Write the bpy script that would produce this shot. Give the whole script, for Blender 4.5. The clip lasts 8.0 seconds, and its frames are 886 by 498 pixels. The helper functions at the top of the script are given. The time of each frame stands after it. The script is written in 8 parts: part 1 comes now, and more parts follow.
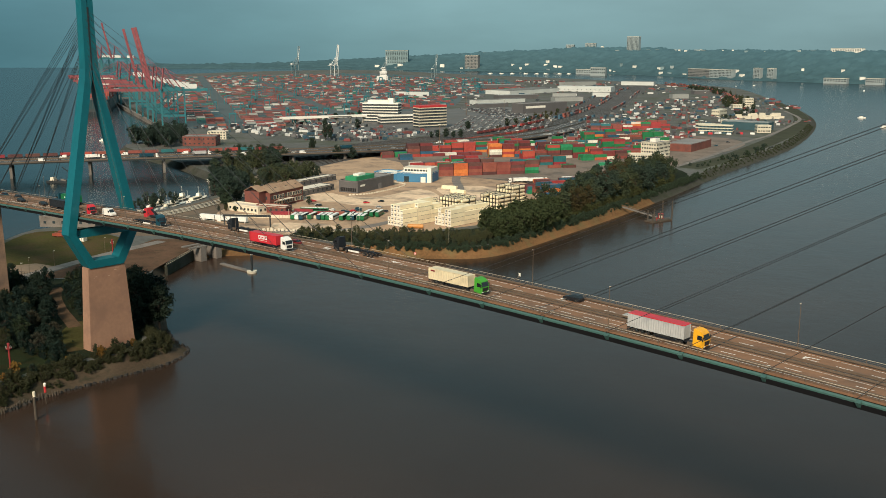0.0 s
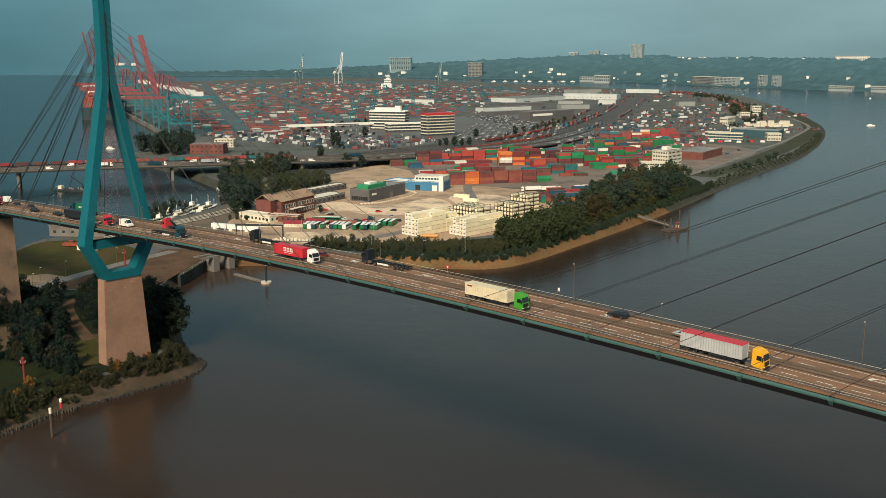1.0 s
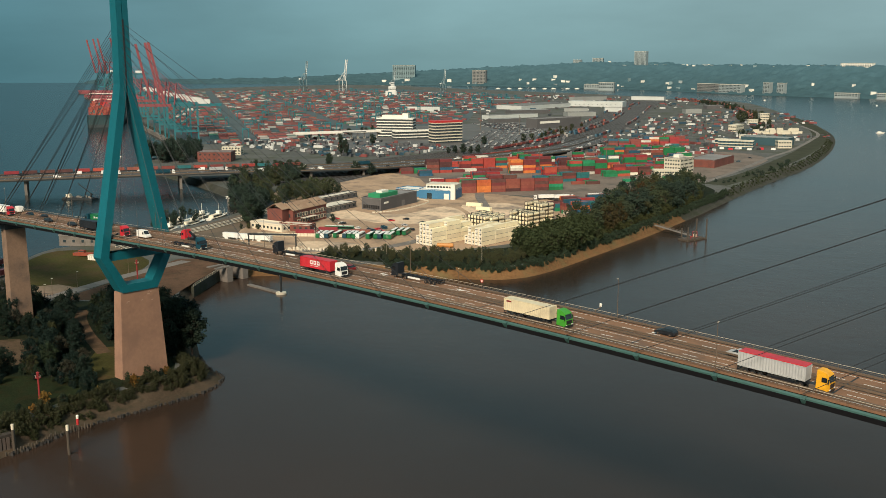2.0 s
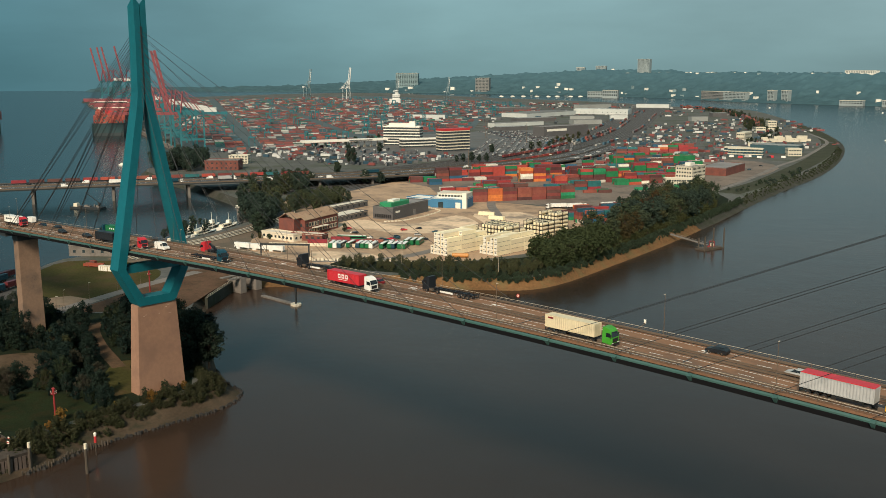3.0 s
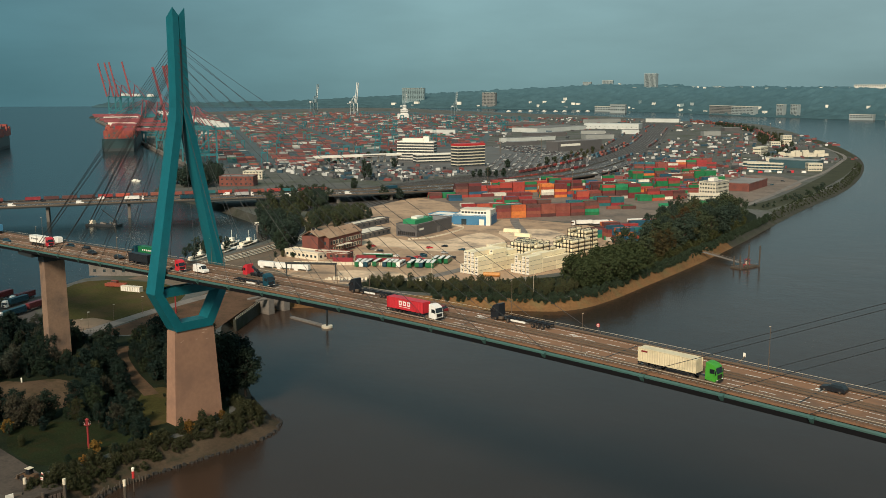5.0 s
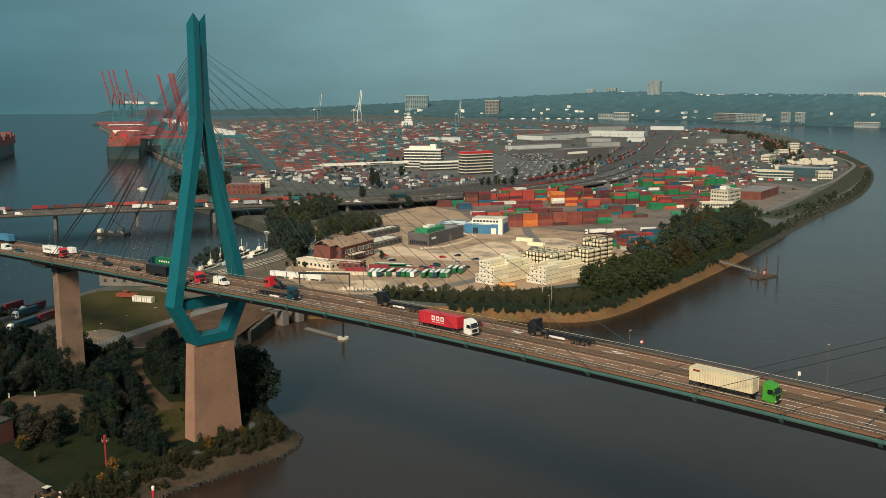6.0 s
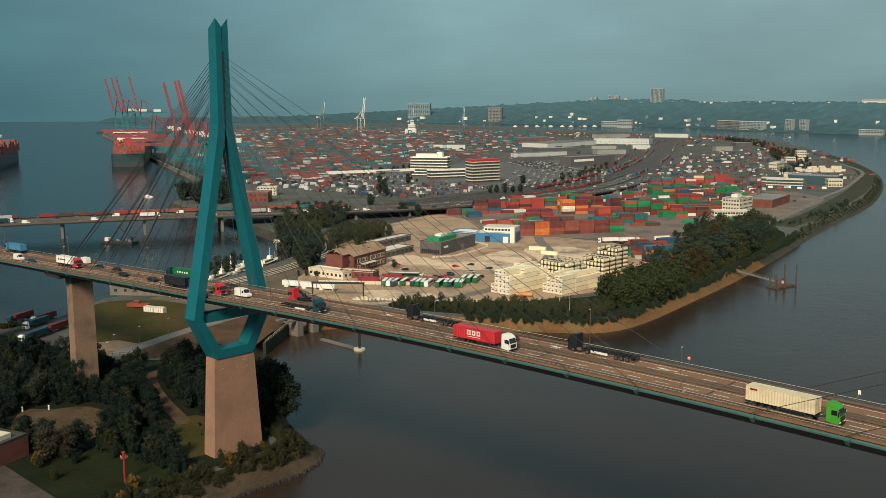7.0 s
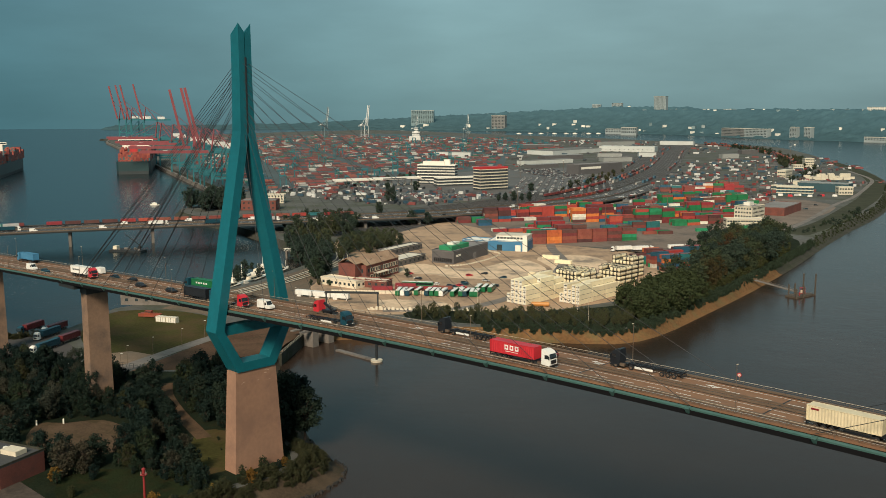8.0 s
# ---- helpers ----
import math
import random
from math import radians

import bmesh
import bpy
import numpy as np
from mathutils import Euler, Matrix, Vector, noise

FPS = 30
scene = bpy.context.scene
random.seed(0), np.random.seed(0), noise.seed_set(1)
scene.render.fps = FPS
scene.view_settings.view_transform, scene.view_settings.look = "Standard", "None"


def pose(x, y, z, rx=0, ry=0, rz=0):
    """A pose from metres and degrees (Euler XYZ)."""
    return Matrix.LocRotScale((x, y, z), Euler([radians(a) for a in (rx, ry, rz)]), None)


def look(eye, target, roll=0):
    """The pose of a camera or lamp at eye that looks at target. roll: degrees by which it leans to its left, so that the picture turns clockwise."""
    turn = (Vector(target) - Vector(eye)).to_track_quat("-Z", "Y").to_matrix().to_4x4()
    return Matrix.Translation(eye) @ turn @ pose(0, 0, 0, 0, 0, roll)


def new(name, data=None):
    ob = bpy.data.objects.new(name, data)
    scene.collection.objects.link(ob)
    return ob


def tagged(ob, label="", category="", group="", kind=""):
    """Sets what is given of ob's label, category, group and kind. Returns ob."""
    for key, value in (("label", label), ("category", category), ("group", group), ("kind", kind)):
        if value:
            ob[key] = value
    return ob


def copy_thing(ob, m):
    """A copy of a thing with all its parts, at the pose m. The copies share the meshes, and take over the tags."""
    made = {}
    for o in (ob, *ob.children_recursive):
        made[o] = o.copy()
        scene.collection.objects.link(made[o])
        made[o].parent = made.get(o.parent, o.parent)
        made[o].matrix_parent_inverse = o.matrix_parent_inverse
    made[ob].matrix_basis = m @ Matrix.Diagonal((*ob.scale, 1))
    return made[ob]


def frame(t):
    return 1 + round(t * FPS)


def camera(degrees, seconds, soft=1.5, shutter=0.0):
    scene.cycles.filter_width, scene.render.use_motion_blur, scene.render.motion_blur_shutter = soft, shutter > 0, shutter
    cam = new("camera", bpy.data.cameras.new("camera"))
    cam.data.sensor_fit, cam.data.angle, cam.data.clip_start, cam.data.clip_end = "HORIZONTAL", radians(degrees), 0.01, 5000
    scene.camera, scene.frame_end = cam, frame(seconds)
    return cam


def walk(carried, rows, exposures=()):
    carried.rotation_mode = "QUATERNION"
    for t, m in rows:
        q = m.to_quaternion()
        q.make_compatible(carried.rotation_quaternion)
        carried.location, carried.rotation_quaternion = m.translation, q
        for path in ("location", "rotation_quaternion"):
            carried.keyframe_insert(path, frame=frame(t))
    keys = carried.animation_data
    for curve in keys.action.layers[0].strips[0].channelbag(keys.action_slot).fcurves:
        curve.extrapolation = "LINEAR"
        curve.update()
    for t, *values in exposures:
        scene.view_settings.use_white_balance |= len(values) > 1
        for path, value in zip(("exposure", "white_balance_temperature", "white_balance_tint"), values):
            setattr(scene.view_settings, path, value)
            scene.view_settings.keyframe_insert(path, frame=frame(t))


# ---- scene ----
import itertools
from mathutils.geometry import tessellate_polygon

# ---------------------------------------------------------------- camera
cam = camera(49.5, 8.0, soft=0.6)
PATH = [
    (0, (4.518, 0.086, 111.777), (3.176, 1.51, 111.363), 0.0),
    (0.5, (-1.156, 0.256, 111.653), (-2.5, 1.68, 111.247), 0.0),
    (1, (-6.8, 0.697, 111.524), (-8.147, 2.121, 111.125), -0.0),
    (1.5, (-12.458, 1.116, 111.448), (-13.807, 2.539, 111.056), -0.0),
    (3, (-28.939, 1.873, 111.269), (-30.296, 3.296, 110.9), -0.1),
    (3.5, (-34.321, 2.075, 111.233), (-35.679, 3.497, 110.871), -0.1),
    (4, (-39.659, 2.297, 111.08), (-41.02, 3.719, 110.725), -0.2),
    (4.5, (-45.179, 2.389, 110.964), (-46.542, 3.811, 110.617), -0.2),
    (6, (-61.157, 2.77, 111.006), (-62.526, 4.191, 110.682), -0.2),
    (6.5, (-66.459, 2.671, 110.954), (-67.829, 4.092, 110.638), -0.2),
    (7, (-71.785, 2.772, 110.868), (-73.158, 4.194, 110.559), -0.2),
    (7.5, (-76.922, 2.785, 110.771), (-78.296, 4.205, 110.469), -0.2),
    (8, (-82.081, 2.804, 110.754), (-83.458, 4.225, 110.46), -0.2),
]
walk(cam, [(t, look(eye, target, roll)) for t, eye, target, roll in PATH], exposures=((0, 0.15, 5980, 10), (4, 0.03, 6040, 10), (8, -0.05, 6060, 10)))

# ---------------------------------------------------------------- sky and sun
SUN_EL, SUN_AZ = 36.0, 152.0  # degrees; azimuth clockwise from +y
world = bpy.data.worlds.new("sky")
scene.world = world
world.use_nodes = True
wn, wl = world.node_tree.nodes, world.node_tree.links
wn.clear()
w_out = wn.new("ShaderNodeOutputWorld")
w_bg = wn.new("ShaderNodeBackground")
w_sky = wn.new("ShaderNodeTexSky")
w_sky.sky_type = "NISHITA"
w_sky.sun_disc = False
w_sky.sun_elevation = radians(SUN_EL)
w_sky.sun_rotation = radians(SUN_AZ)
w_sky.dust_density = 4.0
w_sky.air_density = 1.0
# overcast veil over the clear sky: a grey-teal gradient with faint cloud bands
w_co = wn.new("ShaderNodeTexCoord")
w_sep = wn.new("ShaderNodeSeparateXYZ")
w_ramp = wn.new("ShaderNodeValToRGB")
w_ramp.color_ramp.elements[0].position = 0.46
w_ramp.color_ramp.elements[0].color = (1.6, 2.6, 2.7, 1)
w_ramp.color_ramp.elements[1].position = 1.0
w_ramp.color_ramp.elements[1].color = (2.7, 4.0, 4.4, 1)
e = w_ramp.color_ramp.elements.new(0.50)
e.color = (2.0, 3.1, 3.15, 1)
e = w_ramp.color_ramp.elements.new(0.524)
e.color = (2.35, 3.6, 3.7, 1)
e = w_ramp.color_ramp.elements.new(0.56)
e.color = (2.5, 3.8, 3.95, 1)
e = w_ramp.color_ramp.elements.new(0.66)
e.color = (1.8, 2.8, 3.0, 1)
w_map = wn.new("ShaderNodeMath")
w_map.operation = "MULTIPLY_ADD"
w_map.inputs[1].default_value = 0.5
w_map.inputs[2].default_value = 0.5
w_noise = wn.new("ShaderNodeTexNoise")
w_noise.inputs["Scale"].default_value = 5.0
w_noise.inputs["Detail"].default_value = 5.0
w_sc = wn.new("ShaderNodeVectorMath")
w_sc.operation = "MULTIPLY"
w_sc.inputs[1].default_value = (1, 1, 4)
w_cl = wn.new("ShaderNodeMapRange")
w_cl.inputs["To Min"].default_value = 0.74
w_cl.inputs["To Max"].default_value = 1.28
w_mul = wn.new("ShaderNodeMixRGB")
w_mul.blend_type = "MULTIPLY"
w_mul.inputs[0].default_value = 1.0
w_mix = wn.new("ShaderNodeMixRGB")
w_mix.inputs[0].default_value = 0.94
wl.new(w_co.outputs["Generated"], w_sep.inputs[0])
wl.new(w_sep.outputs["Z"], w_map.inputs[0])
wl.new(w_map.outputs[0], w_ramp.inputs[0])
wl.new(w_co.outputs["Generated"], w_sc.inputs[0])
wl.new(w_sc.outputs[0], w_noise.inputs["Vector"])
wl.new(w_noise.outputs[0], w_cl.inputs["Value"])
wl.new(w_ramp.outputs[0], w_mul.inputs[1])
wl.new(w_cl.outputs[0], w_mul.inputs[2])
wl.new(w_sky.outputs[0], w_mix.inputs[1])
w_west = wn.new("ShaderNodeValToRGB")  # the cloud is thicker and bluer to the west
w_west.color_ramp.elements[0].position = 0.03
w_west.color_ramp.elements[0].color = (0.37, 0.56, 0.60, 1)
w_west.color_ramp.elements[1].position = 0.36
w_west.color_ramp.elements[1].color = (1.05, 1.0, 0.94, 1)
e = w_west.color_ramp.elements.new(0.155)
e.color = (1.0, 1.05, 1.0, 1)
w_half = wn.new("ShaderNodeMath")
w_half.operation = "MULTIPLY_ADD"
w_half.inputs[1].default_value = 0.5
w_half.inputs[2].default_value = 0.5
wl.new(w_sep.outputs["X"], w_half.inputs[0])
wl.new(w_half.outputs[0], w_west.inputs[0])
w_dim = wn.new("ShaderNodeMixRGB")
w_dim.blend_type = "MULTIPLY"
w_dim.inputs[0].default_value = 1.0
wl.new(w_mul.outputs[0], w_dim.inputs[1])
wl.new(w_west.outputs[0], w_dim.inputs[2])
wl.new(w_dim.outputs[0], w_mix.inputs[2])
wl.new(w_mix.outputs[0], w_bg.inputs[0])
w_bg.inputs[1].default_value = 0.10
wl.new(w_bg.outputs[0], w_out.inputs[0])

sun_data = bpy.data.lights.new("sun", "SUN")
sun_data.energy = 4.6
sun_data.angle = radians(15)
sun_data.color = (1.0, 0.82, 0.59)
sun = new("sun", sun_data)
az, el = radians(SUN_AZ), radians(SUN_EL)
sun_from = Vector((math.sin(az) * math.cos(el), math.cos(az) * math.cos(el), math.sin(el)))
sun.matrix_world = look(sun_from * 3000, (0, 0, 0))

# ---------------------------------------------------------------- materials
def material(name, col, rough=0.7, metal=0.0, vary=0.25, size=2.0, fine=0.25, bump=0.0, spec=0.5, random_tint=0.0,
             stain=None, stain_amount=0.0, stain_size=8.0, island=False):
    """A painted, rough or mineral surface: two scales of tone, optional stains, relief and tint from piece to piece."""
    m = bpy.data.materials.new(name)
    m.use_nodes = True
    n, l = m.node_tree.nodes, m.node_tree.links
    bsdf = n["Principled BSDF"]
    bsdf.inputs["Roughness"].default_value = rough
    bsdf.inputs["Metallic"].default_value = metal
    bsdf.inputs["Specular IOR Level"].default_value = spec
    geo = n.new("ShaderNodeNewGeometry")
    big = n.new("ShaderNodeTexNoise")
    big.inputs["Scale"].default_value = 1.0 / (size * 4)
    big.inputs["Detail"].default_value = 3
    small = n.new("ShaderNodeTexNoise")
    small.inputs["Scale"].default_value = 1.0 / (size * fine)
    small.inputs["Detail"].default_value = 4
    l.new(geo.outputs["Position"], big.inputs["Vector"])
    l.new(geo.outputs["Position"], small.inputs["Vector"])
    add = n.new("ShaderNodeMath")
    add.operation = "ADD"
    l.new(big.outputs[0], add.inputs[0])
    l.new(small.outputs[0], add.inputs[1])
    rng = n.new("ShaderNodeMapRange")
    rng.inputs["From Min"].default_value = 0.6
    rng.inputs["From Max"].default_value = 1.4
    rng.inputs["To Min"].default_value = 1 - vary
    rng.inputs["To Max"].default_value = 1 + vary
    l.new(add.outputs[0], rng.inputs["Value"])
    mul = n.new("ShaderNodeMixRGB")
    mul.blend_type = "MULTIPLY"
    mul.inputs[0].default_value = 1
    mul.inputs[1].default_value = (*col, 1)
    l.new(rng.outputs[0], mul.inputs[2])
    last = mul.outputs[0]
    if stain:
        st = n.new("ShaderNodeTexNoise")
        st.inputs["Scale"].default_value = 1.0 / stain_size
        st.inputs["Detail"].default_value = 6
        st.inputs["Roughness"].default_value = 0.65
        l.new(geo.outputs["Position"], st.inputs["Vector"])
        sr = n.new("ShaderNodeMapRange")
        sr.inputs["From Min"].default_value = 0.48
        sr.inputs["From Max"].default_value = 0.66
        sr.inputs["To Max"].default_value = stain_amount
        l.new(st.outputs[0], sr.inputs["Value"])
        sm = n.new("ShaderNodeMixRGB")
        sm.inputs[2].default_value = (*stain, 1)
        l.new(sr.outputs[0], sm.inputs[0])
        l.new(last, sm.inputs[1])
        last = sm.outputs[0]
    if random_tint:
        if island:
            src = geo.outputs["Random Per Island"]
        else:
            src = n.new("ShaderNodeObjectInfo").outputs["Random"]
        hs = n.new("ShaderNodeHueSaturation")
        vr = n.new("ShaderNodeMapRange")
        vr.inputs["To Min"].default_value = 1 - random_tint
        vr.inputs["To Max"].default_value = 1 + random_tint
        hr = n.new("ShaderNodeMapRange")
        hr.inputs["To Min"].default_value = 0.5 - 0.05 * random_tint
        hr.inputs["To Max"].default_value = 0.5 + 0.05 * random_tint
        l.new(src, vr.inputs["Value"])
        l.new(src, hr.inputs["Value"])
        l.new(vr.outputs[0], hs.inputs["Value"])
        l.new(hr.outputs[0], hs.inputs["Hue"])
        l.new(last, hs.inputs["Color"])
        last = hs.outputs[0]
    l.new(last, bsdf.inputs["Base Color"])
    if bump:
        bp = n.new("ShaderNodeBump")
        bp.inputs["Strength"].default_value = 0.6
        bp.inputs["Distance"].default_value = bump
        l.new(small.outputs[0], bp.inputs["Height"])
        l.new(bp.outputs[0], bsdf.inputs["Normal"])
    return m


def palette(name, cols, rough=0.6, vary=0.15, size=2.0, island=True):
    """One of several paints, picked piece by piece."""
    m = material(name, (1, 1, 1), rough, vary=vary, size=size)
    n, l = m.node_tree.nodes, m.node_tree.links
    bsdf = n["Principled BSDF"]
    src = n.new("ShaderNodeNewGeometry").outputs["Random Per Island"] if island else n.new("ShaderNodeObjectInfo").outputs["Random"]
    ramp = n.new("ShaderNodeValToRGB")
    ramp.color_ramp.interpolation = "CONSTANT"
    els = ramp.color_ramp.elements
    els[0].position, els[0].color = 0.0, (*cols[0], 1)
    els[1].position, els[1].color = 1.0 / len(cols), (*cols[1], 1)
    for k in range(2, len(cols)):
        els.new(k / len(cols)).color = (*cols[k], 1)
    l.new(src, ramp.inputs[0])
    mul = bsdf.inputs["Base Color"].links[0].from_node
    l.new(ramp.outputs[0], mul.inputs[1])
    return m


def glass_material(name, col=(0.03, 0.045, 0.05), rough=0.08):
    m = material(name, col, rough, vary=0.3, size=3.0, spec=0.8)
    return m


def leaf_material(name, cols, island=True):
    m = bpy.data.materials.new(name)
    m.use_nodes = True
    n, l = m.node_tree.nodes, m.node_tree.links
    bsdf = n["Principled BSDF"]
    bsdf.inputs["Roughness"].default_value = 0.7
    bsdf.inputs["Specular IOR Level"].default_value = 0.08
    geo = n.new("ShaderNodeNewGeometry")
    info = n.new("ShaderNodeObjectInfo")
    ramp = n.new("ShaderNodeValToRGB")
    els = ramp.color_ramp.elements
    els[0].position, els[0].color = 0.0, (*cols[0], 1)
    els[1].position, els[1].color = 1.0, (*cols[-1], 1)
    for k in range(1, len(cols) - 1):
        els.new(k / (len(cols) - 1)).color = (*cols[k], 1)
    mix = n.new("ShaderNodeMath")
    mix.operation = "MULTIPLY_ADD"
    mix.inputs[1].default_value = 0.2
    l.new(geo.outputs["Random Per Island"], mix.inputs[0])
    sc = n.new("ShaderNodeMath")
    sc.operation = "MULTIPLY"
    sc.inputs[1].default_value = 0.8
    l.new(info.outputs["Random"], sc.inputs[0])
    l.new(sc.outputs[0], mix.inputs[2])
    l.new(mix.outputs[0], ramp.inputs[0])
    l.new(ramp.outputs[0], bsdf.inputs["Base Color"])
    tr = n.new("ShaderNodeBsdfTranslucent")
    l.new(ramp.outputs[0], tr.inputs["Color"])
    ms = n.new("ShaderNodeMixShader")
    ms.inputs[0].default_value = 0.2
    l.new(bsdf.outputs[0], ms.inputs[1])
    l.new(tr.outputs[0], ms.inputs[2])
    l.new(ms.outputs[0], n["Material Output"].inputs["Surface"])
    return m


def water_material(name):
    m = bpy.data.materials.new(name)
    m.use_nodes = True
    n, l = m.node_tree.nodes, m.node_tree.links
    bsdf = n["Principled BSDF"]
    bsdf.inputs["Base Color"].default_value = (0.030, 0.026, 0.022, 1)
    bsdf.inputs["Roughness"].default_value = 0.2
    bsdf.inputs["IOR"].default_value = 1.33
    bsdf.inputs["Specular IOR Level"].default_value = 0.44
    geo = n.new("ShaderNodeNewGeometry")
    mud = n.new("ShaderNodeTexNoise")
    mud.inputs["Scale"].default_value = 0.006
    mud.inputs["Detail"].default_value = 4
    l.new(geo.outputs["Position"], mud.inputs["Vector"])
    ramp = n.new("ShaderNodeValToRGB")
    ramp.color_ramp.elements[0].position, ramp.color_ramp.elements[0].color = 0.35, (0.024, 0.0165, 0.0125, 1)
    ramp.color_ramp.elements[1].position, ramp.color_ramp.elements[1].color = 0.65, (0.040, 0.0245, 0.0165, 1)
    l.new(mud.outputs[0], ramp.inputs[0])
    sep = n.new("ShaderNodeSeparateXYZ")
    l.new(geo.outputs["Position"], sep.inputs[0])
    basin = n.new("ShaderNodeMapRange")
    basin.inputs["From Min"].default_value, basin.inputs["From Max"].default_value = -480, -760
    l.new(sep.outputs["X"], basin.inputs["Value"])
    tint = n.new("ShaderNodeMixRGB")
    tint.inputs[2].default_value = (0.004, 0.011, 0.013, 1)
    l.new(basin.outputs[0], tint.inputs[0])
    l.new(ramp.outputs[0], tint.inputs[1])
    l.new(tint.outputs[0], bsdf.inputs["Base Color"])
    waves = None
    for scale, dist in ((0.05, 0.36), (0.22, 0.15), (0.9, 0.05)):
        tex = n.new("ShaderNodeTexNoise")
        tex.inputs["Scale"].default_value = scale
        tex.inputs["Detail"].default_value = 3
        l.new(geo.outputs["Position"], tex.inputs["Vector"])
        bp = n.new("ShaderNodeBump")
        bp.inputs["Strength"].default_value = 0.5
        bp.inputs["Distance"].default_value = dist
        l.new(tex.outputs[0], bp.inputs["Height"])
        if waves:
            l.new(waves, bp.inputs["Normal"])
        waves = bp.outputs[0]
    l.new(waves, bsdf.inputs["Normal"])
    return m


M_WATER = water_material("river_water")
# soil, asphalt and ballast below are lifted and cooled in colour for haze
M_SOIL = material("trodden_soil", (0.098, 0.098, 0.090), 0.9, vary=0.35, size=12, stain=(0.05, 0.06, 0.03), stain_amount=0.8, stain_size=40, spec=0.2)
M_BEACH = material("reed_and_sand", (0.155, 0.083, 0.035), 0.95, vary=0.4, size=5, stain=(0.12, 0.11, 0.05), stain_amount=0.6, stain_size=12, bump=0.3, spec=0.15)
M_YARD = material("pale_yard_concrete", (0.64, 0.47, 0.31), 0.85, vary=0.25, size=9, stain=(0.15, 0.12, 0.095), stain_amount=0.9, stain_size=24)
M_ASPHALT = material("worn_asphalt", (0.100, 0.102, 0.099), 0.85, vary=0.3, size=10, stain=(0.09, 0.078, 0.066), stain_amount=0.7, stain_size=30)
M_BALLAST = material("rail_ballast", (0.092, 0.087, 0.083), 0.95, vary=0.35, size=6, stain=(0.05, 0.05, 0.045), stain_amount=0.7, stain_size=25, spec=0.2)
M_GRASS = material("dry_grass", (0.050, 0.046, 0.013), 0.95, vary=0.4, size=5, stain=(0.078, 0.050, 0.024), stain_amount=0.7, stain_size=18, bump=0.2, spec=0.1)
M_DECK = material("bridge_roadway", (0.215, 0.114, 0.061), 0.8, vary=0.16, size=7, stain=(0.085, 0.06, 0.045), stain_amount=0.55, stain_size=9)
M_DECK_EDGE = material("rusty_kerb_strip", (0.185, 0.094, 0.049), 0.85, vary=0.25, size=3)
M_TEAL = material("teal_bridge_paint", (0.006, 0.115, 0.145), 0.45, vary=0.16, size=7, stain=(0.005, 0.085, 0.11), stain_amount=0.6, stain_size=10)
M_TEAL_PALE = material("pale_green_girder_paint", (0.045, 0.105, 0.092), 0.5, vary=0.2, size=3, stain=(0.05, 0.085, 0.075), stain_amount=0.6, stain_size=6)
M_DARKSTEEL = material("dark_steel", (0.02, 0.024, 0.026), 0.6, vary=0.2)
# near-black steel: the deep shade under the deck put into colour
M_WEB = material("shade_black_steel", (0.007, 0.007, 0.008), 0.9, vary=0.2, spec=0.1)
M_CONCRETE = material("warm_pier_concrete", (0.285, 0.16, 0.102), 0.85, vary=0.13, size=5, stain=(0.20, 0.115, 0.078), stain_amount=0.7, stain_size=9, bump=0.05)
M_PATCH = material("pale_repair_mortar", (0.42, 0.29, 0.21), 0.9, vary=0.3, size=1)
M_CONC_GREY = material("grey_concrete", (0.17, 0.15, 0.13), 0.85, vary=0.2, size=4, stain=(0.09, 0.075, 0.062), stain_amount=0.7, stain_size=7)
M_CABLE = material("steel_stay_cable", (0.022, 0.023, 0.024), 0.5, vary=0.1)
M_LINE = material("white_road_paint", (0.78, 0.75, 0.68), 0.7, vary=0.15, size=1.0)
M_RAIL = material("galvanised_rail", (0.17, 0.125, 0.09), 0.5, 0.4, vary=0.2)
M_HANDRAIL = material("pale_handrail_paint", (0.50, 0.42, 0.32), 0.5, vary=0.2, size=2)
M_WHITE = material("off_white_paint", (0.78, 0.74, 0.64), 0.6, vary=0.12, size=4)
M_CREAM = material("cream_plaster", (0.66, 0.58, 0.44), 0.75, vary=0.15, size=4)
M_BRICK = material("dark_red_brick", (0.17, 0.055, 0.04), 0.9, vary=0.3, size=1.6, stain=(0.10, 0.045, 0.04), stain_amount=0.6, stain_size=5)
M_ROOF_RED = material("weathered_tile_roof", (0.29, 0.185, 0.115), 0.9, vary=0.3, size=3, stain=(0.36, 0.26, 0.17), stain_amount=0.6, stain_size=6)
M_ROOF_GREY = material("bitumen_roof", (0.20, 0.19, 0.18), 0.9, vary=0.3, size=5)
M_ROOF_PALE = material("pale_sheet_roof", (0.62, 0.56, 0.45), 0.6, vary=0.18, size=5)
M_BLUE = material("blue_sheet_wall", (0.05, 0.18, 0.32), 0.55, vary=0.15, size=3)
M_GREYWALL = material("dark_grey_sheet_wall", (0.10, 0.095, 0.095), 0.6, vary=0.15, size=3)
M_GREEN = material("bright_green_paint", (0.03, 0.24, 0.10), 0.5, vary=0.15)
M_RED = material("bright_red_paint", (0.45, 0.03, 0.03), 0.5, vary=0.12)
M_GLASS = glass_material("window_glass")
M_BARK = material("bark", (0.06, 0.045, 0.035), 0.95, vary=0.3, size=0.6, spec=0.1)
M_LEAF = leaf_material("summer_leaves", [(0.014, 0.025, 0.018), (0.021, 0.035, 0.021), (0.031, 0.042, 0.021), (0.046, 0.046, 0.020), (0.035, 0.042, 0.028)])
M_LEAF_DARK = leaf_material("dark_leaves", [(0.010, 0.020, 0.018), (0.015, 0.027, 0.021), (0.024, 0.034, 0.022)])
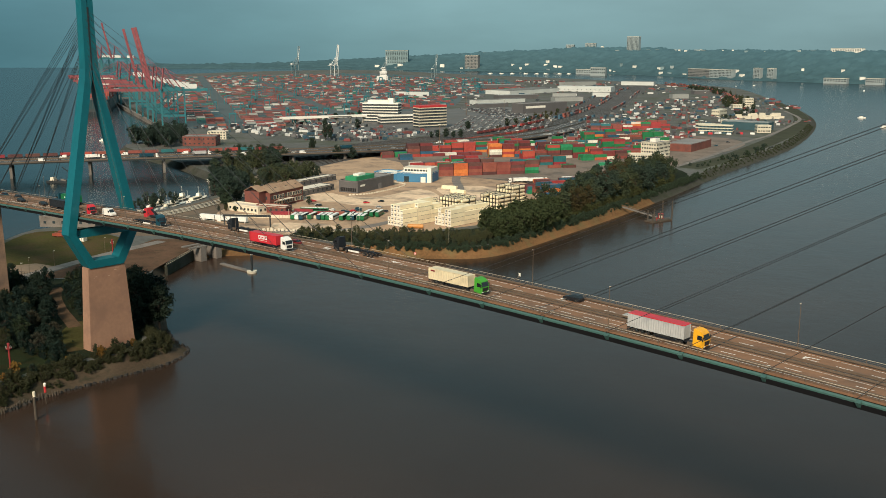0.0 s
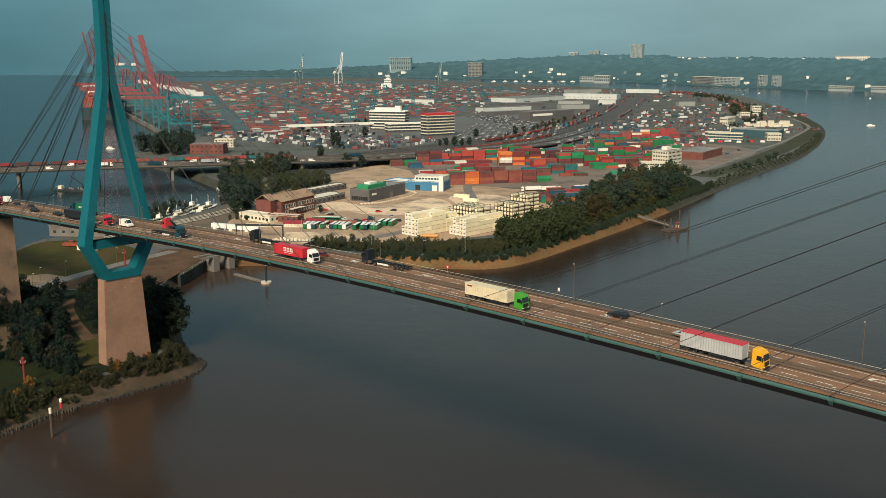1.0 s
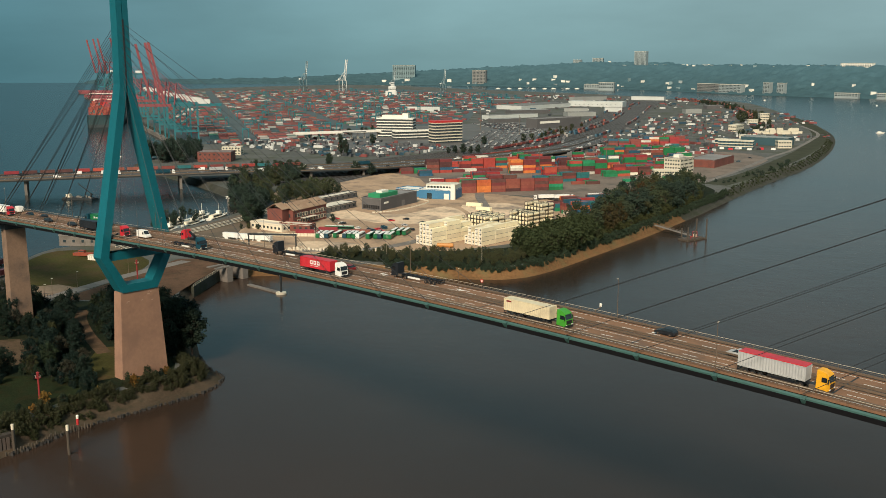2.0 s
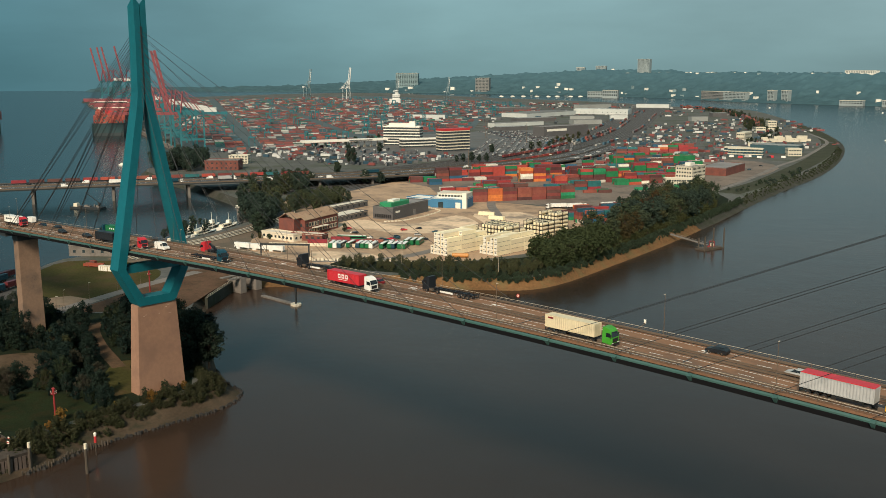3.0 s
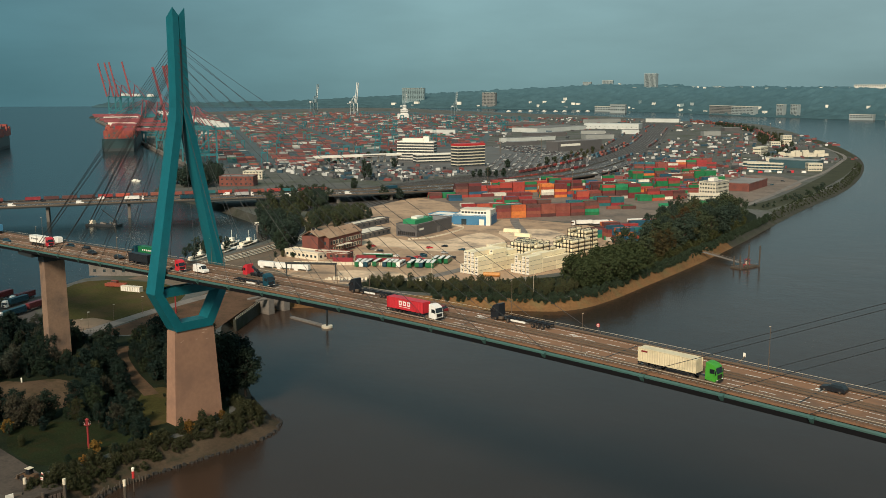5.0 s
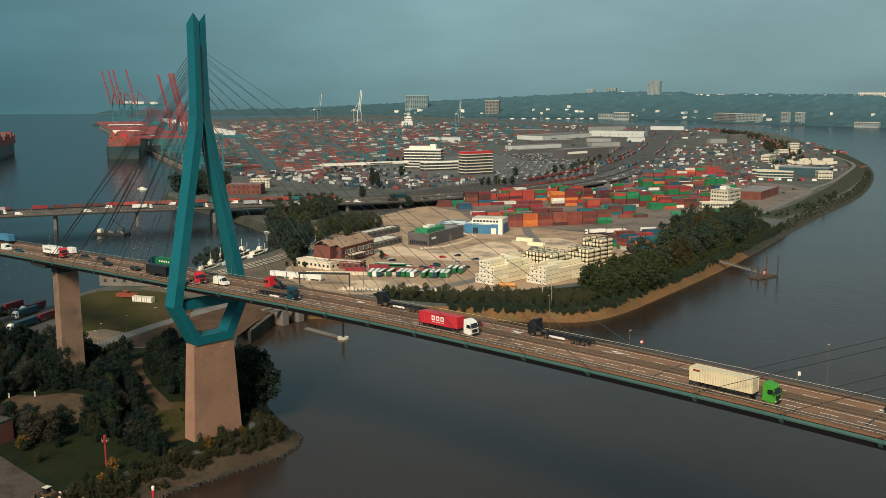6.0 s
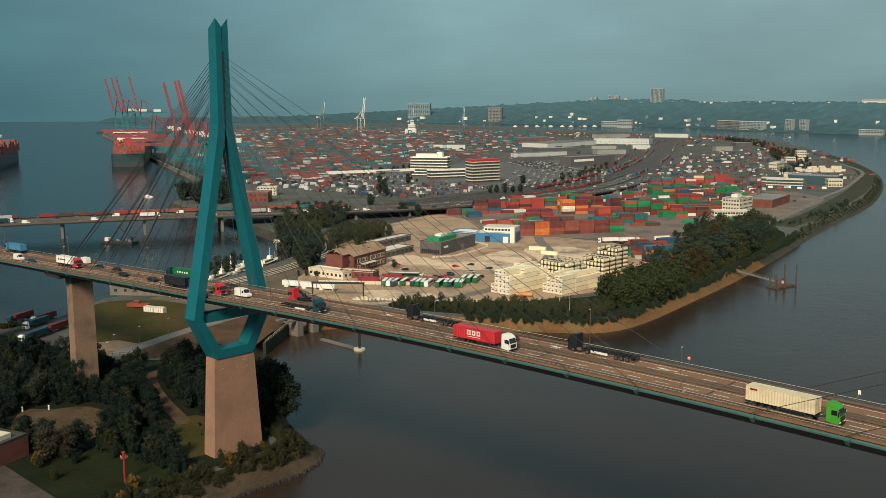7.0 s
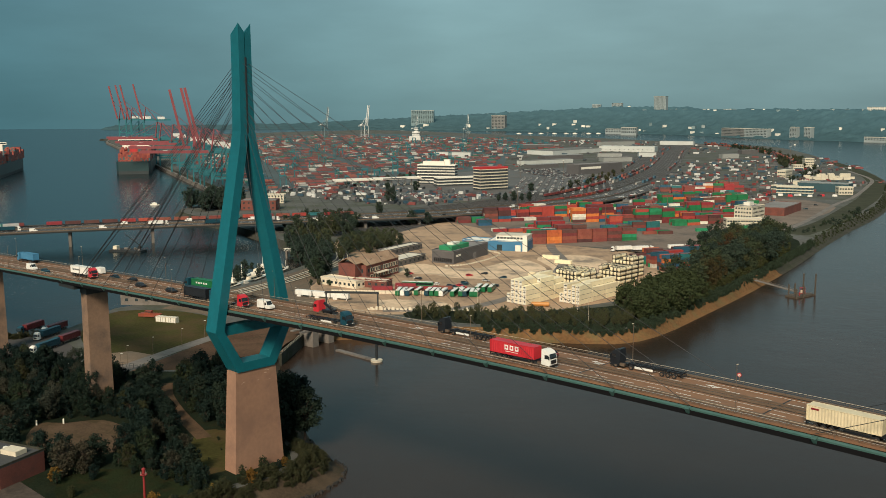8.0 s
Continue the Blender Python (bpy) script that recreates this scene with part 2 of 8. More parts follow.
M_LEAF_GREY = leaf_material("grey_willow_leaves", [(0.034, 0.042, 0.031), (0.048, 0.052, 0.038), (0.055, 0.048, 0.031), (0.026, 0.036, 0.028)])
M_LEAF_RUST = leaf_material("rusty_leaves", [(0.060, 0.034, 0.018), (0.075, 0.050, 0.022), (0.052, 0.050, 0.022)])
# two paler leaf mixes for farther trees, with haze put into the colour
M_LEAF_HAZE = leaf_material("hazed_green_leaves", [(0.036, 0.056, 0.036), (0.048, 0.066, 0.038), (0.062, 0.072, 0.036), (0.080, 0.074, 0.034)])
M_LEAF_HAZE_BLUE = leaf_material("hazed_bluish_leaves", [(0.032, 0.050, 0.040), (0.042, 0.060, 0.042), (0.054, 0.066, 0.038)])
M_LEAF_AUT = leaf_material("autumn_leaves", [(0.10, 0.06, 0.015), (0.18, 0.09, 0.02), (0.15, 0.12, 0.03)])
M_BEACON = material("faded_red_paint", (0.24, 0.022, 0.022), .6, vary=.2, size=1)
M_TIMBER = material("wet_timber", (0.07, 0.055, 0.04), 0.8, vary=0.3, size=1)
M_RUBBER = material("tyre_rubber", (0.015, 0.015, 0.016), 0.85, vary=0.2, size=0.5)
M_BLACK = material("black_paint", (0.012, 0.013, 0.015), 0.35, vary=0.15)
M_STONEBANK = material("dark_stone_bank", (0.052, 0.051, 0.042), 0.95, vary=0.4, size=3, stain=(0.03, 0.036, 0.018), stain_amount=0.8, stain_size=9, bump=0.15, spec=0.12)
M_DIRT = material("bare_dirt", (0.095, 0.058, 0.034), 0.95, vary=0.35, size=4, stain=(0.04, 0.035, 0.02), stain_amount=0.7, stain_size=9, spec=0.12)
M_MUD = material("dark_mud_bank", (0.064, 0.046, 0.030), 0.9, vary=0.4, size=3, stain=(0.03, 0.03, 0.018), stain_amount=0.8, stain_size=5, bump=0.3, spec=0.15)
M_PIER = material("grey_brown_pier_concrete", (0.22, 0.140, 0.092), 0.85, vary=0.2, size=3, stain=(0.09, 0.07, 0.058), stain_amount=0.7, stain_size=8)
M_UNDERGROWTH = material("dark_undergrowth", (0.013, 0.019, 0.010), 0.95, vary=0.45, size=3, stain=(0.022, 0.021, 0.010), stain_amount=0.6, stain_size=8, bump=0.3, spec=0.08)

# ---------------------------------------------------------------- mesh tools
class Geo:
    """Vertices and faces of one mesh."""

    def __init__(self):
        self.v, self.f, self.m = [], [], []

    def add(self, verts, faces, mat=0):
        k = len(self.v)
        self.v.extend([tuple(p) for p in verts])
        self.f.extend([tuple(k + i for i in f) for f in faces])
        self.m.extend([mat] * len(faces))
        return self

    def box(self, x, y, z, sx, sy, sz, rz=0.0, mat=0, taper=1.0, at=None):
        """A block standing on z, centred on x, y; taper narrows its top; at: a matrix."""
        c, s = math.cos(radians(rz)), math.sin(radians(rz))
        verts = []
        for h, k in ((0, 1.0), (sz, taper)):
            for a, b in ((-1, -1), (1, -1), (1, 1), (-1, 1)):
                px, py = a * sx / 2 * k, b * sy / 2 * k
                verts.append(Vector((x + c * px - s * py, y + s * px + c * py, z + h)))
        if at is not None:
            verts = [at @ p for p in verts]
        return self.add(verts, [(3, 2, 1, 0), (4, 5, 6, 7), (0, 1, 5, 4), (1, 2, 6, 5), (2, 3, 7, 6), (3, 0, 4, 7)], mat)

    def rod(self, a, b, r, n=6, r2=None, mat=0):
        """A round bar from a to b."""
        a, b = Vector(a), Vector(b)
        r2 = r if r2 is None else r2
        d = (b - a).normalized()
        u = d.orthogonal().normalized()
        w = d.cross(u)
        verts = [a + (u * math.cos(2 * math.pi * i / n) + w * math.sin(2 * math.pi * i / n)) * r for i in range(n)]
        verts += [b + (u * math.cos(2 * math.pi * i / n) + w * math.sin(2 * math.pi * i / n)) * r2 for i in range(n)]
        faces = [(i, (i + 1) % n, n + (i + 1) % n, n + i) for i in range(n)]
        faces += [tuple(range(n))[::-1], tuple(range(n, 2 * n))]
        return self.add(verts, faces, mat)

    def bar(self, a, b, w, h, mat=0):
        """A square bar from a to b, w wide and h high."""
        a, b = Vector(a), Vector(b)
        d = (b - a).normalized()
        side = d.cross(Vector((0, 0, 1)))
        side = Vector((1, 0, 0)) if side.length < 1e-3 else side.normalized()
        up = side.cross(d)
        verts = [p + side * (i * w / 2) + up * (j * h / 2) for p in (a, b) for i, j in ((-1, -1), (1, -1), (1, 1), (-1, 1))]
        return self.add(verts, [(3, 2, 1, 0), (4, 5, 6, 7), (0, 1, 5, 4), (1, 2, 6, 5), (2, 3, 7, 6), (3, 0, 4, 7)], mat)

    def prism(self, pts, z0, z1, mat=0):
        """A plan outline raised from z0 to z1."""
        n = len(pts)
        area = sum(pts[i][0] * pts[(i + 1) % n][1] - pts[(i + 1) % n][0] * pts[i][1] for i in range(n))
        if area < 0:
            pts = pts[::-1]
        verts = [(p[0], p[1], z0) for p in pts] + [(p[0], p[1], z1) for p in pts]
        k = len(self.v)
        faces = [(i, (i + 1) % n, n + (i + 1) % n, n + i) for i in range(n)]
        for tri in tessellate_polygon([[Vector((p[0], p[1], 0)) for p in pts]]):
            a, b, c = (Vector((*pts[i][:2], 0)) for i in tri)
            tri = tri if (b - a).cross(c - a).z > 0 else tri[::-1]
            faces.append(tuple(n + i for i in tri))
        return self.add(verts, faces, mat)

    def section(self, profile, path, mat=0, closed=True):
        """A profile of (side, up) swept along the points of path in plan, upright."""
        n, rings = len(profile), []
        for i, p in enumerate(path):
            a, b = Vector(path[max(i - 1, 0)]), Vector(path[min(i + 1, len(path) - 1)])
            d = b - a
            d.z = 0
            d.normalize()
            side = Vector((-d.y, d.x, 0))
            rings.append([Vector(p) + side * s + Vector((0, 0, u)) for s, u in profile])
        verts = [v for r in rings for v in r]
        faces = []
        last = n if closed else n - 1
        for i in range(len(path) - 1):
            for j in range(last):
                k = (j + 1) % n
                faces.append((i * n + j, (i + 1) * n + j, (i + 1) * n + k, i * n + k))
        if closed:
            faces += [tuple(range(n)), tuple((len(path) - 1) * n + j for j in range(n))[::-1]]
        return self.add(verts, faces, mat)

    def mesh(self, name, mats):
        me = bpy.data.meshes.new(name)
        me.from_pydata(self.v, [], self.f)
        for m in (mats if isinstance(mats, (list, tuple)) else [mats]):
            me.materials.append(m)
        if any(self.m):
            me.polygons.foreach_set("material_index", self.m)
        me.update()
        return me


def part(name, geo, mats, parent, label=""):
    """One mesh under a thing or a part."""
    ob = new(name, geo if isinstance(geo, bpy.types.Mesh) else geo.mesh(name, mats))
    ob.parent = parent
    if label:
        tagged(ob, label=label)
    return ob


def thing(name, x, y, z, rz, label, category, group="", kind=""):
    """An empty at the base of a thing, which carries its parts."""
    ob = new(name)
    ob.matrix_basis = pose(x, y, z, 0, 0, rz)
    return tagged(ob, label, category, group, kind)


def solid(name, geo, mats, label, category, group="", kind="", m=None):
    ob = new(name, geo if isinstance(geo, bpy.types.Mesh) else geo.mesh(name, mats))
    if m is not None:
        ob.matrix_basis = m
    return tagged(ob, label, category, group, kind)


def smooth(pts, steps=4, closed=True):
    """A curve through the plan points."""
    out, n = [], len(pts)
    for i in range(n if closed else n - 1):
        if closed:
            p = [Vector(pts[(i + k) % n]) for k in (-1, 0, 1, 2)]
        else:
            p = [Vector(pts[min(max(i + k, 0), n - 1)]) for k in (-1, 0, 1, 2)]
        for s in range(steps):
            t = s / steps
            out.append(0.5 * (2 * p[1] + (p[2] - p[0]) * t + (2 * p[0] - 5 * p[1] + 4 * p[2] - p[3]) * t * t
                              + (3 * p[1] - p[0] - 3 * p[2] + p[3]) * t ** 3))
    if not closed:
        out.append(Vector(pts[-1]))
    return out


def inside(x, y, poly):
    hit = False
    for (x0, y0), (x1, y1) in zip(poly, poly[1:] + poly[:1]):
        if (y0 > y) != (y1 > y) and x < (x1 - x0) * (y - y0) / (y1 - y0) + x0:
            hit = not hit
    return hit


def scatter(poly, step, seed, jitter=0.45):
    """Places on a loose lattice inside a plan outline."""
    r = random.Random(seed)
    xs, ys = [p[0] for p in poly], [p[1] for p in poly]
    out = []
    x = min(xs)
    while x < max(xs):
        y = min(ys)
        while y < max(ys):
            px, py = x + r.uniform(-jitter, jitter) * step, y + r.uniform(-jitter, jitter) * step
            if inside(px, py, poly):
                out.append((px, py))
            y += step
        x += step
    return out

# ---------------------------------------------------------------- water and land
GROUND = 5.0
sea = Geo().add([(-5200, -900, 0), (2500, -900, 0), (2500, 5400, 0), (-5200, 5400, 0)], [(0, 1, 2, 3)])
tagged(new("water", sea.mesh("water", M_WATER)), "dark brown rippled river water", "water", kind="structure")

SHORE = [(-404, 236), (-437, 275), (-405, 318), (-345, 362), (-327, 380), (-324, 408), (-331, 460), (-343, 538), (-363, 642),
         (-385, 740), (-409, 856), (-440, 1023), (-503, 1234), (-586, 1445), (-687, 1636), (-801, 1811), (-999, 2120),
         (-1220, 2399), (-1491, 2458), (-1790, 2616), (-2400, 2750), (-3400, 2900), (-3230, 1665), (-3140, 1550), (-2900, 1420), (-2252, 1150), (-1607, 874), (-1086, 655),
         (-985, 530), (-900, 500), (-760, 470), (-623, 426), (-600, 394), (-575, 340), (-562, 290), (-561, 240), (-535, 203),
         (-540, 175), (-620, 60), (-700, -200), (-500, -420), (-330, -380), (-292, -150), (-286, 0), (-287, 100), (-292, 125),
         (-292.5, 145), (-293, 172), (-302, 185.5), (-319, 189), (-350, 205)]


def land(name, outline, z, bank, mats, label, steps=3, deep=-2.0):
    """A body of land: a flat top and a sloping bank that runs down below the water."""
    edge = [Vector((p.x, p.y)) for p in smooth([(x, y, 0) for x, y in outline], steps)]
    n = len(edge)
    area = sum(edge[i].x * edge[(i + 1) % n].y - edge[(i + 1) % n].x * edge[i].y for i in range(n))
    if area < 0:
        edge.reverse()
    def inset(d):
        out = []
        for i in range(n):
            t = (edge[(i + 1) % n] - edge[i - 1]).normalized()
            k = 1.1 if edge[i].y < 196 else 0.55 if edge[i].y < 250 else 0.7 if edge[i].y < 700 else 1.0
            out.append(edge[i] + Vector((-t.y, t.x)) * d * k)
        return out
    g = Geo()
    rings = [(inset(-2.5), deep), (edge, 0.0), (inset(bank * 0.35), 0.9), (inset(bank), z)]
    verts = [(p.x, p.y, h) for ring, h in rings for p in ring]
    faces, mat = [], []
    for k in range(3):
        for i in range(n):
            j = (i + 1) % n
            faces.append((k * n + i, k * n + j, (k + 1) * n + j, (k + 1) * n + i))
            p = edge[i]
            mat.append(2 if p.y > 575 or p.x < -460 else 3 if p.y < 240 else 1)
    top = rings[-1][0]
    for tri in tessellate_polygon([[Vector((p.x, p.y, 0)) for p in top]]):
        a, b, c = (top[i] for i in tri)
        if (b - a).x * (c - a).y - (b - a).y * (c - a).x < 0:
            tri = tri[::-1]
        faces.append(tuple(3 * n + i for i in tri))
        mat.append(0)
    g.v, g.f, g.m = verts, faces, mat
    return tagged(new(name, g.mesh(name, mats)), label, "ground", kind="structure")


land("ground", SHORE, GROUND, 9, [M_SOIL, M_BEACH, M_STONEBANK, M_MUD], "flat harbour land with sandy reed banks")

# ---------------------------------------------------------------- cable-stayed bridge
AXIS = 160.8
PYLON_W, PYLON_E = -313.8, 5.1


def deck_z(x):
    """Height of the roadway: a crest curve that runs out into straight slopes of four in a hundred."""
    d = abs(x + 148)
    return 57.95 - (1.5e-4 * d * d if d < 133 else 2.653 + 0.0399 * (d - 133))


def along(x0, x1, step, y, dz=0.0):
    n = max(1, round(abs(x1 - x0) / step))
    return [(x0 + (x1 - x0) * i / n, y, deck_z(x0 + (x1 - x0) * i / n) + dz) for i in range(n + 1)]


X_W, X_E = -760.0, 330.0
bridge = thing("cable_stayed_bridge", 0, 0, 0, 0, "long cable-stayed road bridge with teal steel pylons", "bridge")
part("roadway", Geo().section([(-6.9, -0.25), (6.9, -0.25), (6.9, 0), (-6.9, 0)], along(X_W, X_E, 10, AXIS)), M_DECK, bridge,
     "brown-grey worn roadway with four lanes")
for s in (-1, 1):
    part("walkway", Geo().section([(-0.65, -0.3), (0.65, -0.3), (0.65, 0.08), (-0.65, 0.08)], along(X_W, X_E, 10, AXIS + s * 7.52)), M_DECK_EDGE, bridge,
         "rust-brown raised walkway strip")
    part("edge_girder", Geo().section([(-0.36, -0.85), (0.36, -0.85), (0.36, -0.55), (0.1, -0.3), (-0.1, -0.3), (-0.36, -0.55)], along(X_W, X_E, 10, AXIS + s * 8.56)), M_TEAL_PALE, bridge,
         "pale green painted edge girder")
    # black strip painting the shaded web below the edge girder
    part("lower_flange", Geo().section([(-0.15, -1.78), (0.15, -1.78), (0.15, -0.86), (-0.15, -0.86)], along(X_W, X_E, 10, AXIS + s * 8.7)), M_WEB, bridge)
    # pale strip that paints the light caught along the top rail
    part("edge_strip", Geo().section([(-0.05, 0.0), (0.05, 0.0), (0.05, 0.05), (-0.05, 0.05)], along(X_W, X_E, 10, AXIS + s * 8.15, 1.0)), M_HANDRAIL, bridge, "pale handrail")
    g = Geo()
    for x in np.arange(X_W, X_E, 4.0):
        g.box(x, AXIS + s * 8.15, deck_z(x) - 0.3, 0.07, 0.07, 1.3)
    for h in (0.4, 0.7, 1.0):
        g.section([(-0.022, -0.022), (0.022, -0.022), (0.022, 0.022), (-0.022, 0.022)], along(X_W, X_E, 10, AXIS + s * 8.15, h))
    part("railing", g, M_RAIL, bridge, "thin galvanised steel railing")
    part("kerb_barrier", Geo().section([(-0.1, 0.42), (0.1, 0.42), (0.1, 0.75), (-0.1, 0.75)], along(X_W, X_E, 10, AXIS + s * 6.85)), M_RAIL, bridge)
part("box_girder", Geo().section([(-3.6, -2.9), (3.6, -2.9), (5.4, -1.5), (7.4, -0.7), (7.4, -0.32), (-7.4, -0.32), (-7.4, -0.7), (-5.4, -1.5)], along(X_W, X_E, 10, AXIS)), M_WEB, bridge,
     "steel box girder in a near-black shade colour under the roadway")
for s in (-1, 1):
    g = Geo().section([(-0.06, 0.45), (0.06, 0.45), (0.06, 0.78), (-0.06, 0.78)], along(X_W, X_E, 10, AXIS + s * 0.85))
    for x in np.arange(X_W, X_E, 2.7):
        g.box(x, AXIS + s * 0.75, deck_z(x), 0.12, 0.12, 0.75)
    part("median_guard_rail", g, M_RAIL, bridge, "weathered steel guard rail on posts")
# dashed lane lines and arrows
dash = Geo()
for y in (AXIS - 3.6, AXIS + 3.6):
    for x in np.arange(X_W + 3, X_E, 6.1):
        z = deck_z(x) + 0.012
        dash.add([(x, y - .09, z), (x + 3, y - .09, deck_z(x + 3) + .012), (x + 3, y + .09, deck_z(x + 3) + .012), (x, y + .09, z)], [(0, 1, 2, 3)])
for y in (AXIS - 6.5, AXIS - 1.35, AXIS + 1.35, AXIS + 6.5):
    dash.section([(-0.07, 0.012), (0.07, 0.012)], along(X_W, X_E, 10, y), closed=False)
part("lane_marking", dash, M_LINE, bridge, "white dashed lane lines")
for ax, ay, way in [(-61.0 - 26.6 * k, 165.6, -1) for k in range(8)] + [(-64.6 - 23.6 * k, 155.4, 1) for k in range(9)]:
    z = deck_z(ax) + 0.015
    g = Geo()
    for pts in ([(-2.2, -.12), (1.0, -.12), (1.0, .12), (-2.2, .12)], [(1.0, -.55), (2.6, 0), (1.0, .55)], [(-.6, .1), (.5, 1.0), (.9, .8), (0, .1)]):
        g.add([(ax + way * px, ay + way * py, z) for px, py in pts], [tuple(range(len(pts)))])
    part("lane_arrow", g, M_LINE, bridge)
for x in np.arange(-700, 320, 39.0):
    part("expansion_joint", Geo().section([(-6.8, 0.008), (6.8, 0.008)], [(x, AXIS, deck_z(x)), (x + 0.35, AXIS, deck_z(x))], closed=False), M_DARKSTEEL, bridge)


def pylon(px):
    """Steel pylon: two legs that meet in a split mast above and fold in to a foot below the deck."""
    g = Geo()
    leg = [(6.9, 3.4, 35.5, 2.6), (13.3, 10.4, 47.8, 2.6), (3.1, 0.55, 99.5, 2.3), (2.4, 0.12, 104.0, 2.1), (2.1, 0.12, 118.0, 1.95)]
    for s in (-1, 1):
        rows = []
        for yo, yi, z, dx in leg:
            rows.append([(px - dx, AXIS + s * yi, z), (px + dx, AXIS + s * yi, z), (px + dx, AXIS + s * yo, z), (px - dx, AXIS + s * yo, z)])
        verts = [p for r in rows for p in r]
        faces = []
        for i in range(len(rows) - 1):
            for j in range(4):
                f = (4 * i + j, 4 * i + (j + 1) % 4, 4 * i + 4 + (j + 1) % 4, 4 * i + 4 + j)
                faces.append(f if s > 0 else f[::-1])
        k = len(verts)  # slanted tip: a peak at the outer corner, a notch at the seam
        verts += [(px - 1.9, AXIS + s * .12, 129.4), (px + 1.9, AXIS + s * .12, 131.4), (px + 1.9, AXIS + s * 2.05, 133.8), (px - 1.9, AXIS + s * 2.05, 130.8)]
        for j in range(4):
            f = (k - 4 + j, k - 4 + (j + 1) % 4, k + (j + 1) % 4, k + j)
            faces.append(f if s > 0 else f[::-1])
        faces += [(k, k + 1, k + 2), (k, k + 2, k + 3)] if s > 0 else [(k + 2, k + 1, k), (k + 3, k + 2, k)]
        g.add(verts, faces)
    g.box(px, AXIS, 35.0, 5.3, 13.0, 2.7)
    return g


for px in (PYLON_W, PYLON_E):
    mast = part("pylon", pylon(px), M_TEAL, bridge, "teal painted steel pylon, split at the tip")
    part("cross_beam", Geo().box(px, AXIS, 46.3, 3.4, 21.5, 2.7), M_TEAL, mast)
    part("anchor_slot", Geo().box(px + 1.95, AXIS, 103.5, 0.34, 0.5, 21), M_DARKSTEEL, mast)
    g = Geo().box(px, AXIS, 3.0, 5.7, 17.4, 32.1, taper=0.80)
    foot = part("concrete_foot", g, M_CONCRETE, bridge, "warm brown tapered concrete pier foot with pale patches")
    for k in range(8):
        r = random.Random(k)
        z = 32.9 + r.uniform(-2.6, 1.8)
        part("repair_patch", Geo().box(px + 2.85 - .57 * (z - 3) / 32.1, AXIS + r.uniform(-6.3, 6.3), z, 0.08, r.uniform(.3, 1.1), r.uniform(.1, .3)), M_PATCH, foot)
for px in (-411.5, -507.0, -580.0, -650.0, -720.0, 93.0, 170.0, 250.0):
    g = Geo().box(px, AXIS, -3, 4.9, 8.6, deck_z(px) - 2.6, taper=0.92)
    pier = part("pier", g, M_PIER, bridge, "tapered brown concrete bridge pier")
    part("bearing_cap", Geo().box(px, AXIS, deck_z(px) - 5.61, 4.9, 8.4, 2.05), M_DARKSTEEL, pier)
    part("inspection_gantry", Geo().box(px - 4, AXIS - 6.5, deck_z(px) - 3.3, 12, 4.0, 1.2), M_DARKSTEEL, bridge)

# outrigger brackets along both edges, where the stays take hold
MID = (PYLON_W + PYLON_E) / 2
anchors = [MID + w * (11.5 + 16.0 * k) for w in (-1, 1) for k in range(9)]
sides = [PYLON_W - d for d in (24, 40, 56, 72, 88, 104)] + [PYLON_E + d for d in (24, 40, 56, 72, 88, 104)]
bracket = Geo()
bracket.add([(-.45, 0, .1), (.45, 0, .1), (.45, -1.0, -.2), (-.45, -1.0, -.2), (-.25, 0, -1.5), (.25, 0, -1.5), (.25, -.6, -.9), (-.25, -.6, -.9)],
            [(0, 1, 2, 3), (7, 6, 5, 4), (3, 2, 6, 7), (1, 0, 4, 5), (2, 1, 5, 6), (0, 3, 7, 4)])
bracket_mesh = bracket.mesh("outrigger_bracket", M_TEAL_PALE)
for x in anchors + sides:
    for s in (-1, 1):
        ob = part("outrigger_bracket", bracket_mesh, None, bridge)
        ob.matrix_basis = pose(x, AXIS + s * 8.6, deck_z(x) - 0.35, 0, 0, 0 if s < 0 else 180)

# stays: one plane along each edge
for px, way in ((PYLON_W, 1), (PYLON_E, -1)):
    for k in range(9):
        top = 122.8 - 2.35 * k
        for s in (-1, 1):
            x = px + way * (148.3 - 16 * k)
            part("stay_cable", Geo().rod((px + way * 1.8, AXIS + s * 0.9, top), (x, AXIS + s * 8.9, deck_z(x)), 0.06, 5), M_CABLE, bridge)
    for x_off, tops in ((92.5, (122.8, 121.6, 120.4)), (90.5, (119.2, 118.0)), (73.0, (116.2, 115.0, 113.8)), (57.0, (110.4,)), (41.0, (107.0,)), (25.0, (104.4,))):
        for top in tops:
            for s in (-1, 1):
                x = px - way * x_off
                part("stay_cable", Geo().rod((px - way * 1.8, AXIS + s * 0.9, top), (x, AXIS + s * 8.6, deck_z(x)), 0.075, 5), M_CABLE, bridge)


# street lamps on both edges
def street_lamp(h=8.6):
    lamp = thing("street_lamp", 0, 0, 0, 0, "slim grey steel street lamp on the bridge edge", "street lamp", "lamps along the bridge")
    part("pole", Geo().rod((0, 0, 0), (0, 0, h), 0.08, 6, 0.05), M_RAIL, lamp)
    part("lamp_head", Geo().box(0, 0.2, h, 0.2, 0.5, 0.1, taper=0.7), M_HANDRAIL, lamp)
    return lamp


lamp0 = street_lamp()
first = True
for k in range(-6, 8):
    for s, x in ((-1, MID - 3.0 + 62 * k), (1, MID + 28.0 + 62 * k)):
        if not (X_W < x < X_E):
            continue
        m = pose(x, AXIS + s * 7.9, deck_z(x) + 0.15, 0, 0, 0 if s < 0 else 180)
        if first:
            lamp0.matrix_basis, first = m, False
        else:
            copy_thing(lamp0, m)

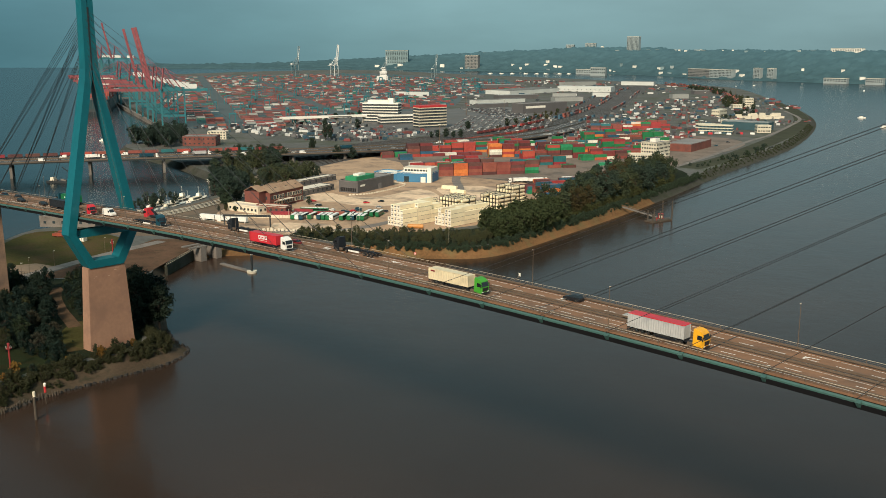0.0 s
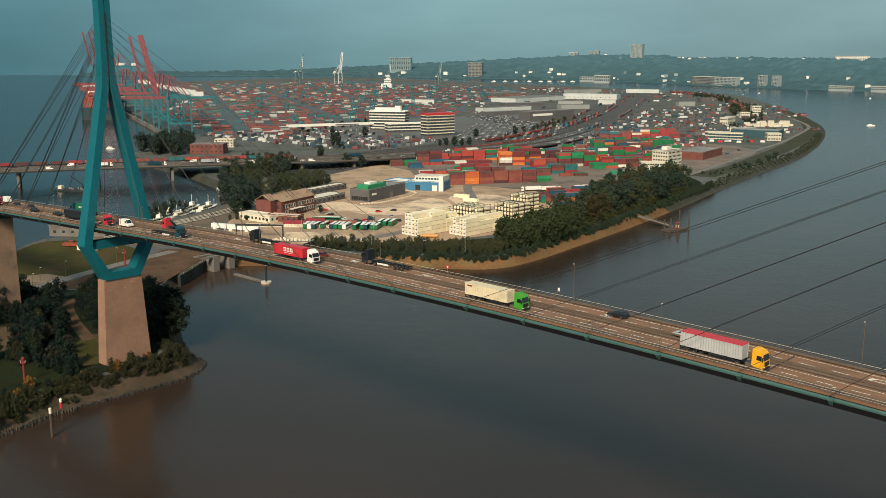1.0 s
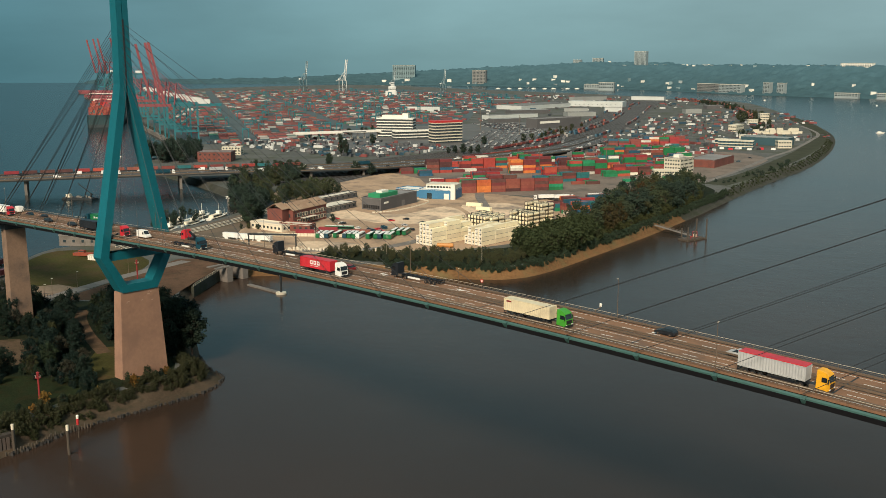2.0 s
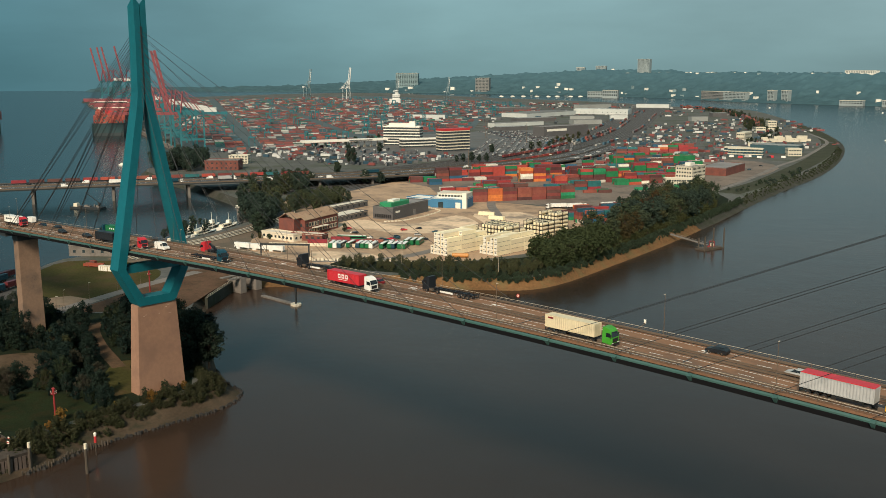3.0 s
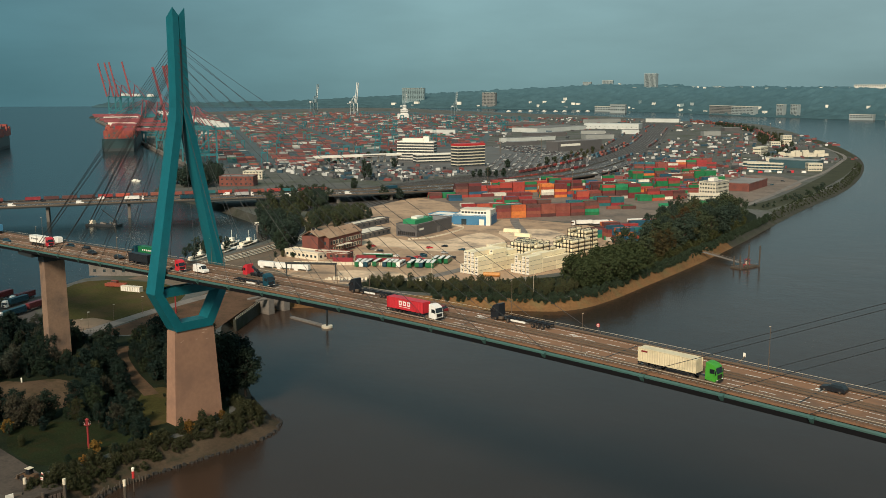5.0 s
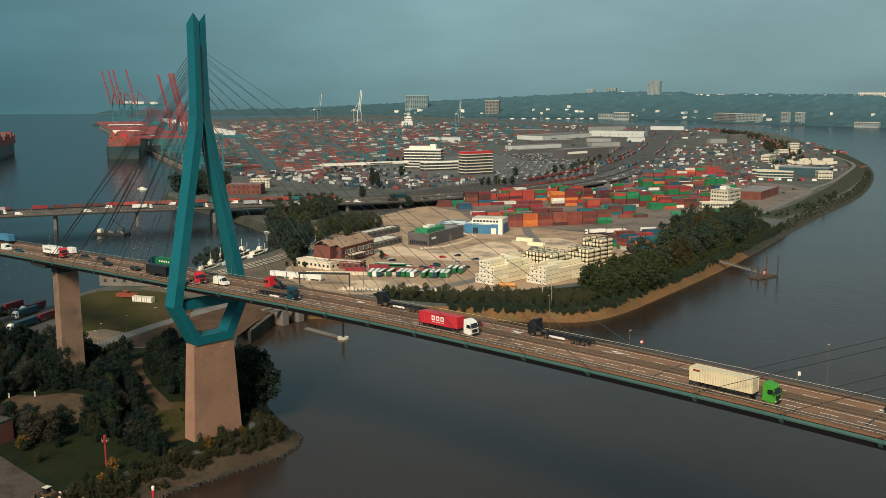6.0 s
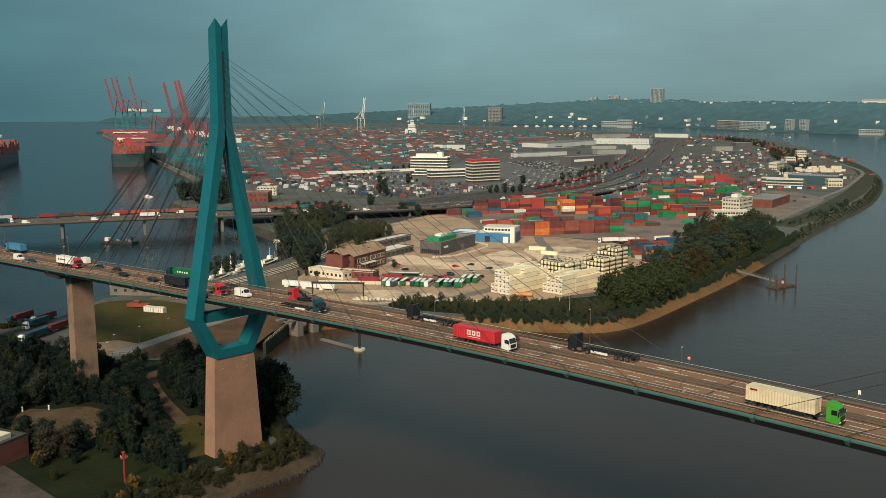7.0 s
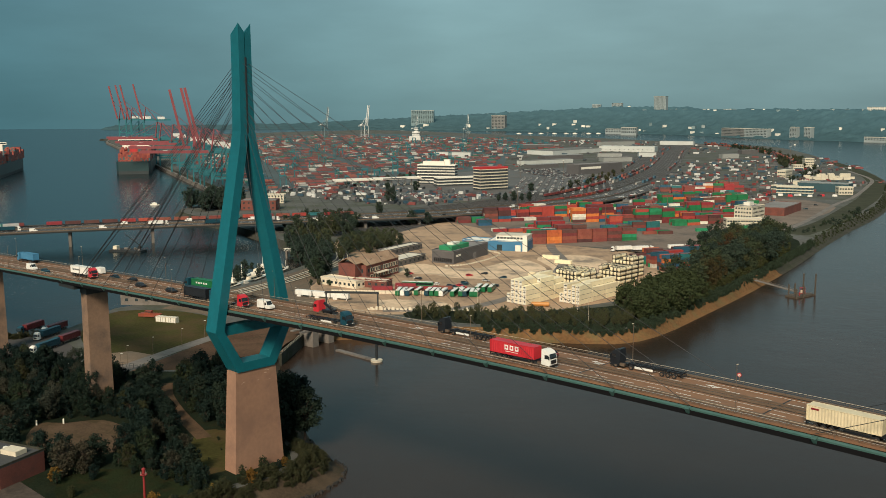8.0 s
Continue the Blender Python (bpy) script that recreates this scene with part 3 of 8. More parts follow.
# ---------------------------------------------------------------- vehicles
def paint(name, col):
    return material(name, col, 0.4, vary=0.1, size=1.5, stain=tuple(c * 0.6 for c in col), stain_amount=0.35, stain_size=2.5)


P_RED = paint("red_paint", (0.50, 0.025, 0.035))
P_DARKRED = paint("dark_red_paint", (0.20, 0.015, 0.018))
P_WHITE = paint("white_paint", (0.78, 0.76, 0.70))
P_CREAM = paint("cream_paint", (0.68, 0.58, 0.38))
P_GREEN = paint("leaf_green_paint", (0.06, 0.30, 0.025))
P_DGREEN = paint("dark_green_paint", (0.01, 0.13, 0.045))
P_TEAL = paint("petrol_paint", (0.008, 0.05, 0.075))
P_BLACK = paint("near_black_paint", (0.012, 0.014, 0.018))
P_BLUE = paint("sky_blue_paint", (0.06, 0.20, 0.34))
P_SILVER = paint("silver_paint", (0.42, 0.42, 0.41))
CARGLASS = glass_material("car_glass", (0.012, 0.015, 0.018), 0.06)


def side_profile(g, pts, w, mat=0, taper=None):
    """An outline in x, z drawn out across y to the width w; taper: a factor for the width at each point."""
    n = len(pts)
    k = taper or [1.0] * n
    verts = [(x, -w / 2 * f, z) for (x, z), f in zip(pts, k)] + [(x, w / 2 * f, z) for (x, z), f in zip(pts, k)]
    faces = [tuple(range(n)), tuple(range(2 * n - 1, n - 1, -1))]
    faces += [((i + 1) % n, i, n + i, n + (i + 1) % n) for i in range(n)]
    return g.add(verts, faces, mat)


def wheel_mesh(r, w):
    g = Geo().rod((0, -w / 2, 0), (0, w / 2, 0), r, 12, mat=0)
    return g.mesh("wheel", M_RUBBER), Geo().rod((0, -w / 2 - .02, 0), (0, w / 2 + .02, 0), r * .55, 8).mesh("rim", M_RAIL)


TRUCK_WHEEL, TRUCK_RIM = wheel_mesh(0.5, 0.32)
CAR_WHEEL, CAR_RIM = wheel_mesh(0.32, 0.22)


def wheels(parent, places, big=True):
    for x, y in places:
        w = part("wheel", TRUCK_WHEEL if big else CAR_WHEEL, None, parent)
        w.matrix_basis = pose(x, y, 0.5 if big else 0.32)
        part("rim", TRUCK_RIM if big else CAR_RIM, None, w)


def corrugated(length=12.19, w=2.44, h=2.59, ribs=22):
    """A box container with ribbed long sides, a frame and flat ends."""
    g = Geo()
    g.box(0, 0, 0, length - 0.1, w - 0.16, h - 0.02)
    for s in (-1, 1):
        for i in range(ribs):
            x = -length / 2 + 0.35 + (length - 0.7) * (i + 0.5) / ribs
            y0, y1, d = s * (w / 2 - 0.08), s * (w / 2 - 0.015), (length - 0.7) / ribs
            v = [(x - d * .36, y0, 0.16), (x - d * .18, y1, 0.16), (x + d * .18, y1, 0.16), (x + d * .36, y0, 0.16)]
            v += [(a, b, h - 0.12) for a, b, _ in v]
            f = [(0, 1, 5, 4), (1, 2, 6, 5), (2, 3, 7, 6)]
            g.add(v, f if s < 0 else [q[::-1] for q in f])
        g.box(0, s * (w / 2 - .06), 0, length, 0.12, 0.15)
        g.box(0, s * (w / 2 - .06), h - .11, length, 0.12, 0.11)
        for e in (-1, 1):
            g.box(e * (length / 2 - .08), s * (w / 2 - .08), 0.15, 0.16, 0.16, h - .26)
    return g


def tractor(parent, cab_paint, x0=0.0):
    """A cab-over tractor whose front is at x0 + 8.2."""
    g = Geo()
    f = x0 + 8.2
    side_profile(g, [(f - 2.3, 0.75), (f - .12, 0.55), (f, 1.0), (f - .05, 2.0), (f - .35, 3.15), (f - .8, 3.55), (f - 1.6, 3.85), (f - 2.3, 3.85)], 2.46,
                 taper=[1, 1, .96, .97, .93, .90, .84, .86])
    cab = part("cab", g, cab_paint, parent)
    part("windscreen", Geo().add([(f - .03, -1.08, 2.02), (f - .03, 1.08, 2.02), (f - .31, 1.04, 3.02), (f - .31, -1.04, 3.02)], [(0, 1, 2, 3)]), CARGLASS, cab)
    for s in (-1, 1):
        part("side_window", Geo().box(f - .95, s * 1.19, 2.0, 0.95, 0.06, 0.8, taper=.97), CARGLASS, cab)
        part("mirror", Geo().box(f - .18, s * 1.36, 1.95, 0.16, 0.2, 0.75), P_BLACK, cab)
        part("headlight", Geo().box(f + .0, s * .92, 0.75, 0.08, 0.42, 0.2), P_WHITE, cab)
    part("grille", Geo().box(f - .01, 0, 1.02, 0.08, 1.7, 0.75), P_BLACK, cab)
    part("bumper", Geo().box(f - .1, 0, 0.38, 0.3, 2.45, 0.4), P_BLACK, cab)
    part("tractor_frame", Geo().box(f - 3.6, 0, 0.7, 4.6, 0.95, 0.35), P_BLACK, parent)
    for s in (-1, 1):
        part("fuel_tank", Geo().box(f - 2.9, s * .98, 0.5, 1.1, 0.45, 0.6), M_RAIL, parent)
    wheels(parent, [(f - 1.35, -1.02), (f - 1.35, 1.02), (f - 4.95, -.98), (f - 4.95, .98)])


def semi_truck(label, cab_paint, load=None, roof=None, mark=None, tank=False):
    t = thing("semi_truck", 0, 0, 0, 0, label, "truck", "traffic on the bridge")
    tractor(t, cab_paint)
    g = Geo()
    for s in (-1, 1):
        g.box(-2.0, s * .45, 1.0, 12.4, 0.16, 0.3)
        g.bar((-8.1, s * 1.15, .62), (-7.9, s * 1.15, 1.15), .1, .1)
    for x in (-8.0, -5.2, -2.0, 1.2, 4.0):
        g.box(x, 0, 1.05, 0.18, 2.4, 0.22)
    g.box(-8.1, 0, 0.5, 0.12, 2.4, 0.14)
    part("trailer_frame", g, P_BLACK, t)
    wheels(t, [(x, y) for x in (-6.6, -5.25, -3.9) for y in (-1.0, 1.0)])
    for s in (-1, 1):
        part("side_guard", Geo().box(0.2, s * 1.18, 0.55, 4.2, 0.06, 0.45), P_WHITE if load is None else P_BLACK, t)
    if load is not None:
        box = part("container", CONTAINER.mesh("container", load), None, t)
        box.matrix_basis = pose(-2.0, 0, 1.33)
        if roof:
            part("roof_tarpaulin", Geo().box(0, 0, 2.58, 12.1, 2.5, 0.14, taper=.98), roof, box)
        if mark == "blocks":
            # three squared marks and a thin line under them
            for s in (-1, 1):
                y = s * 1.235
                for xx in (-1.4, 0, 1.4):
                    part("emblem", Geo().box(xx, y, 1.0, 1.0, .03, 1.05), P_WHITE, box)
                    part("emblem", Geo().box(xx, y * 1.02, 1.3, .45, .03, .45), P_RED, box)
                part("emblem", Geo().box(0, y, 0.6, 3.6, .03, .1), P_WHITE, box)
        if mark == "dark":
            for s in (-1, 1):
                part("emblem", Geo().box(-4.7 if s < 0 else 4.7, s * 1.235, 1.9, 1.3, .03, .3), P_DARKRED, box)
        if mark == "line":
            for s in (-1, 1):
                part("emblem", Geo().box(-3.9 * -s, s * 1.235, 1.0, .8, .03, .8), P_BLACK, box)
                for k in range(6):
                    part("emblem", Geo().box(s * (2.6 - .75 * k), s * 1.235, 1.15, .5, .03, .5), P_BLACK, box)
        if mark == "bars":
            for s in (-1, 1):
                for k in range(5):
                    part("emblem", Geo().box(-2.8 + 1.4 * k, s * 1.235, 1.2, .8, .03, .55), P_WHITE, box)
    return t


def van(label, body, h=2.6, length=6.0):
    t = thing("van", 0, 0, 0, 0, label, "van", "traffic on the bridge")
    g = Geo()
    f = length / 2
    side_profile(g, [(-f, .45), (f - .05, .42), (f, .8), (f - .1, 1.15), (f - 1.0, 1.35), (f - 1.75, h - .15), (f - 2.2, h), (-f + .1, h), (-f, h - .3)], 2.0,
                 taper=[1, 1, .95, .95, .95, .86, .84, .84, .9])
    b = part("body", g, body, t)
    part("windscreen", Geo().add([(f - 1.02, -.86, 1.38), (f - 1.02, .86, 1.38), (f - 1.70, .8, h - .22), (f - 1.70, -.8, h - .22)], [(0, 1, 2, 3)]), CARGLASS, b)
    for s in (-1, 1):
        part("side_window", Geo().box(f - 1.95, s * .93, 1.35, 0.8, .06, .7), CARGLASS, b)
    wheels(t, [(f - 1.1, -.88), (f - 1.1, .88), (-f + 1.3, -.88), (-f + 1.3, .88)], False)
    return t


def car(label, body, long_roof=True, group="traffic on the bridge"):
    t = thing("car", 0, 0, 0, 0, label, "car", group)
    g = Geo()
    back = -2.05 if long_roof else -1.2
    side_profile(g, [(-2.2, .3), (2.15, .28), (2.25, .62), (1.95, .82), (1.05, .95), (-2.0, 1.0), (-2.25, .8)], 1.8, taper=[1, 1, .93, .95, .98, .98, .95])
    b = part("body", g, body, t)
    g = Geo()
    side_profile(g, [(1.05, .94), (.25, 1.40), (back + .45, 1.44), (back - .05, .98)], 1.66, taper=[1, .84, .84, 1])
    part("window_band", g, CARGLASS, b)
    part("roof", Geo().box((.25 + back + .45) / 2, 0, 1.41, .25 - back - .5, 1.36, .06, taper=.95), body, b)
    wheels(t, [(1.35, -.8), (1.35, .8), (-1.35, -.8), (-1.35, .8)], False)
    return t


CONTAINER = corrugated()


def on_bridge(ob, x, lane, way=1):
    """Sets a vehicle on the roadway; lanes 1, 2 run towards +x, 3, 4 back."""
    y = {1: AXIS - 5.1, 2: AXIS - 2.2, 3: AXIS + 2.2, 4: AXIS + 5.1}[lane]
    slope = math.degrees(math.atan((deck_z(x + 1) - deck_z(x - 1)) / 2))
    ob.matrix_basis = pose(x, y, deck_z(x) + 0.01) @ (pose(0, 0, 0, 0, -slope, 0) if way > 0 else pose(0, 0, 0, 0, slope, 180))
    return ob


on_bridge(semi_truck("red container truck with a white cab driving on the bridge", P_WHITE, P_RED, mark="blocks"), -207.0, 1)
on_bridge(semi_truck("cream container truck with a green cab driving on the bridge", P_GREEN, P_CREAM, mark="dark"), -137.5, 1)
on_bridge(semi_truck("black tractor pulling an empty container chassis", P_BLACK), -183.0, 4, -1)
on_bridge(semi_truck("black tractor pulling an empty container chassis", P_BLACK), -232.5, 4, -1)
on_bridge(semi_truck("petrol blue tractor pulling an empty container chassis", P_TEAL), -271.0, 1)
on_bridge(semi_truck("dark green container truck with pale bars on its side", P_TEAL, P_DGREEN, mark="bars"), -347.5, 4, -1)
on_bridge(semi_truck("white box truck with a red cab on the bridge", P_RED, P_WHITE, mark="line"), -414.0, 2)
on_bridge(semi_truck("petrol blue tractor with a dark trailer on the bridge", P_TEAL, P_BLACK), -331.0, 1)
on_bridge(semi_truck("blue and white truck on the bridge", P_BLUE, P_BLUE), -480.0, 4, -1)
on_bridge(semi_truck("grey tarpaulin truck with a yellow cab and red roof", paint("yellow_paint", (0.75, 0.36, 0.01)), P_SILVER, roof=P_RED), -84.0, 1)
on_bridge(van("white delivery van on the bridge", P_WHITE), -302.5, 2)
on_bridge(van("white delivery van on the bridge", P_WHITE), -417.0, 4, -1)
on_bridge(van("white delivery van on the bridge", P_WHITE), -452.0, 1)
for x, y, rz, col in ((-465, 171, 30, P_WHITE), (-461, 174, 34, P_WHITE), (-457, 178, 30, P_SILVER)):
    v = van("white van parked beside the lorry park", col, 2.2, 5.0)
    tagged(v, group="vans by the lorry park")
    v.matrix_basis = pose(x, y, GROUND + .1, 0, 0, rz)
for label, p, x, lane, way in (("dark red hatchback on the bridge", P_DARKRED, -206.0, 3, -1), ("black estate car on the bridge", P_BLACK, -373.0, 2, 1),
                               ("black car on the bridge", P_BLACK, -353.5, 2, 1), ("dark car on the bridge", P_TEAL, -400.0, 3, -1),
                               ("dark car on the bridge", P_BLACK, -387.0, 3, -1), ("black van-like car on the bridge", P_BLACK, -113.0, 4, -1),
                               ("silver saloon car on the bridge", P_SILVER, -96.0, 3, -1), ("dark car on the bridge", P_TEAL, -440.0, 1, 1)):
    on_bridge(car(label, p), x, lane, way)

# breakdown truck: a red tractor with a low crane on its back
t = thing("crane_truck", 0, 0, 0, 0, "red recovery truck with a dark crane frame", "truck", "traffic on the bridge")
tractor(t, P_RED, -4.0)
part("crane_frame", Geo().box(-1.2, 0, 1.1, 3.4, 2.2, .5).bar((-2.5, 0, 1.6), (.8, 0, 3.2), .5, .6).bar((-2.5, .6, 1.6), (-2.6, .6, 2.9), .3, .3), P_BLACK, t)
part("rear_frame", Geo().box(-2.6, 0, .75, 3.0, 1.0, .35), P_BLACK, t)
on_bridge(t, -281.0, 3, -1)
t = thing("tractor_unit", 0, 0, 0, 0, "bright red tractor unit without its trailer", "truck", "traffic on the bridge")
tractor(t, P_RED, -4.0)
on_bridge(t, -312.5, 1)

# ---------------------------------------------------------------- ground surfaces
def zone(name, pts, mat, label, h=0.06, curve=0):
    if curve:
        pts = [(p.x, p.y) for p in smooth([(x, y, 0) for x, y in pts], curve)]
    ob = new(name, Geo().prism(pts, GROUND - 0.3, GROUND + h).mesh(name, mat))
    return tagged(ob, label, "ground", kind="structure")


def strip(name, path, width, mat, label, h=0.08, z=None):
    line = smooth([(x, y, (GROUND if z is None else z) + h) for x, y in path], 6, closed=False)
    ob = new(name, Geo().section([(-width / 2, -0.25), (width / 2, -0.25), (width / 2, 0), (-width / 2, 0)], line).mesh(name, mat))
    return tagged(ob, label, "ground", kind="structure")


M_YARD_DARK = material("stained_brown_yard", (0.37, 0.25, 0.155), 0.9, vary=0.3, size=8, stain=(0.17, 0.12, 0.082), stain_amount=0.8, stain_size=14)
zone("pavement", [(-560, 392), (-530, 352), (-508, 332), (-452, 318), (-418, 350), (-384, 395), (-370, 450), (-385, 500), (-412, 560), (-455, 600), (-520, 592), (-575, 560), (-590, 500)],
     M_YARD_DARK, "brown stained yard surface", 0.05)
zone("pavement", [(-594, 505), (-578, 562), (-592, 588), (-640, 625), (-700, 640), (-712, 600), (-690, 545), (-650, 520), (-622, 470)], M_YARD_DARK, "brown stained yard surface", 0.06)
zone("pavement", [(-655, 470), (-610, 448), (-570, 446), (-560, 500), (-580, 560), (-640, 610), (-700, 580), (-700, 530)], M_YARD_DARK, "brown stained yard surface", 0.075)
for lift, pts in enumerate(([(-540, 455), (-500, 430), (-470, 440), (-452, 470), (-470, 500), (-505, 515), (-500, 470), (-520, 455)], [(-500, 530), (-470, 505), (-440, 480), (-425, 500), (-445, 540), (-480, 560)],
            [(-545, 420), (-515, 425), (-495, 440), (-520, 452), (-550, 450)], [(-470, 352), (-440, 338), (-420, 356), (-440, 372)], [(-430, 430), (-410, 420), (-400, 445), (-425, 470), (-445, 455)])):
    zone("pavement", pts, M_YARD, "pale worn concrete yard", 0.09 + .012 * lift, 3)
zone("pavement", [(-700, 640), (-575, 575), (-500, 600), (-440, 600), (-420, 700), (-450, 830), (-480, 1000), (-560, 1060), (-680, 960), (-720, 760)],
     material("container_yard_paving", (0.17, 0.13, 0.10), .9, vary=.3, size=9, stain=(.07, .06, .05), stain_amount=.8, stain_size=25), "worn brown container yard paving", 0.05, 3)
zone("pavement", [(-1070, 830), (-900, 770), (-800, 860), (-780, 1000), (-900, 1230), (-1090, 1330), (-1150, 1100)], M_ASPHALT, "asphalt car park of the terminal", 0.07, 3)
zone("grass", [(-452, 186), (-500, 196), (-528, 212), (-548, 240), (-520, 262), (-486, 262), (-462, 240), (-446, 206)], M_GRASS, "short yellow-green grass field", 0.05, 3)
zone("pavement", [(-440, 128), (-446, 160), (-470, 182), (-520, 190), (-530, 160), (-560, 90), (-520, 40), (-470, 80)], material("lorry_park_asphalt", (0.055, 0.05, 0.047), .9, vary=.3, size=8, stain=(.03, .028, .026), stain_amount=.8, stain_size=16), "grey lorry park", 0.05, 3)
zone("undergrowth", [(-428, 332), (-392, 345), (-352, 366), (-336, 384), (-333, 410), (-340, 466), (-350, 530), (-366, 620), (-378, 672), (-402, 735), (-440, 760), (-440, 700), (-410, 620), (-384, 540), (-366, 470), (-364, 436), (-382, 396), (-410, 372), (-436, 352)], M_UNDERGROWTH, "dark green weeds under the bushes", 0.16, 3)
zone("undergrowth", [(-404, 226), (-420, 205), (-436, 186), (-446, 210), (-462, 245), (-478, 275), (-462, 292), (-440, 282), (-428, 258)], material("brown_weeds", (.10, .058, .036), .95, vary=.4, size=3, stain=(.058, .042, .024), stain_amount=.8, stain_size=7, spec=0.1), "brown trodden weeds beside the lock", 0.05)
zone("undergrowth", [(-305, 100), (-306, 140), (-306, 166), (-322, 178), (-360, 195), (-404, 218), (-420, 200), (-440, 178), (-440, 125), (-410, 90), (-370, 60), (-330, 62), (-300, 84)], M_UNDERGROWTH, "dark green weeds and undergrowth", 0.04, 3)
zone("sand", [(-360, 122), (-355, 132), (-356, 141), (-370, 150), (-386, 149), (-392, 139), (-398, 132), (-382, 121)], material("grey_sand", (0.095, 0.064, 0.040), .95, vary=.35, size=3, stain=(.045, .036, .016), stain_amount=.8, stain_size=7, spec=0.12), "bare sandy clearing", 0.05, 3)
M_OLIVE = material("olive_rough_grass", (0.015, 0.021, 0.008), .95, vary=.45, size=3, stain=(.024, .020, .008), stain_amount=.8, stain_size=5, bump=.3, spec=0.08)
zone("grass", [(-317, 146), (-318, 170), (-332, 174), (-350, 170), (-348, 161), (-332, 150)], M_GRASS, "rough grass beside the pier foot", 0.06, 3)
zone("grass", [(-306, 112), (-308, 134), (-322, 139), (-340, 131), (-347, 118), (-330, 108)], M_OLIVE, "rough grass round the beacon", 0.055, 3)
zone("sand", [(-470, 190), (-466, 202), (-450, 206), (-441, 197), (-447, 182)], material("pale_gravel_yard", (.20, .14, .09), .95, vary=.3, size=3, stain=(.10, .08, .05), stain_amount=.6, stain_size=6), "pale gravel yard beside the service road", 0.075)
strip("road", [(-425, 168), (-440, 182), (-452, 212), (-462, 242), (-470, 275)], 7, M_CONC_GREY, "pale concrete service road")
strip("path", [(-410, 187), (-396, 179), (-374, 171), (-356, 166), (-345, 163)], 5, M_DIRT, "trodden sandy path")
strip("road", [(-560, 620), (-520, 572), (-470, 520), (-430, 440), (-420, 372), (-448, 335)], 7, M_CONC_GREY, "pale yard road", 0.17)
strip("road", [(-436, 775), (-443, 815), (-459, 892), (-494, 1033), (-512, 1128), (-555, 1286), (-600, 1420), (-690, 1570)], 5, M_CONC_GREY, "pale road along the river bank", 0.1)

strip("embankment", [(-421, 770), (-427, 820), (-436, 880), (-468, 1020), (-495, 1128), (-530, 1240), (-588, 1400), (-690, 1600), (-815, 1800)], 22, material("olive_bank_grass", (0.050, 0.052, 0.034), 0.95, vary=0.4, size=5, stain=(0.034, 0.040, 0.024), stain_amount=0.7, stain_size=14, spec=0.1), "dark green embankment slope", 0.05)

# railway yard: a broad curved bed with many tracks
RAIL_LINE = [(-700, 500), (-735, 600), (-752, 700), (-757, 820), (-782, 960), (-860, 1180), (-1000, 1480), (-1230, 1900), (-1430, 2280)]
strip("railway_bed", RAIL_LINE, 95, M_BALLAST, "broad curved bed of brown track ballast", 0.12)


def offset_line(path, d, z, steps=6):
    line = smooth([(x, y, z) for x, y in path], steps, closed=False)
    out = []
    for i, p in enumerate(line):
        t = line[min(i + 1, len(line) - 1)] - line[max(i - 1, 0)]
        t.normalize()
        out.append(p + Vector((-t.y, t.x, 0)) * d)
    return out


M_STEEL = material("worn_rail_steel", (0.20, 0.17, 0.15), 0.4, 0.7, vary=0.2)
tracks = Geo()
for d in np.arange(-44, 45, 5.5):
    line = offset_line(RAIL_LINE, float(d), GROUND + 0.2)
    for s in (-0.75, 0.75):
        tracks.section([(s - .12, 0), (s + .12, 0), (s + .12, .18), (s - .12, .18)], line)
tagged(new("railway_track", tracks.mesh("railway_track", M_STEEL)), "rows of worn steel railway tracks", "railway", kind="stuff")
# brown quay ground beside the lock, with two pale track beds
zone("pavement", [(-538, 258), (-552, 300), (-562, 340), (-584, 392), (-560, 396), (-530, 352), (-508, 332), (-478, 322), (-470, 300), (-500, 268)],
     material("brown_quay_ground", (0.13, 0.092, 0.060), .95, vary=.35, size=5, stain=(.07, .062, .04), stain_amount=.8, stain_size=12), "brown trodden quay ground", 0.04)
for d in (0, 7):
    line = [(-532 + d, 268, GROUND + .1), (-547 + d, 310, GROUND + .1), (-556 + d, 345, GROUND + .1), (-572 + d, 386, GROUND + .1), (-596 + d, 428, GROUND + .1), (-640 + d, 462, GROUND + .1)]
    bed = tagged(new("railway_track", Geo().section([(-1.6, 0), (1.6, 0), (1.6, .25), (-1.6, .25)], smooth(line, 5, closed=False)).mesh("railway_track", M_BALLAST)),
                 "pale railway track on the quay", "railway", kind="structure")
    for e in (-1.5, 1.5):
        part("track_kerb", Geo().section([(e - .3, .2), (e + .3, .2), (e + .3, .5), (e - .3, .5)], smooth(line, 5, closed=False)), M_CREAM, bed)

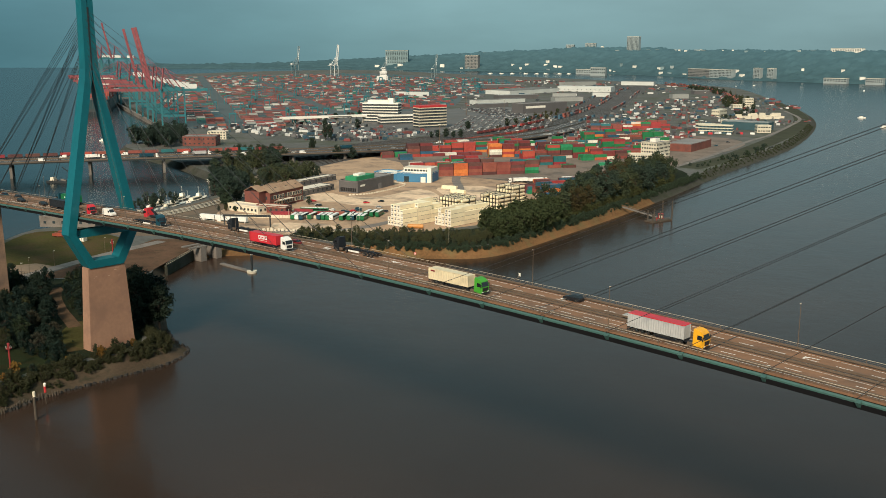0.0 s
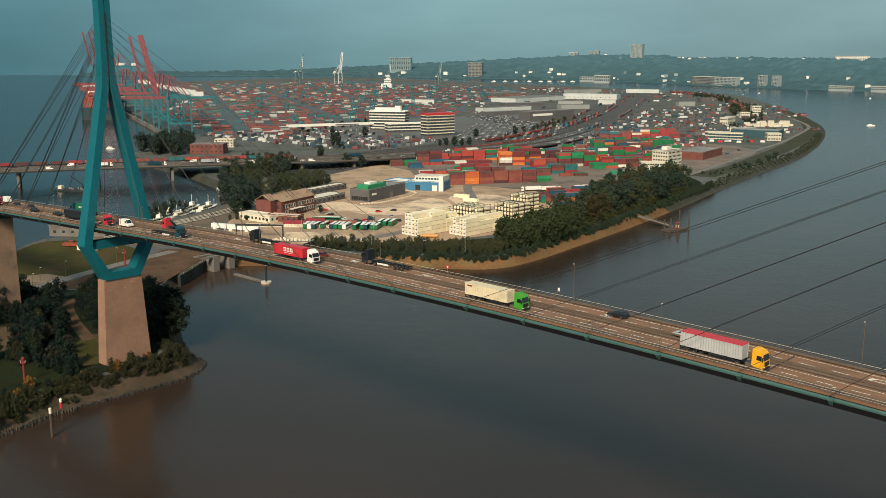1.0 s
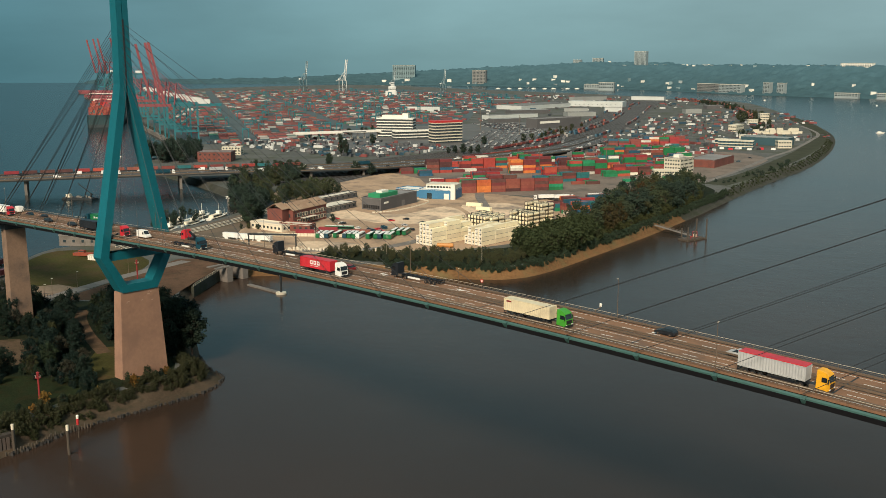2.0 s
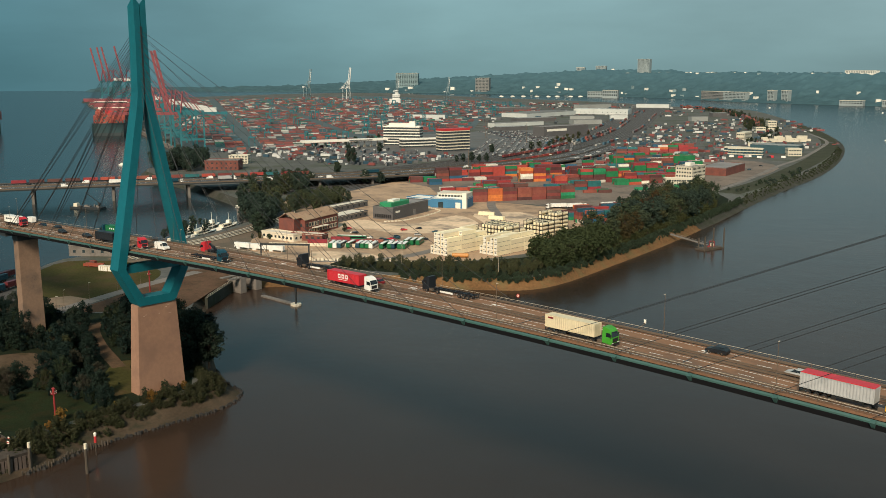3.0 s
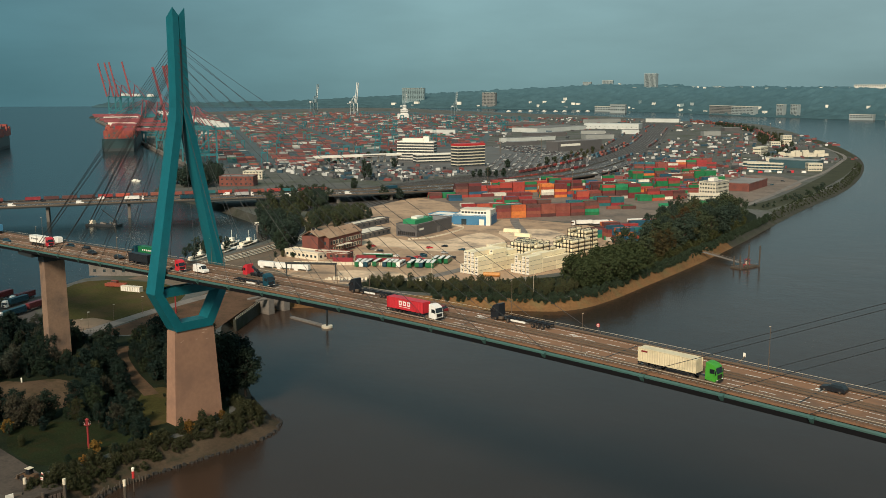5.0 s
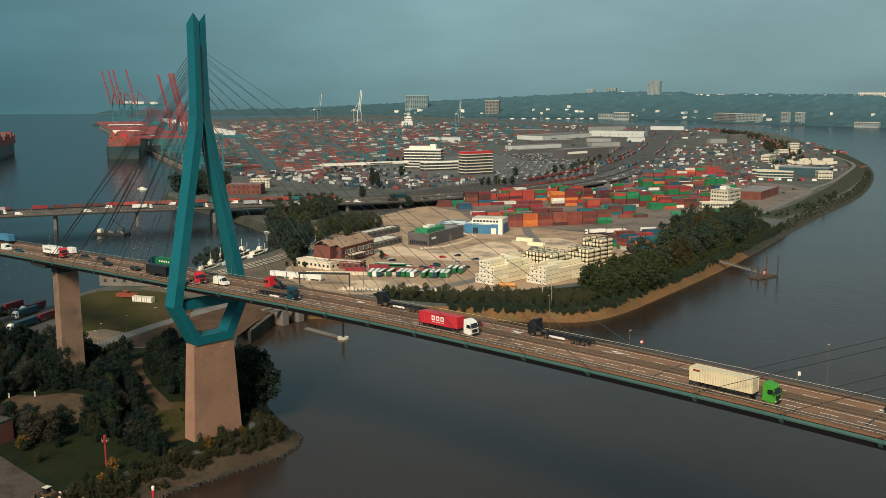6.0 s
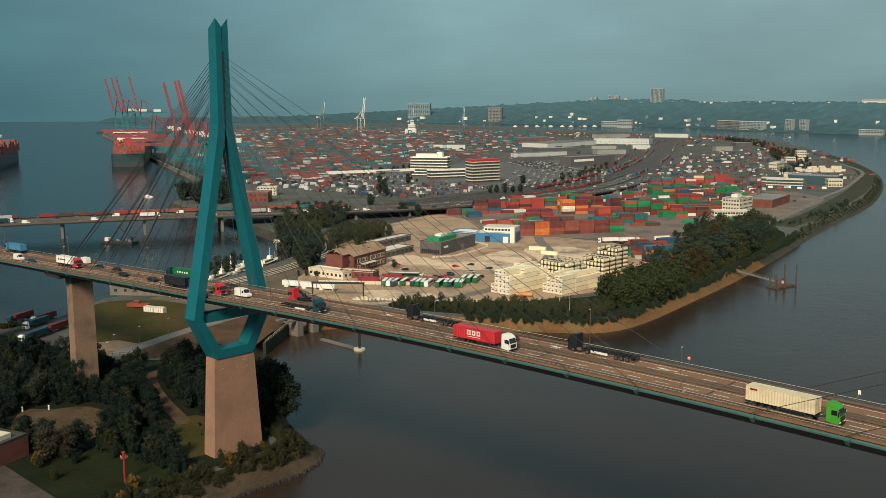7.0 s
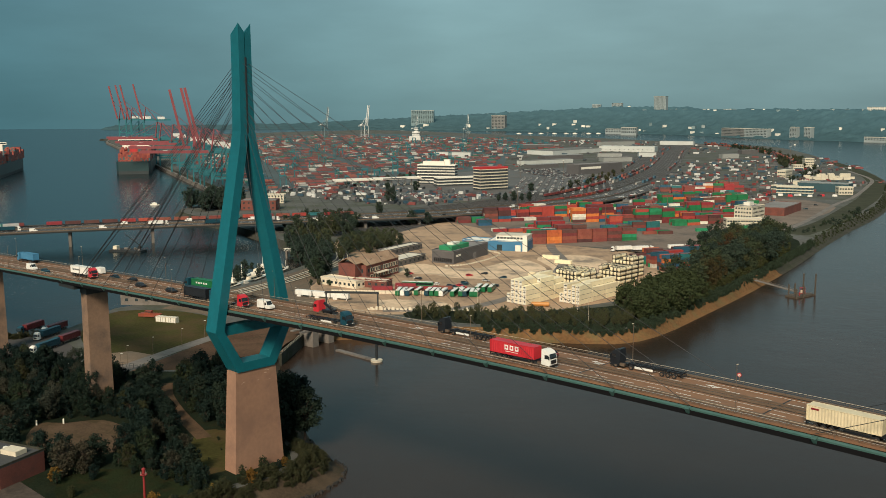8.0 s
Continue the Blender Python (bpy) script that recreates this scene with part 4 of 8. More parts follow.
# ---------------------------------------------------------------- trees and bushes
def leaf_cloud(rnd, blobs, count, size):
    """Small leaf sprays scattered through overlapping blobs, denser at their skins."""
    g = Geo()
    total = sum(r * r for *_, r in blobs)
    for bx, by, bz, r in blobs:
        for _ in range(int(count * r * r / total)):
            d = Vector((rnd.gauss(0, 1), rnd.gauss(0, 1), rnd.gauss(0, 1) * 0.9 + 0.15)).normalized()
            p = Vector((bx, by, bz)) + d * r * min(1.5, max(.2, rnd.gauss(.82, .3)))
            n = (d * .7 + Vector((rnd.uniform(-.9, .9), rnd.uniform(-.9, .9), rnd.uniform(-.3, .9)))).normalized()
            u = n.orthogonal().normalized()
            w = n.cross(u)
            a = rnd.uniform(0, 6.28)
            u, w = u * math.cos(a) + w * math.sin(a), w * math.cos(a) - u * math.sin(a)
            s, k = size * rnd.uniform(.6, 1.3), rnd.uniform(.5, .9)
            g.add([p - u * s, p - w * s * k + n * s * .15, p + u * s, p + w * s * k - n * s * .1], [(0, 1, 2, 3)])
    return g


def tree_shape(seed, h, spread, count, size, low=0.25):
    """Trunk with limbs, and crown, of a tree h metres high."""
    rnd = random.Random(seed)
    trunk = Geo()
    top = Vector((rnd.uniform(-.4, .4), rnd.uniform(-.4, .4), h * .62))
    trunk.rod((0, 0, -0.6), (0, 0, h * .25), h * .026, 7, h * .02)
    trunk.rod((0, 0, h * .25), top, h * .02, 6, h * .007)
    blobs = []
    n = rnd.randint(24, 32)
    for i in range(n):
        a = 2.4 * i + rnd.uniform(-.5, .5)
        z = h * (low + (0.88 - low) * (i + .5) / n)
        f = math.sin(math.pi * min(1, max(.12, (z / h - low * .6) / (1.05 - low * .6)))) ** .8
        reach = spread * f * rnd.uniform(.25, .85)
        r = spread * rnd.uniform(.12, .36) * (1.15 - .4 * z / h)
        p = Vector((math.cos(a) * reach, math.sin(a) * reach, z))
        blobs.append((p.x, p.y, p.z, r))
        trunk.rod((0, 0, z * .6), p, h * .009, 4, h * .003)
    blobs.append((top.x, top.y, h * .9, spread * .3))
    return trunk, leaf_cloud(rnd, blobs, count, size)


TREES, THIN = [], []
for i, (h, spread, count, size, mat, low) in enumerate([
        (13, 5.6, 1700, .50, M_LEAF, .16), (11, 4.6, 1400, .48, M_LEAF_DARK, .14), (15, 5.6, 1900, .52, M_LEAF_DARK, .2),
        (9, 4.2, 1200, .45, M_LEAF, .1), (12, 5.8, 1700, .5, M_LEAF, .12), (8, 3.6, 1000, .42, M_LEAF_DARK, .1),
        (11, 4.8, 1300, .44, M_LEAF_GREY, .15), (12, 4.4, 1300, .44, M_LEAF_RUST, .15)]):
    tr, cr = tree_shape(10 + i, h, spread, int(count * .62), size * .98, low)
    THIN.append((h, tr.mesh("trunk", M_BARK), cr.mesh("crown", mat)))
    tr, cr = tree_shape(10 + i, h, spread, int(count * 2.0), size * .66, low)
    TREES.append((h, tr.mesh("trunk", M_BARK), cr.mesh("crown", mat)))
# the same shapes with leaf colours paled for haze over the farther woods
FAR_LEAF = {M_LEAF.name: M_LEAF_HAZE, M_LEAF_DARK.name: M_LEAF_HAZE_BLUE}


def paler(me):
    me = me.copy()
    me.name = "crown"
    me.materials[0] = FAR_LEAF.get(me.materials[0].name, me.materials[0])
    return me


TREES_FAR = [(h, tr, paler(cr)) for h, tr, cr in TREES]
AUTUMN = []
for i in range(2):
    tr, cr = tree_shape(40 + i, 5, 2.6, 600, .38, .1)
    AUTUMN.append((5, tr.mesh("trunk", M_BARK), cr.mesh("crown", M_LEAF_AUT)))


def plant(x, y, h, kind, rnd, label, group, z=GROUND, shapes=None):
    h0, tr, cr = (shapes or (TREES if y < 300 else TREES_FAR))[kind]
    t = thing("tree", x, y, z, rnd.uniform(0, 360), label, "tree", group)
    s = h / h0
    t.scale = (s * rnd.uniform(.88, 1.12), s * rnd.uniform(.88, 1.12), s)
    part("trunk", tr, None, t)
    part("crown", cr, None, t)
    return t


def joined(parts_list, name, mats, label):
    """One mesh out of many placed copies, for woods in which nobody could count the trees."""
    vs, fs, ms, k = [], [], [], 0
    for me, m, mi in parts_list:
        co = np.empty(len(me.vertices) * 3)
        me.vertices.foreach_get("co", co)
        a = np.array(m)
        co = co.reshape(-1, 3) @ a[:3, :3].T + a[:3, 3]
        vs.append(co)
        fs.extend([tuple(k + i for i in f.vertices) for f in me.polygons])
        ms.extend([mi] * len(me.polygons))
        k += len(co)
    me = bpy.data.meshes.new(name)
    me.from_pydata(np.concatenate(vs).tolist(), [], fs)
    for m in mats:
        me.materials.append(m)
    me.polygons.foreach_set("material_index", ms)
    return solid(name, me, None, label, "trees", kind="stuff")


M_LEAF_OLIVE = leaf_material("olive_leaves", [(0.040, 0.054, 0.024), (0.052, 0.063, 0.026), (0.066, 0.070, 0.027), (0.085, 0.074, 0.028)])


def wood(poly, step, seed, h0, h1, label, group, kinds=(0, 1, 2, 3, 4, 5), avoid=(), z=GROUND, stuff=False, leaf=None):
    rnd = random.Random(seed)
    rest = []
    for x, y in scatter(poly, step, seed):
        if any(inside(x, y, a) for a in avoid):
            continue
        h, k = rnd.uniform(h0, h1), rnd.choice(kinds)
        if stuff:
            h0_, tr, cr = THIN[k]
            m = pose(x, y, z, 0, 0, rnd.uniform(0, 360)) @ Matrix.Diagonal((h / h0_, h / h0_, h / h0_, 1))
            rest += [(tr, m, 0), (cr, m, 1 if k in (0, 3, 4) else 2)]
        else:
            plant(x, y, h, k, rnd, label, group, z)
    if rest:
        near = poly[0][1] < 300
        joined(rest, "far_trees", [M_BARK, leaf or (M_LEAF if near else M_LEAF_HAZE), M_LEAF_DARK if near else M_LEAF_HAZE_BLUE], label.replace(" tree", " trees"))


CLEAR = [[(-358, 120), (-352, 132), (-354, 143), (-372, 152), (-388, 151), (-402, 132), (-382, 118)], [(-318, 144), (-318, 172), (-352, 172), (-352, 160), (-330, 147)], [(-404, 184), (-374, 174), (-352, 169), (-326, 166), (-326, 154), (-352, 161), (-374, 167.5), (-402, 176)],
         [(-305, 150), (-305, 172), (-326, 172), (-326, 150)], [(-300, 108), (-302, 132), (-316, 138), (-340, 130), (-344, 116), (-330, 104)]]
THICKET = [(-301, 116), (-306, 140), (-326, 148), (-352, 159), (-378, 169), (-404, 184), (-428, 180), (-455, 170), (-484, 156), (-466, 132), (-430, 112), (-400, 112), (-352, 116), (-330, 108)]
wood(THICKET, 4.2, 71, 2.2, 4.6, "low green bush under the thicket", "trees of the riverside thicket", (3, 5, 1), CLEAR, stuff=True)
wood([(-324, 176), (-350, 176), (-380, 186), (-408, 192), (-428, 204), (-424, 218), (-404, 224), (-372, 208), (-346, 199), (-326, 186)], 4.2, 72, 2.5, 6, "low green bush under the thicket", "trees of the riverside thicket", (3, 5, 1), CLEAR, stuff=True)
wood(THICKET,
     6.9, 1, 5.5, 11.5, "dark green leafy tree in the riverside thicket", "trees of the riverside thicket", (0, 1, 2, 5, 1, 6, 2), CLEAR)
wood([(-322, 178), (-330, 190), (-352, 200), (-385, 214), (-408, 205), (-398, 190), (-370, 178), (-340, 172)], 7.5, 2, 8, 12, "dark green leafy tree behind the pylon foot",
     "trees of the riverside thicket", (1, 2, 5))
wood([(-402, 184), (-374, 175.5), (-352, 171), (-342, 172), (-340, 178), (-370, 188), (-398, 198), (-414, 200)], 4.6, 75, 4, 8.5, "dark green leafy tree beside the trodden path",
     "trees of the riverside thicket", (1, 2, 5, 0), stuff=True)
wood([(-352, 160), (-374, 166.5), (-402, 175), (-398, 170), (-372, 161), (-350, 155)], 4.2, 76, 2.5, 6.5, "dark green leafy tree beside the trodden path",
     "trees of the riverside thicket", (1, 2, 5, 0, 6), stuff=True)
rnd = random.Random(5)
for x, y, h in ((-326, 180, 22), (-331, 187, 20), (-322, 186, 17), (-338, 183, 19), (-335, 193, 16)):
    plant(x, y, h, 2, rnd, "tall dark leafy tree beside the concrete foot", "trees of the riverside thicket")
# low growth along the near shore
wood([(-304, 138), (-305, 166), (-310, 160), (-309, 148), (-318, 142), (-330, 134), (-342, 122), (-334, 132), (-316, 136)], 3.0, 7, 1.8, 3.8, "low green bush on the river bank",
     "bushes on the river bank", (3, 5, 4, 0), stuff=True)
for x, y, h in ((-303, 152, 4), (-308, 124, 4.2), (-304, 140, 3), (-345, 114, 4), (-306, 166, 3.0), (-302, 118, 3)):
    plant(x, y, h, rnd.randint(0, 1), rnd, "small orange autumn bush on the bank", "bushes on the river bank", shapes=AUTUMN)
for x, y, h, k in ((-309, 138, 4.5, 5), (-315, 141, 5.5, 1), (-322, 143, 6, 2), (-330, 144, 5, 5), (-304, 121, 3.4, 3), (-303, 128, 3.6, 5), (-306, 115, 3, 3), (-340, 134, 5, 6), (-346, 126, 5, 2), (-338, 122, 4.4, 5), (-345, 116, 4.2, 6), (-330, 112, 3.4, 3)):
    plant(x, y, h, k, rnd, "dark bush round the lawn of the beacon", "bushes on the river bank")
wood([(-316, 150), (-320, 172), (-338, 176), (-346, 168), (-330, 152)], 7.5, 74, .6, 1.5, "low weedy bush beside the pier foot", "bushes on the river bank", (3, 0, 4), stuff=True)
# strip of bushes on the yard's river side, growing to a tall wood northwards
wood([(-428, 334), (-392, 347), (-352, 369), (-338, 386), (-335, 410), (-352, 412), (-372, 390), (-408, 364), (-432, 350)], 4.4, 11, 3.4, 5.6, "dense green bush between yard and beach",
     "bushes along the yard", (0, 3, 4, 5), stuff=True)
wood([(-352, 413), (-336, 408), (-333, 436), (-340, 474), (-360, 486), (-366, 445)], 5.2, 30, 11, 15, "broad green bush at the corner of the yard", "bushes along the yard", (4, 0, 4, 3), stuff=True, leaf=M_LEAF_OLIVE)
wood([(-338, 455), (-343, 480), (-354, 540), (-368, 615), (-384, 680), (-405, 715), (-402, 660), (-386, 600), (-366, 530), (-352, 470)], 4.5, 31, 3.5, 7.0, "low green bush above the beach", "bushes along the yard", (3, 0, 4), stuff=True, leaf=M_LEAF_OLIVE)
wood([(-344, 474), (-348, 490), (-354, 532), (-368, 602), (-382, 662), (-400, 705), (-422, 715), (-420, 680), (-402, 606), (-380, 540), (-370, 494), (-364, 482)], 10.2, 12, 14, 21,
     "tall green leafy tree in the riverside wood", "trees of the riverside wood", (0, 2, 4, 4, 1, 2, 1, 7))
wood([(-418, 690), (-400, 610), (-384, 560), (-420, 590), (-450, 660), (-470, 730), (-440, 745)], 12, 13, 9, 14, "tall green leafy tree in the riverside wood", "trees of the riverside wood", (0, 1, 2), stuff=True)
wood([(-412, 770), (-416, 860), (-445, 1010), (-462, 1010), (-436, 880), (-430, 780)], 11, 14, 3, 6, "low green bush on the river embankment", "bushes on the embankment", (3, 5), z=3.5, stuff=True)


def bank_bushes(y0, y1, seed, step, label, near=3.4, far=6.6, width=6.3, h0=2.4, h1=4.6, kinds=(3, 0, 4)):
    """Low bushes rooted on the sloping bank, behind the beach."""
    rnd = random.Random(seed)
    edge = [p for p in smooth([(x, y, 0) for x, y in SHORE], 12)]
    rest = []
    for i in range(1, len(edge) - 1):
        p, t = edge[i], (edge[i + 1] - edge[i - 1]).normalized()
        if not (y0 < p.y < y1 and p.x > -560):
            continue
        n = Vector((-t.y, t.x, 0))
        if not inside(p.x + n.x * 8, p.y + n.y * 8, SHORE):
            n = -n
        for _ in range(max(1, round((edge[i + 1] - p).length / step))):
            d = rnd.uniform(near, far)
            q = p + n * d + t * rnd.uniform(-3, 3)
            z = .9 + 4.1 * max(0, d - .35 * width) / (.65 * width)
            k, h = rnd.choice(kinds), rnd.uniform(h0, h1)
            h_ref, tr, cr = THIN[k]
            m = pose(q.x, q.y, min(z, GROUND) - .5, 0, 0, rnd.uniform(0, 360)) @ Matrix.Diagonal((h / h_ref * 1.2, h / h_ref * 1.2, h / h_ref, 1))
            rest += [(tr, m, 0), (cr, m, 1)]
    joined(rest, "bank_bushes", [M_BARK, M_LEAF if y0 < 300 else M_LEAF_HAZE], label)
    return edge


bank_bushes(98, 137, 56, .5, "dark tangled bushes above the stakes on the bank", 3.2, 10, 9.9, 1.2, 3.4, (5, 1, 7, 3))
shore_line = bank_bushes(104, 192, 53, .55, "low green bushes growing on the bank round the pier foot", 5.4, 13, 9.9, 1.8, 4.2)
# dark stones along the water's edge
rnd = random.Random(54)
stones = Geo()
for a, b in zip(shore_line, shore_line[1:]):
    if (104 < a.y < 193 and a.x > -330):
        for _ in range(int((b - a).length / .55)):
            p = a + (b - a) * rnd.random()
            s = rnd.uniform(.35, .8)
            stones.box(p.x + rnd.uniform(-.4, .7), p.y + rnd.uniform(-.5, .5), -.4, s * 1.5, s, .5 + s, rnd.uniform(0, 180), taper=.6)
solid("shore_stones", stones, material("wet_dark_stone", (.022, .02, .018), .7, vary=.4, size=1), "dark wet stones along the water's edge", "stones", kind="stuff")
bank_bushes(335, 735, 51, .7, "low green bushes growing on the bank above the beach", 4.3, 8, 6.3, 1.2, 4.2)
wood([(-590, 402), (-618, 434), (-680, 457), (-700, 466), (-690, 484), (-640, 470), (-610, 455), (-590, 425)], 10, 52, 7, 14, "dark green tree between basin and road", "trees by the lock", (0, 2, 4), stuff=True)
bank_bushes(735, 1330, 55, .8, "low olive bushes and weeds growing on the river embankment", 3.2, 12, 9, .8, 2.3, (3, 0, 6))
# mid clumps by the lock, the far bridge and the brick warehouse
wood([(-560, 322), (-575, 345), (-600, 372), (-612, 362), (-590, 330), (-575, 312)], 10, 15, 5, 9, "dark green tree on the quay", "trees by the lock", (1, 2, 5), stuff=True)
wood([(-580, 405), (-600, 425), (-640, 445), (-650, 430), (-600, 395)], 9, 16, 11, 16, "dark green tree beside the basin", "trees by the lock", (1, 2), stuff=True)
wood([(-596, 462), (-606, 500), (-634, 522), (-652, 500), (-636, 462), (-610, 446)], 8, 17, 8, 13, "green tree behind the brick warehouse", "trees by the warehouse", (0, 2, 4), stuff=True)
wood([(-700, 480), (-760, 500), (-800, 560), (-790, 600), (-740, 570), (-700, 540)], 12, 18, 9, 15, "dark green tree beside the far road bridge", "trees by the far bridge", (1, 2), stuff=True)
wood([(-985, 540), (-930, 535), (-910, 560), (-960, 600), (-1010, 600)], 12, 19, 16, 24, "dark green tree on the harbour point", "trees on the harbour point", (1, 2), stuff=True)
for x, y, h in ((-779, 823, 10), (-772, 829, 12), (-766, 836, 9), (-760, 842, 11), (-785, 818, 8), (-794, 646, 12), (-802, 652, 10), (-788, 640, 9), (-780, 634, 11), (-940, 840, 14), (-700, 600, 14), (-690, 610, 12)):
    plant(x, y, h, 2, rnd, "slender dark tree beside the rail yard", "trees by the rail yard")
for x, y, h in ((-857, 716, 24), (-852, 719, 20)):
    t = plant(x, y, h, 2, rnd, "tall slender dark tree beside the rail yard", "trees by the rail yard")
    t.scale = (t.scale[0] * .55, t.scale[1] * .55, t.scale[2])
for x, y, h, k in ((-552, 376, 19, 2), (-557, 385, 17, 1), (-547, 369, 14, 0), (-561, 377, 15, 2), (-530, 358, 4, 3), (-524, 361, 3.5, 3), (-534, 355, 3.5, 5), (-509, 411, 6, 2),
                   (-838, 942, 11, 1), (-829, 1011, 11, 2), (-845, 950, 9, 1), (-688, 514, 20, 2), (-676, 508, 17, 1), (-694, 502, 18, 0), (-670, 500, 14, 1), (-684, 452, 15, 1), (-674, 446, 13, 0), (-668, 440, 12, 1)):
    plant(x, y, h, k, rnd, "dark green leafy tree by the harbour road", "trees by the lock")
wood([(-740, 1560), (-800, 1690), (-900, 1860), (-965, 1900), (-860, 1680), (-790, 1560)], 13, 81, 5, 11, "green tree along the far river road", "trees by the river road", (0, 1, 7, 6), stuff=True)
wood([(-960, 1930), (-1150, 2200), (-1300, 2340), (-1240, 2230), (-1080, 2020)], 15, 82, 6, 12, "green tree along the far river road", "trees by the river road", (0, 1, 2, 7), stuff=True)
wood([(-640, 1290), (-700, 1480), (-740, 1540), (-700, 1380), (-668, 1280)], 13, 83, 4, 8, "green tree behind the works", "trees by the river road", (0, 1, 5), stuff=True)
wood([(-800, 960), (-850, 1120), (-960, 1340), (-985, 1330), (-880, 1100), (-815, 950)], 17, 84, 3, 8, "green bush beside the rail yard", "trees by the rail yard", (0, 1, 3), stuff=True)
wood([(-1060, 840), (-1090, 960), (-1140, 1090), (-1155, 1080), (-1105, 940), (-1075, 835)], 14, 85, 5, 10, "green tree along the terminal fence", "trees by the terminal", (0, 1, 2), stuff=True)

# ---------------------------------------------------------------- container stacks
BOX_COLOURS = {"brown-red": (0.21, 0.052, 0.040), "orange-red": (0.52, 0.13, 0.035), "red": (0.34, 0.045, 0.035), "dark green": (0.022, 0.21, 0.085),
               "blue": (0.022, 0.09, 0.15), "grey-white": (0.66, 0.62, 0.52), "teal": (0.02, 0.13, 0.135), "dark brown": (0.105, 0.042, 0.036)}
SMALL_BOX = corrugated(ribs=12)
BOX_MESH = {k: SMALL_BOX.mesh("shipping_container", material("container_" + k.replace(" ", "_"), c, 0.6, vary=0.2, size=2, random_tint=0.25,
                                                              stain=tuple(v * .55 for v in c), stain_amount=0.5, stain_size=3)) for k, c in BOX_COLOURS.items()}
WEIGHTS = (4.2, 1.1, 3.4, 2.0, 1.4, 1.2, 1.6, 2.6)


def stack_field(poly, heading, seed, high, limit, label, group, gap=9.0, rows=5, fill=0.8, pick=None):
    """Blocks of container stacks on a plan outline: rows of boxes end to end, in groups with lanes between."""
    rnd = random.Random(seed)
    c, s = math.cos(radians(heading)), math.sin(radians(heading))
    cx, cy = sum(p[0] for p in poly) / len(poly), sum(p[1] for p in poly) / len(poly)
    reach = max(math.hypot(p[0] - cx, p[1] - cy) for p in poly)
    made, names = 0, list(BOX_COLOURS)
    rest = {}
    slots = []
    v = -reach
    while v < reach:
        for r in range(rows):
            u = -reach
            while u < reach:
                x, y = cx + c * u - s * (v + r * 2.7), cy + s * u + c * (v + r * 2.7)
                if inside(x, y, poly):
                    slots.append((x, y, int(u // 26), int(v)))
                u += 12.8
        v += rows * 2.7 + gap
    slots.sort(key=lambda q: (q[0] + 40) ** 2 + q[1] ** 2)
    blocks = {}
    for x, y, bu, bv in slots:
        key = (bu, bv)
        if key not in blocks:
            blocks[key] = (rnd.choices(names, WEIGHTS)[0], rnd.randint(*high) if rnd.random() < fill else 0)
        main, n = blocks[key]
        n = max(0, n - (rnd.random() < .3))
        for k in range(n):
            col = main if rnd.random() < .38 else rnd.choices(names, WEIGHTS)[0]
            if pick:
                col = pick
            m = pose(x + rnd.uniform(-.06, .06), y + rnd.uniform(-.06, .06), GROUND + 0.07 + 2.6 * k, 0, 0, heading)
            if made < limit:
                solid("shipping_container", BOX_MESH[col], None, f"{col} ribbed shipping container in a yard stack", "container", group, m=m)
                made += 1
            else:
                g = rest.setdefault(col, Geo())
                g.box(0, 0, 0, 12.19, 2.44, 2.58, at=m)
    for col, g in rest.items():
        solid("stacked_containers", g, BOX_MESH[col].materials[0], f"{col} shipping containers stacked in rows", "containers", kind="stuff")


# front row, four high, mostly brown-red with one orange bay
rnd = random.Random(2)
for i in range(7):
    for k in range(4):
        u = 6.3 + 12.6 * i
        col = "orange-red" if i == 1 else "dark green" if i == 6 and k < 2 else rnd.choice(("brown-red", "dark brown", "brown-red"))
        solid("shipping_container", BOX_MESH[col], None, f"{col} ribbed shipping container in a yard stack", "container", "containers of the yard stacks",
              m=pose(-545 + .53 * u, 578 + .848 * u, GROUND + .07 + 2.6 * k, 0, 0, 58))
stack_field([(-690, 650), (-592, 600), (-562, 596), (-512, 662), (-482, 725), (-500, 785), (-600, 800), (-690, 780)], 58, 3, (1, 5), 230, "", "containers of the yard stacks", gap=13, rows=4, fill=.62)
stack_field([(-600, 800), (-520, 770), (-500, 800), (-520, 905), (-570, 960), (-640, 930)], 58, 4, (1, 5), 50, "", "containers of the yard stacks", gap=8, fill=.8)
stack_field([(-440, 560), (-402, 538), (-392, 560), (-418, 615), (-452, 608)], 62, 5, (2, 4), 40, "", "containers beside the wood", gap=6, rows=3, fill=.8)

stack_field([(-716, 1050), (-664, 1040), (-640, 1120), (-700, 1150)], 40, 6, (2, 4), 0, "", "containers behind the works", gap=8, rows=3, fill=.8)
# white refrigerated containers with round fans at the end
g = Geo().box(0, 0, .14, 12.1, 2.36, 2.42).box(0, 0, 0, 12.0, 2.3, .14, mat=1)
for sx in (-1, 1):
    for sy in (-1, 1):
        g.box(sx * 6.0, sy * 1.12, 0, .2, .2, 2.59)
for sy in (-1, 1):
    g.box(0, sy * 1.17, 2.47, 12.1, .1, .12)
M_REEFER = material("reefer_white", (0.84, 0.73, 0.49), 0.5, vary=0.12, size=2, random_tint=0.14, stain=(0.55, 0.47, 0.34), stain_amount=0.4, stain_size=4)
REEFER = g.mesh("refrigerated_container", [M_REEFER, M_BLACK])
g = Geo()
g.box(-6.0, 0, .2, .25, 2.1, 2.2)
REEFER_UNIT = g.mesh("cooling_unit", M_WHITE)
g = Geo()
g.rod((-6.05, -.42, 1.75), (-6.2, -.42, 1.75), .46, 12)
g.box(-6.12, .6, 1.5, .06, .45, .3)
REEFER_FAN = g.mesh("fan", M_BLACK)


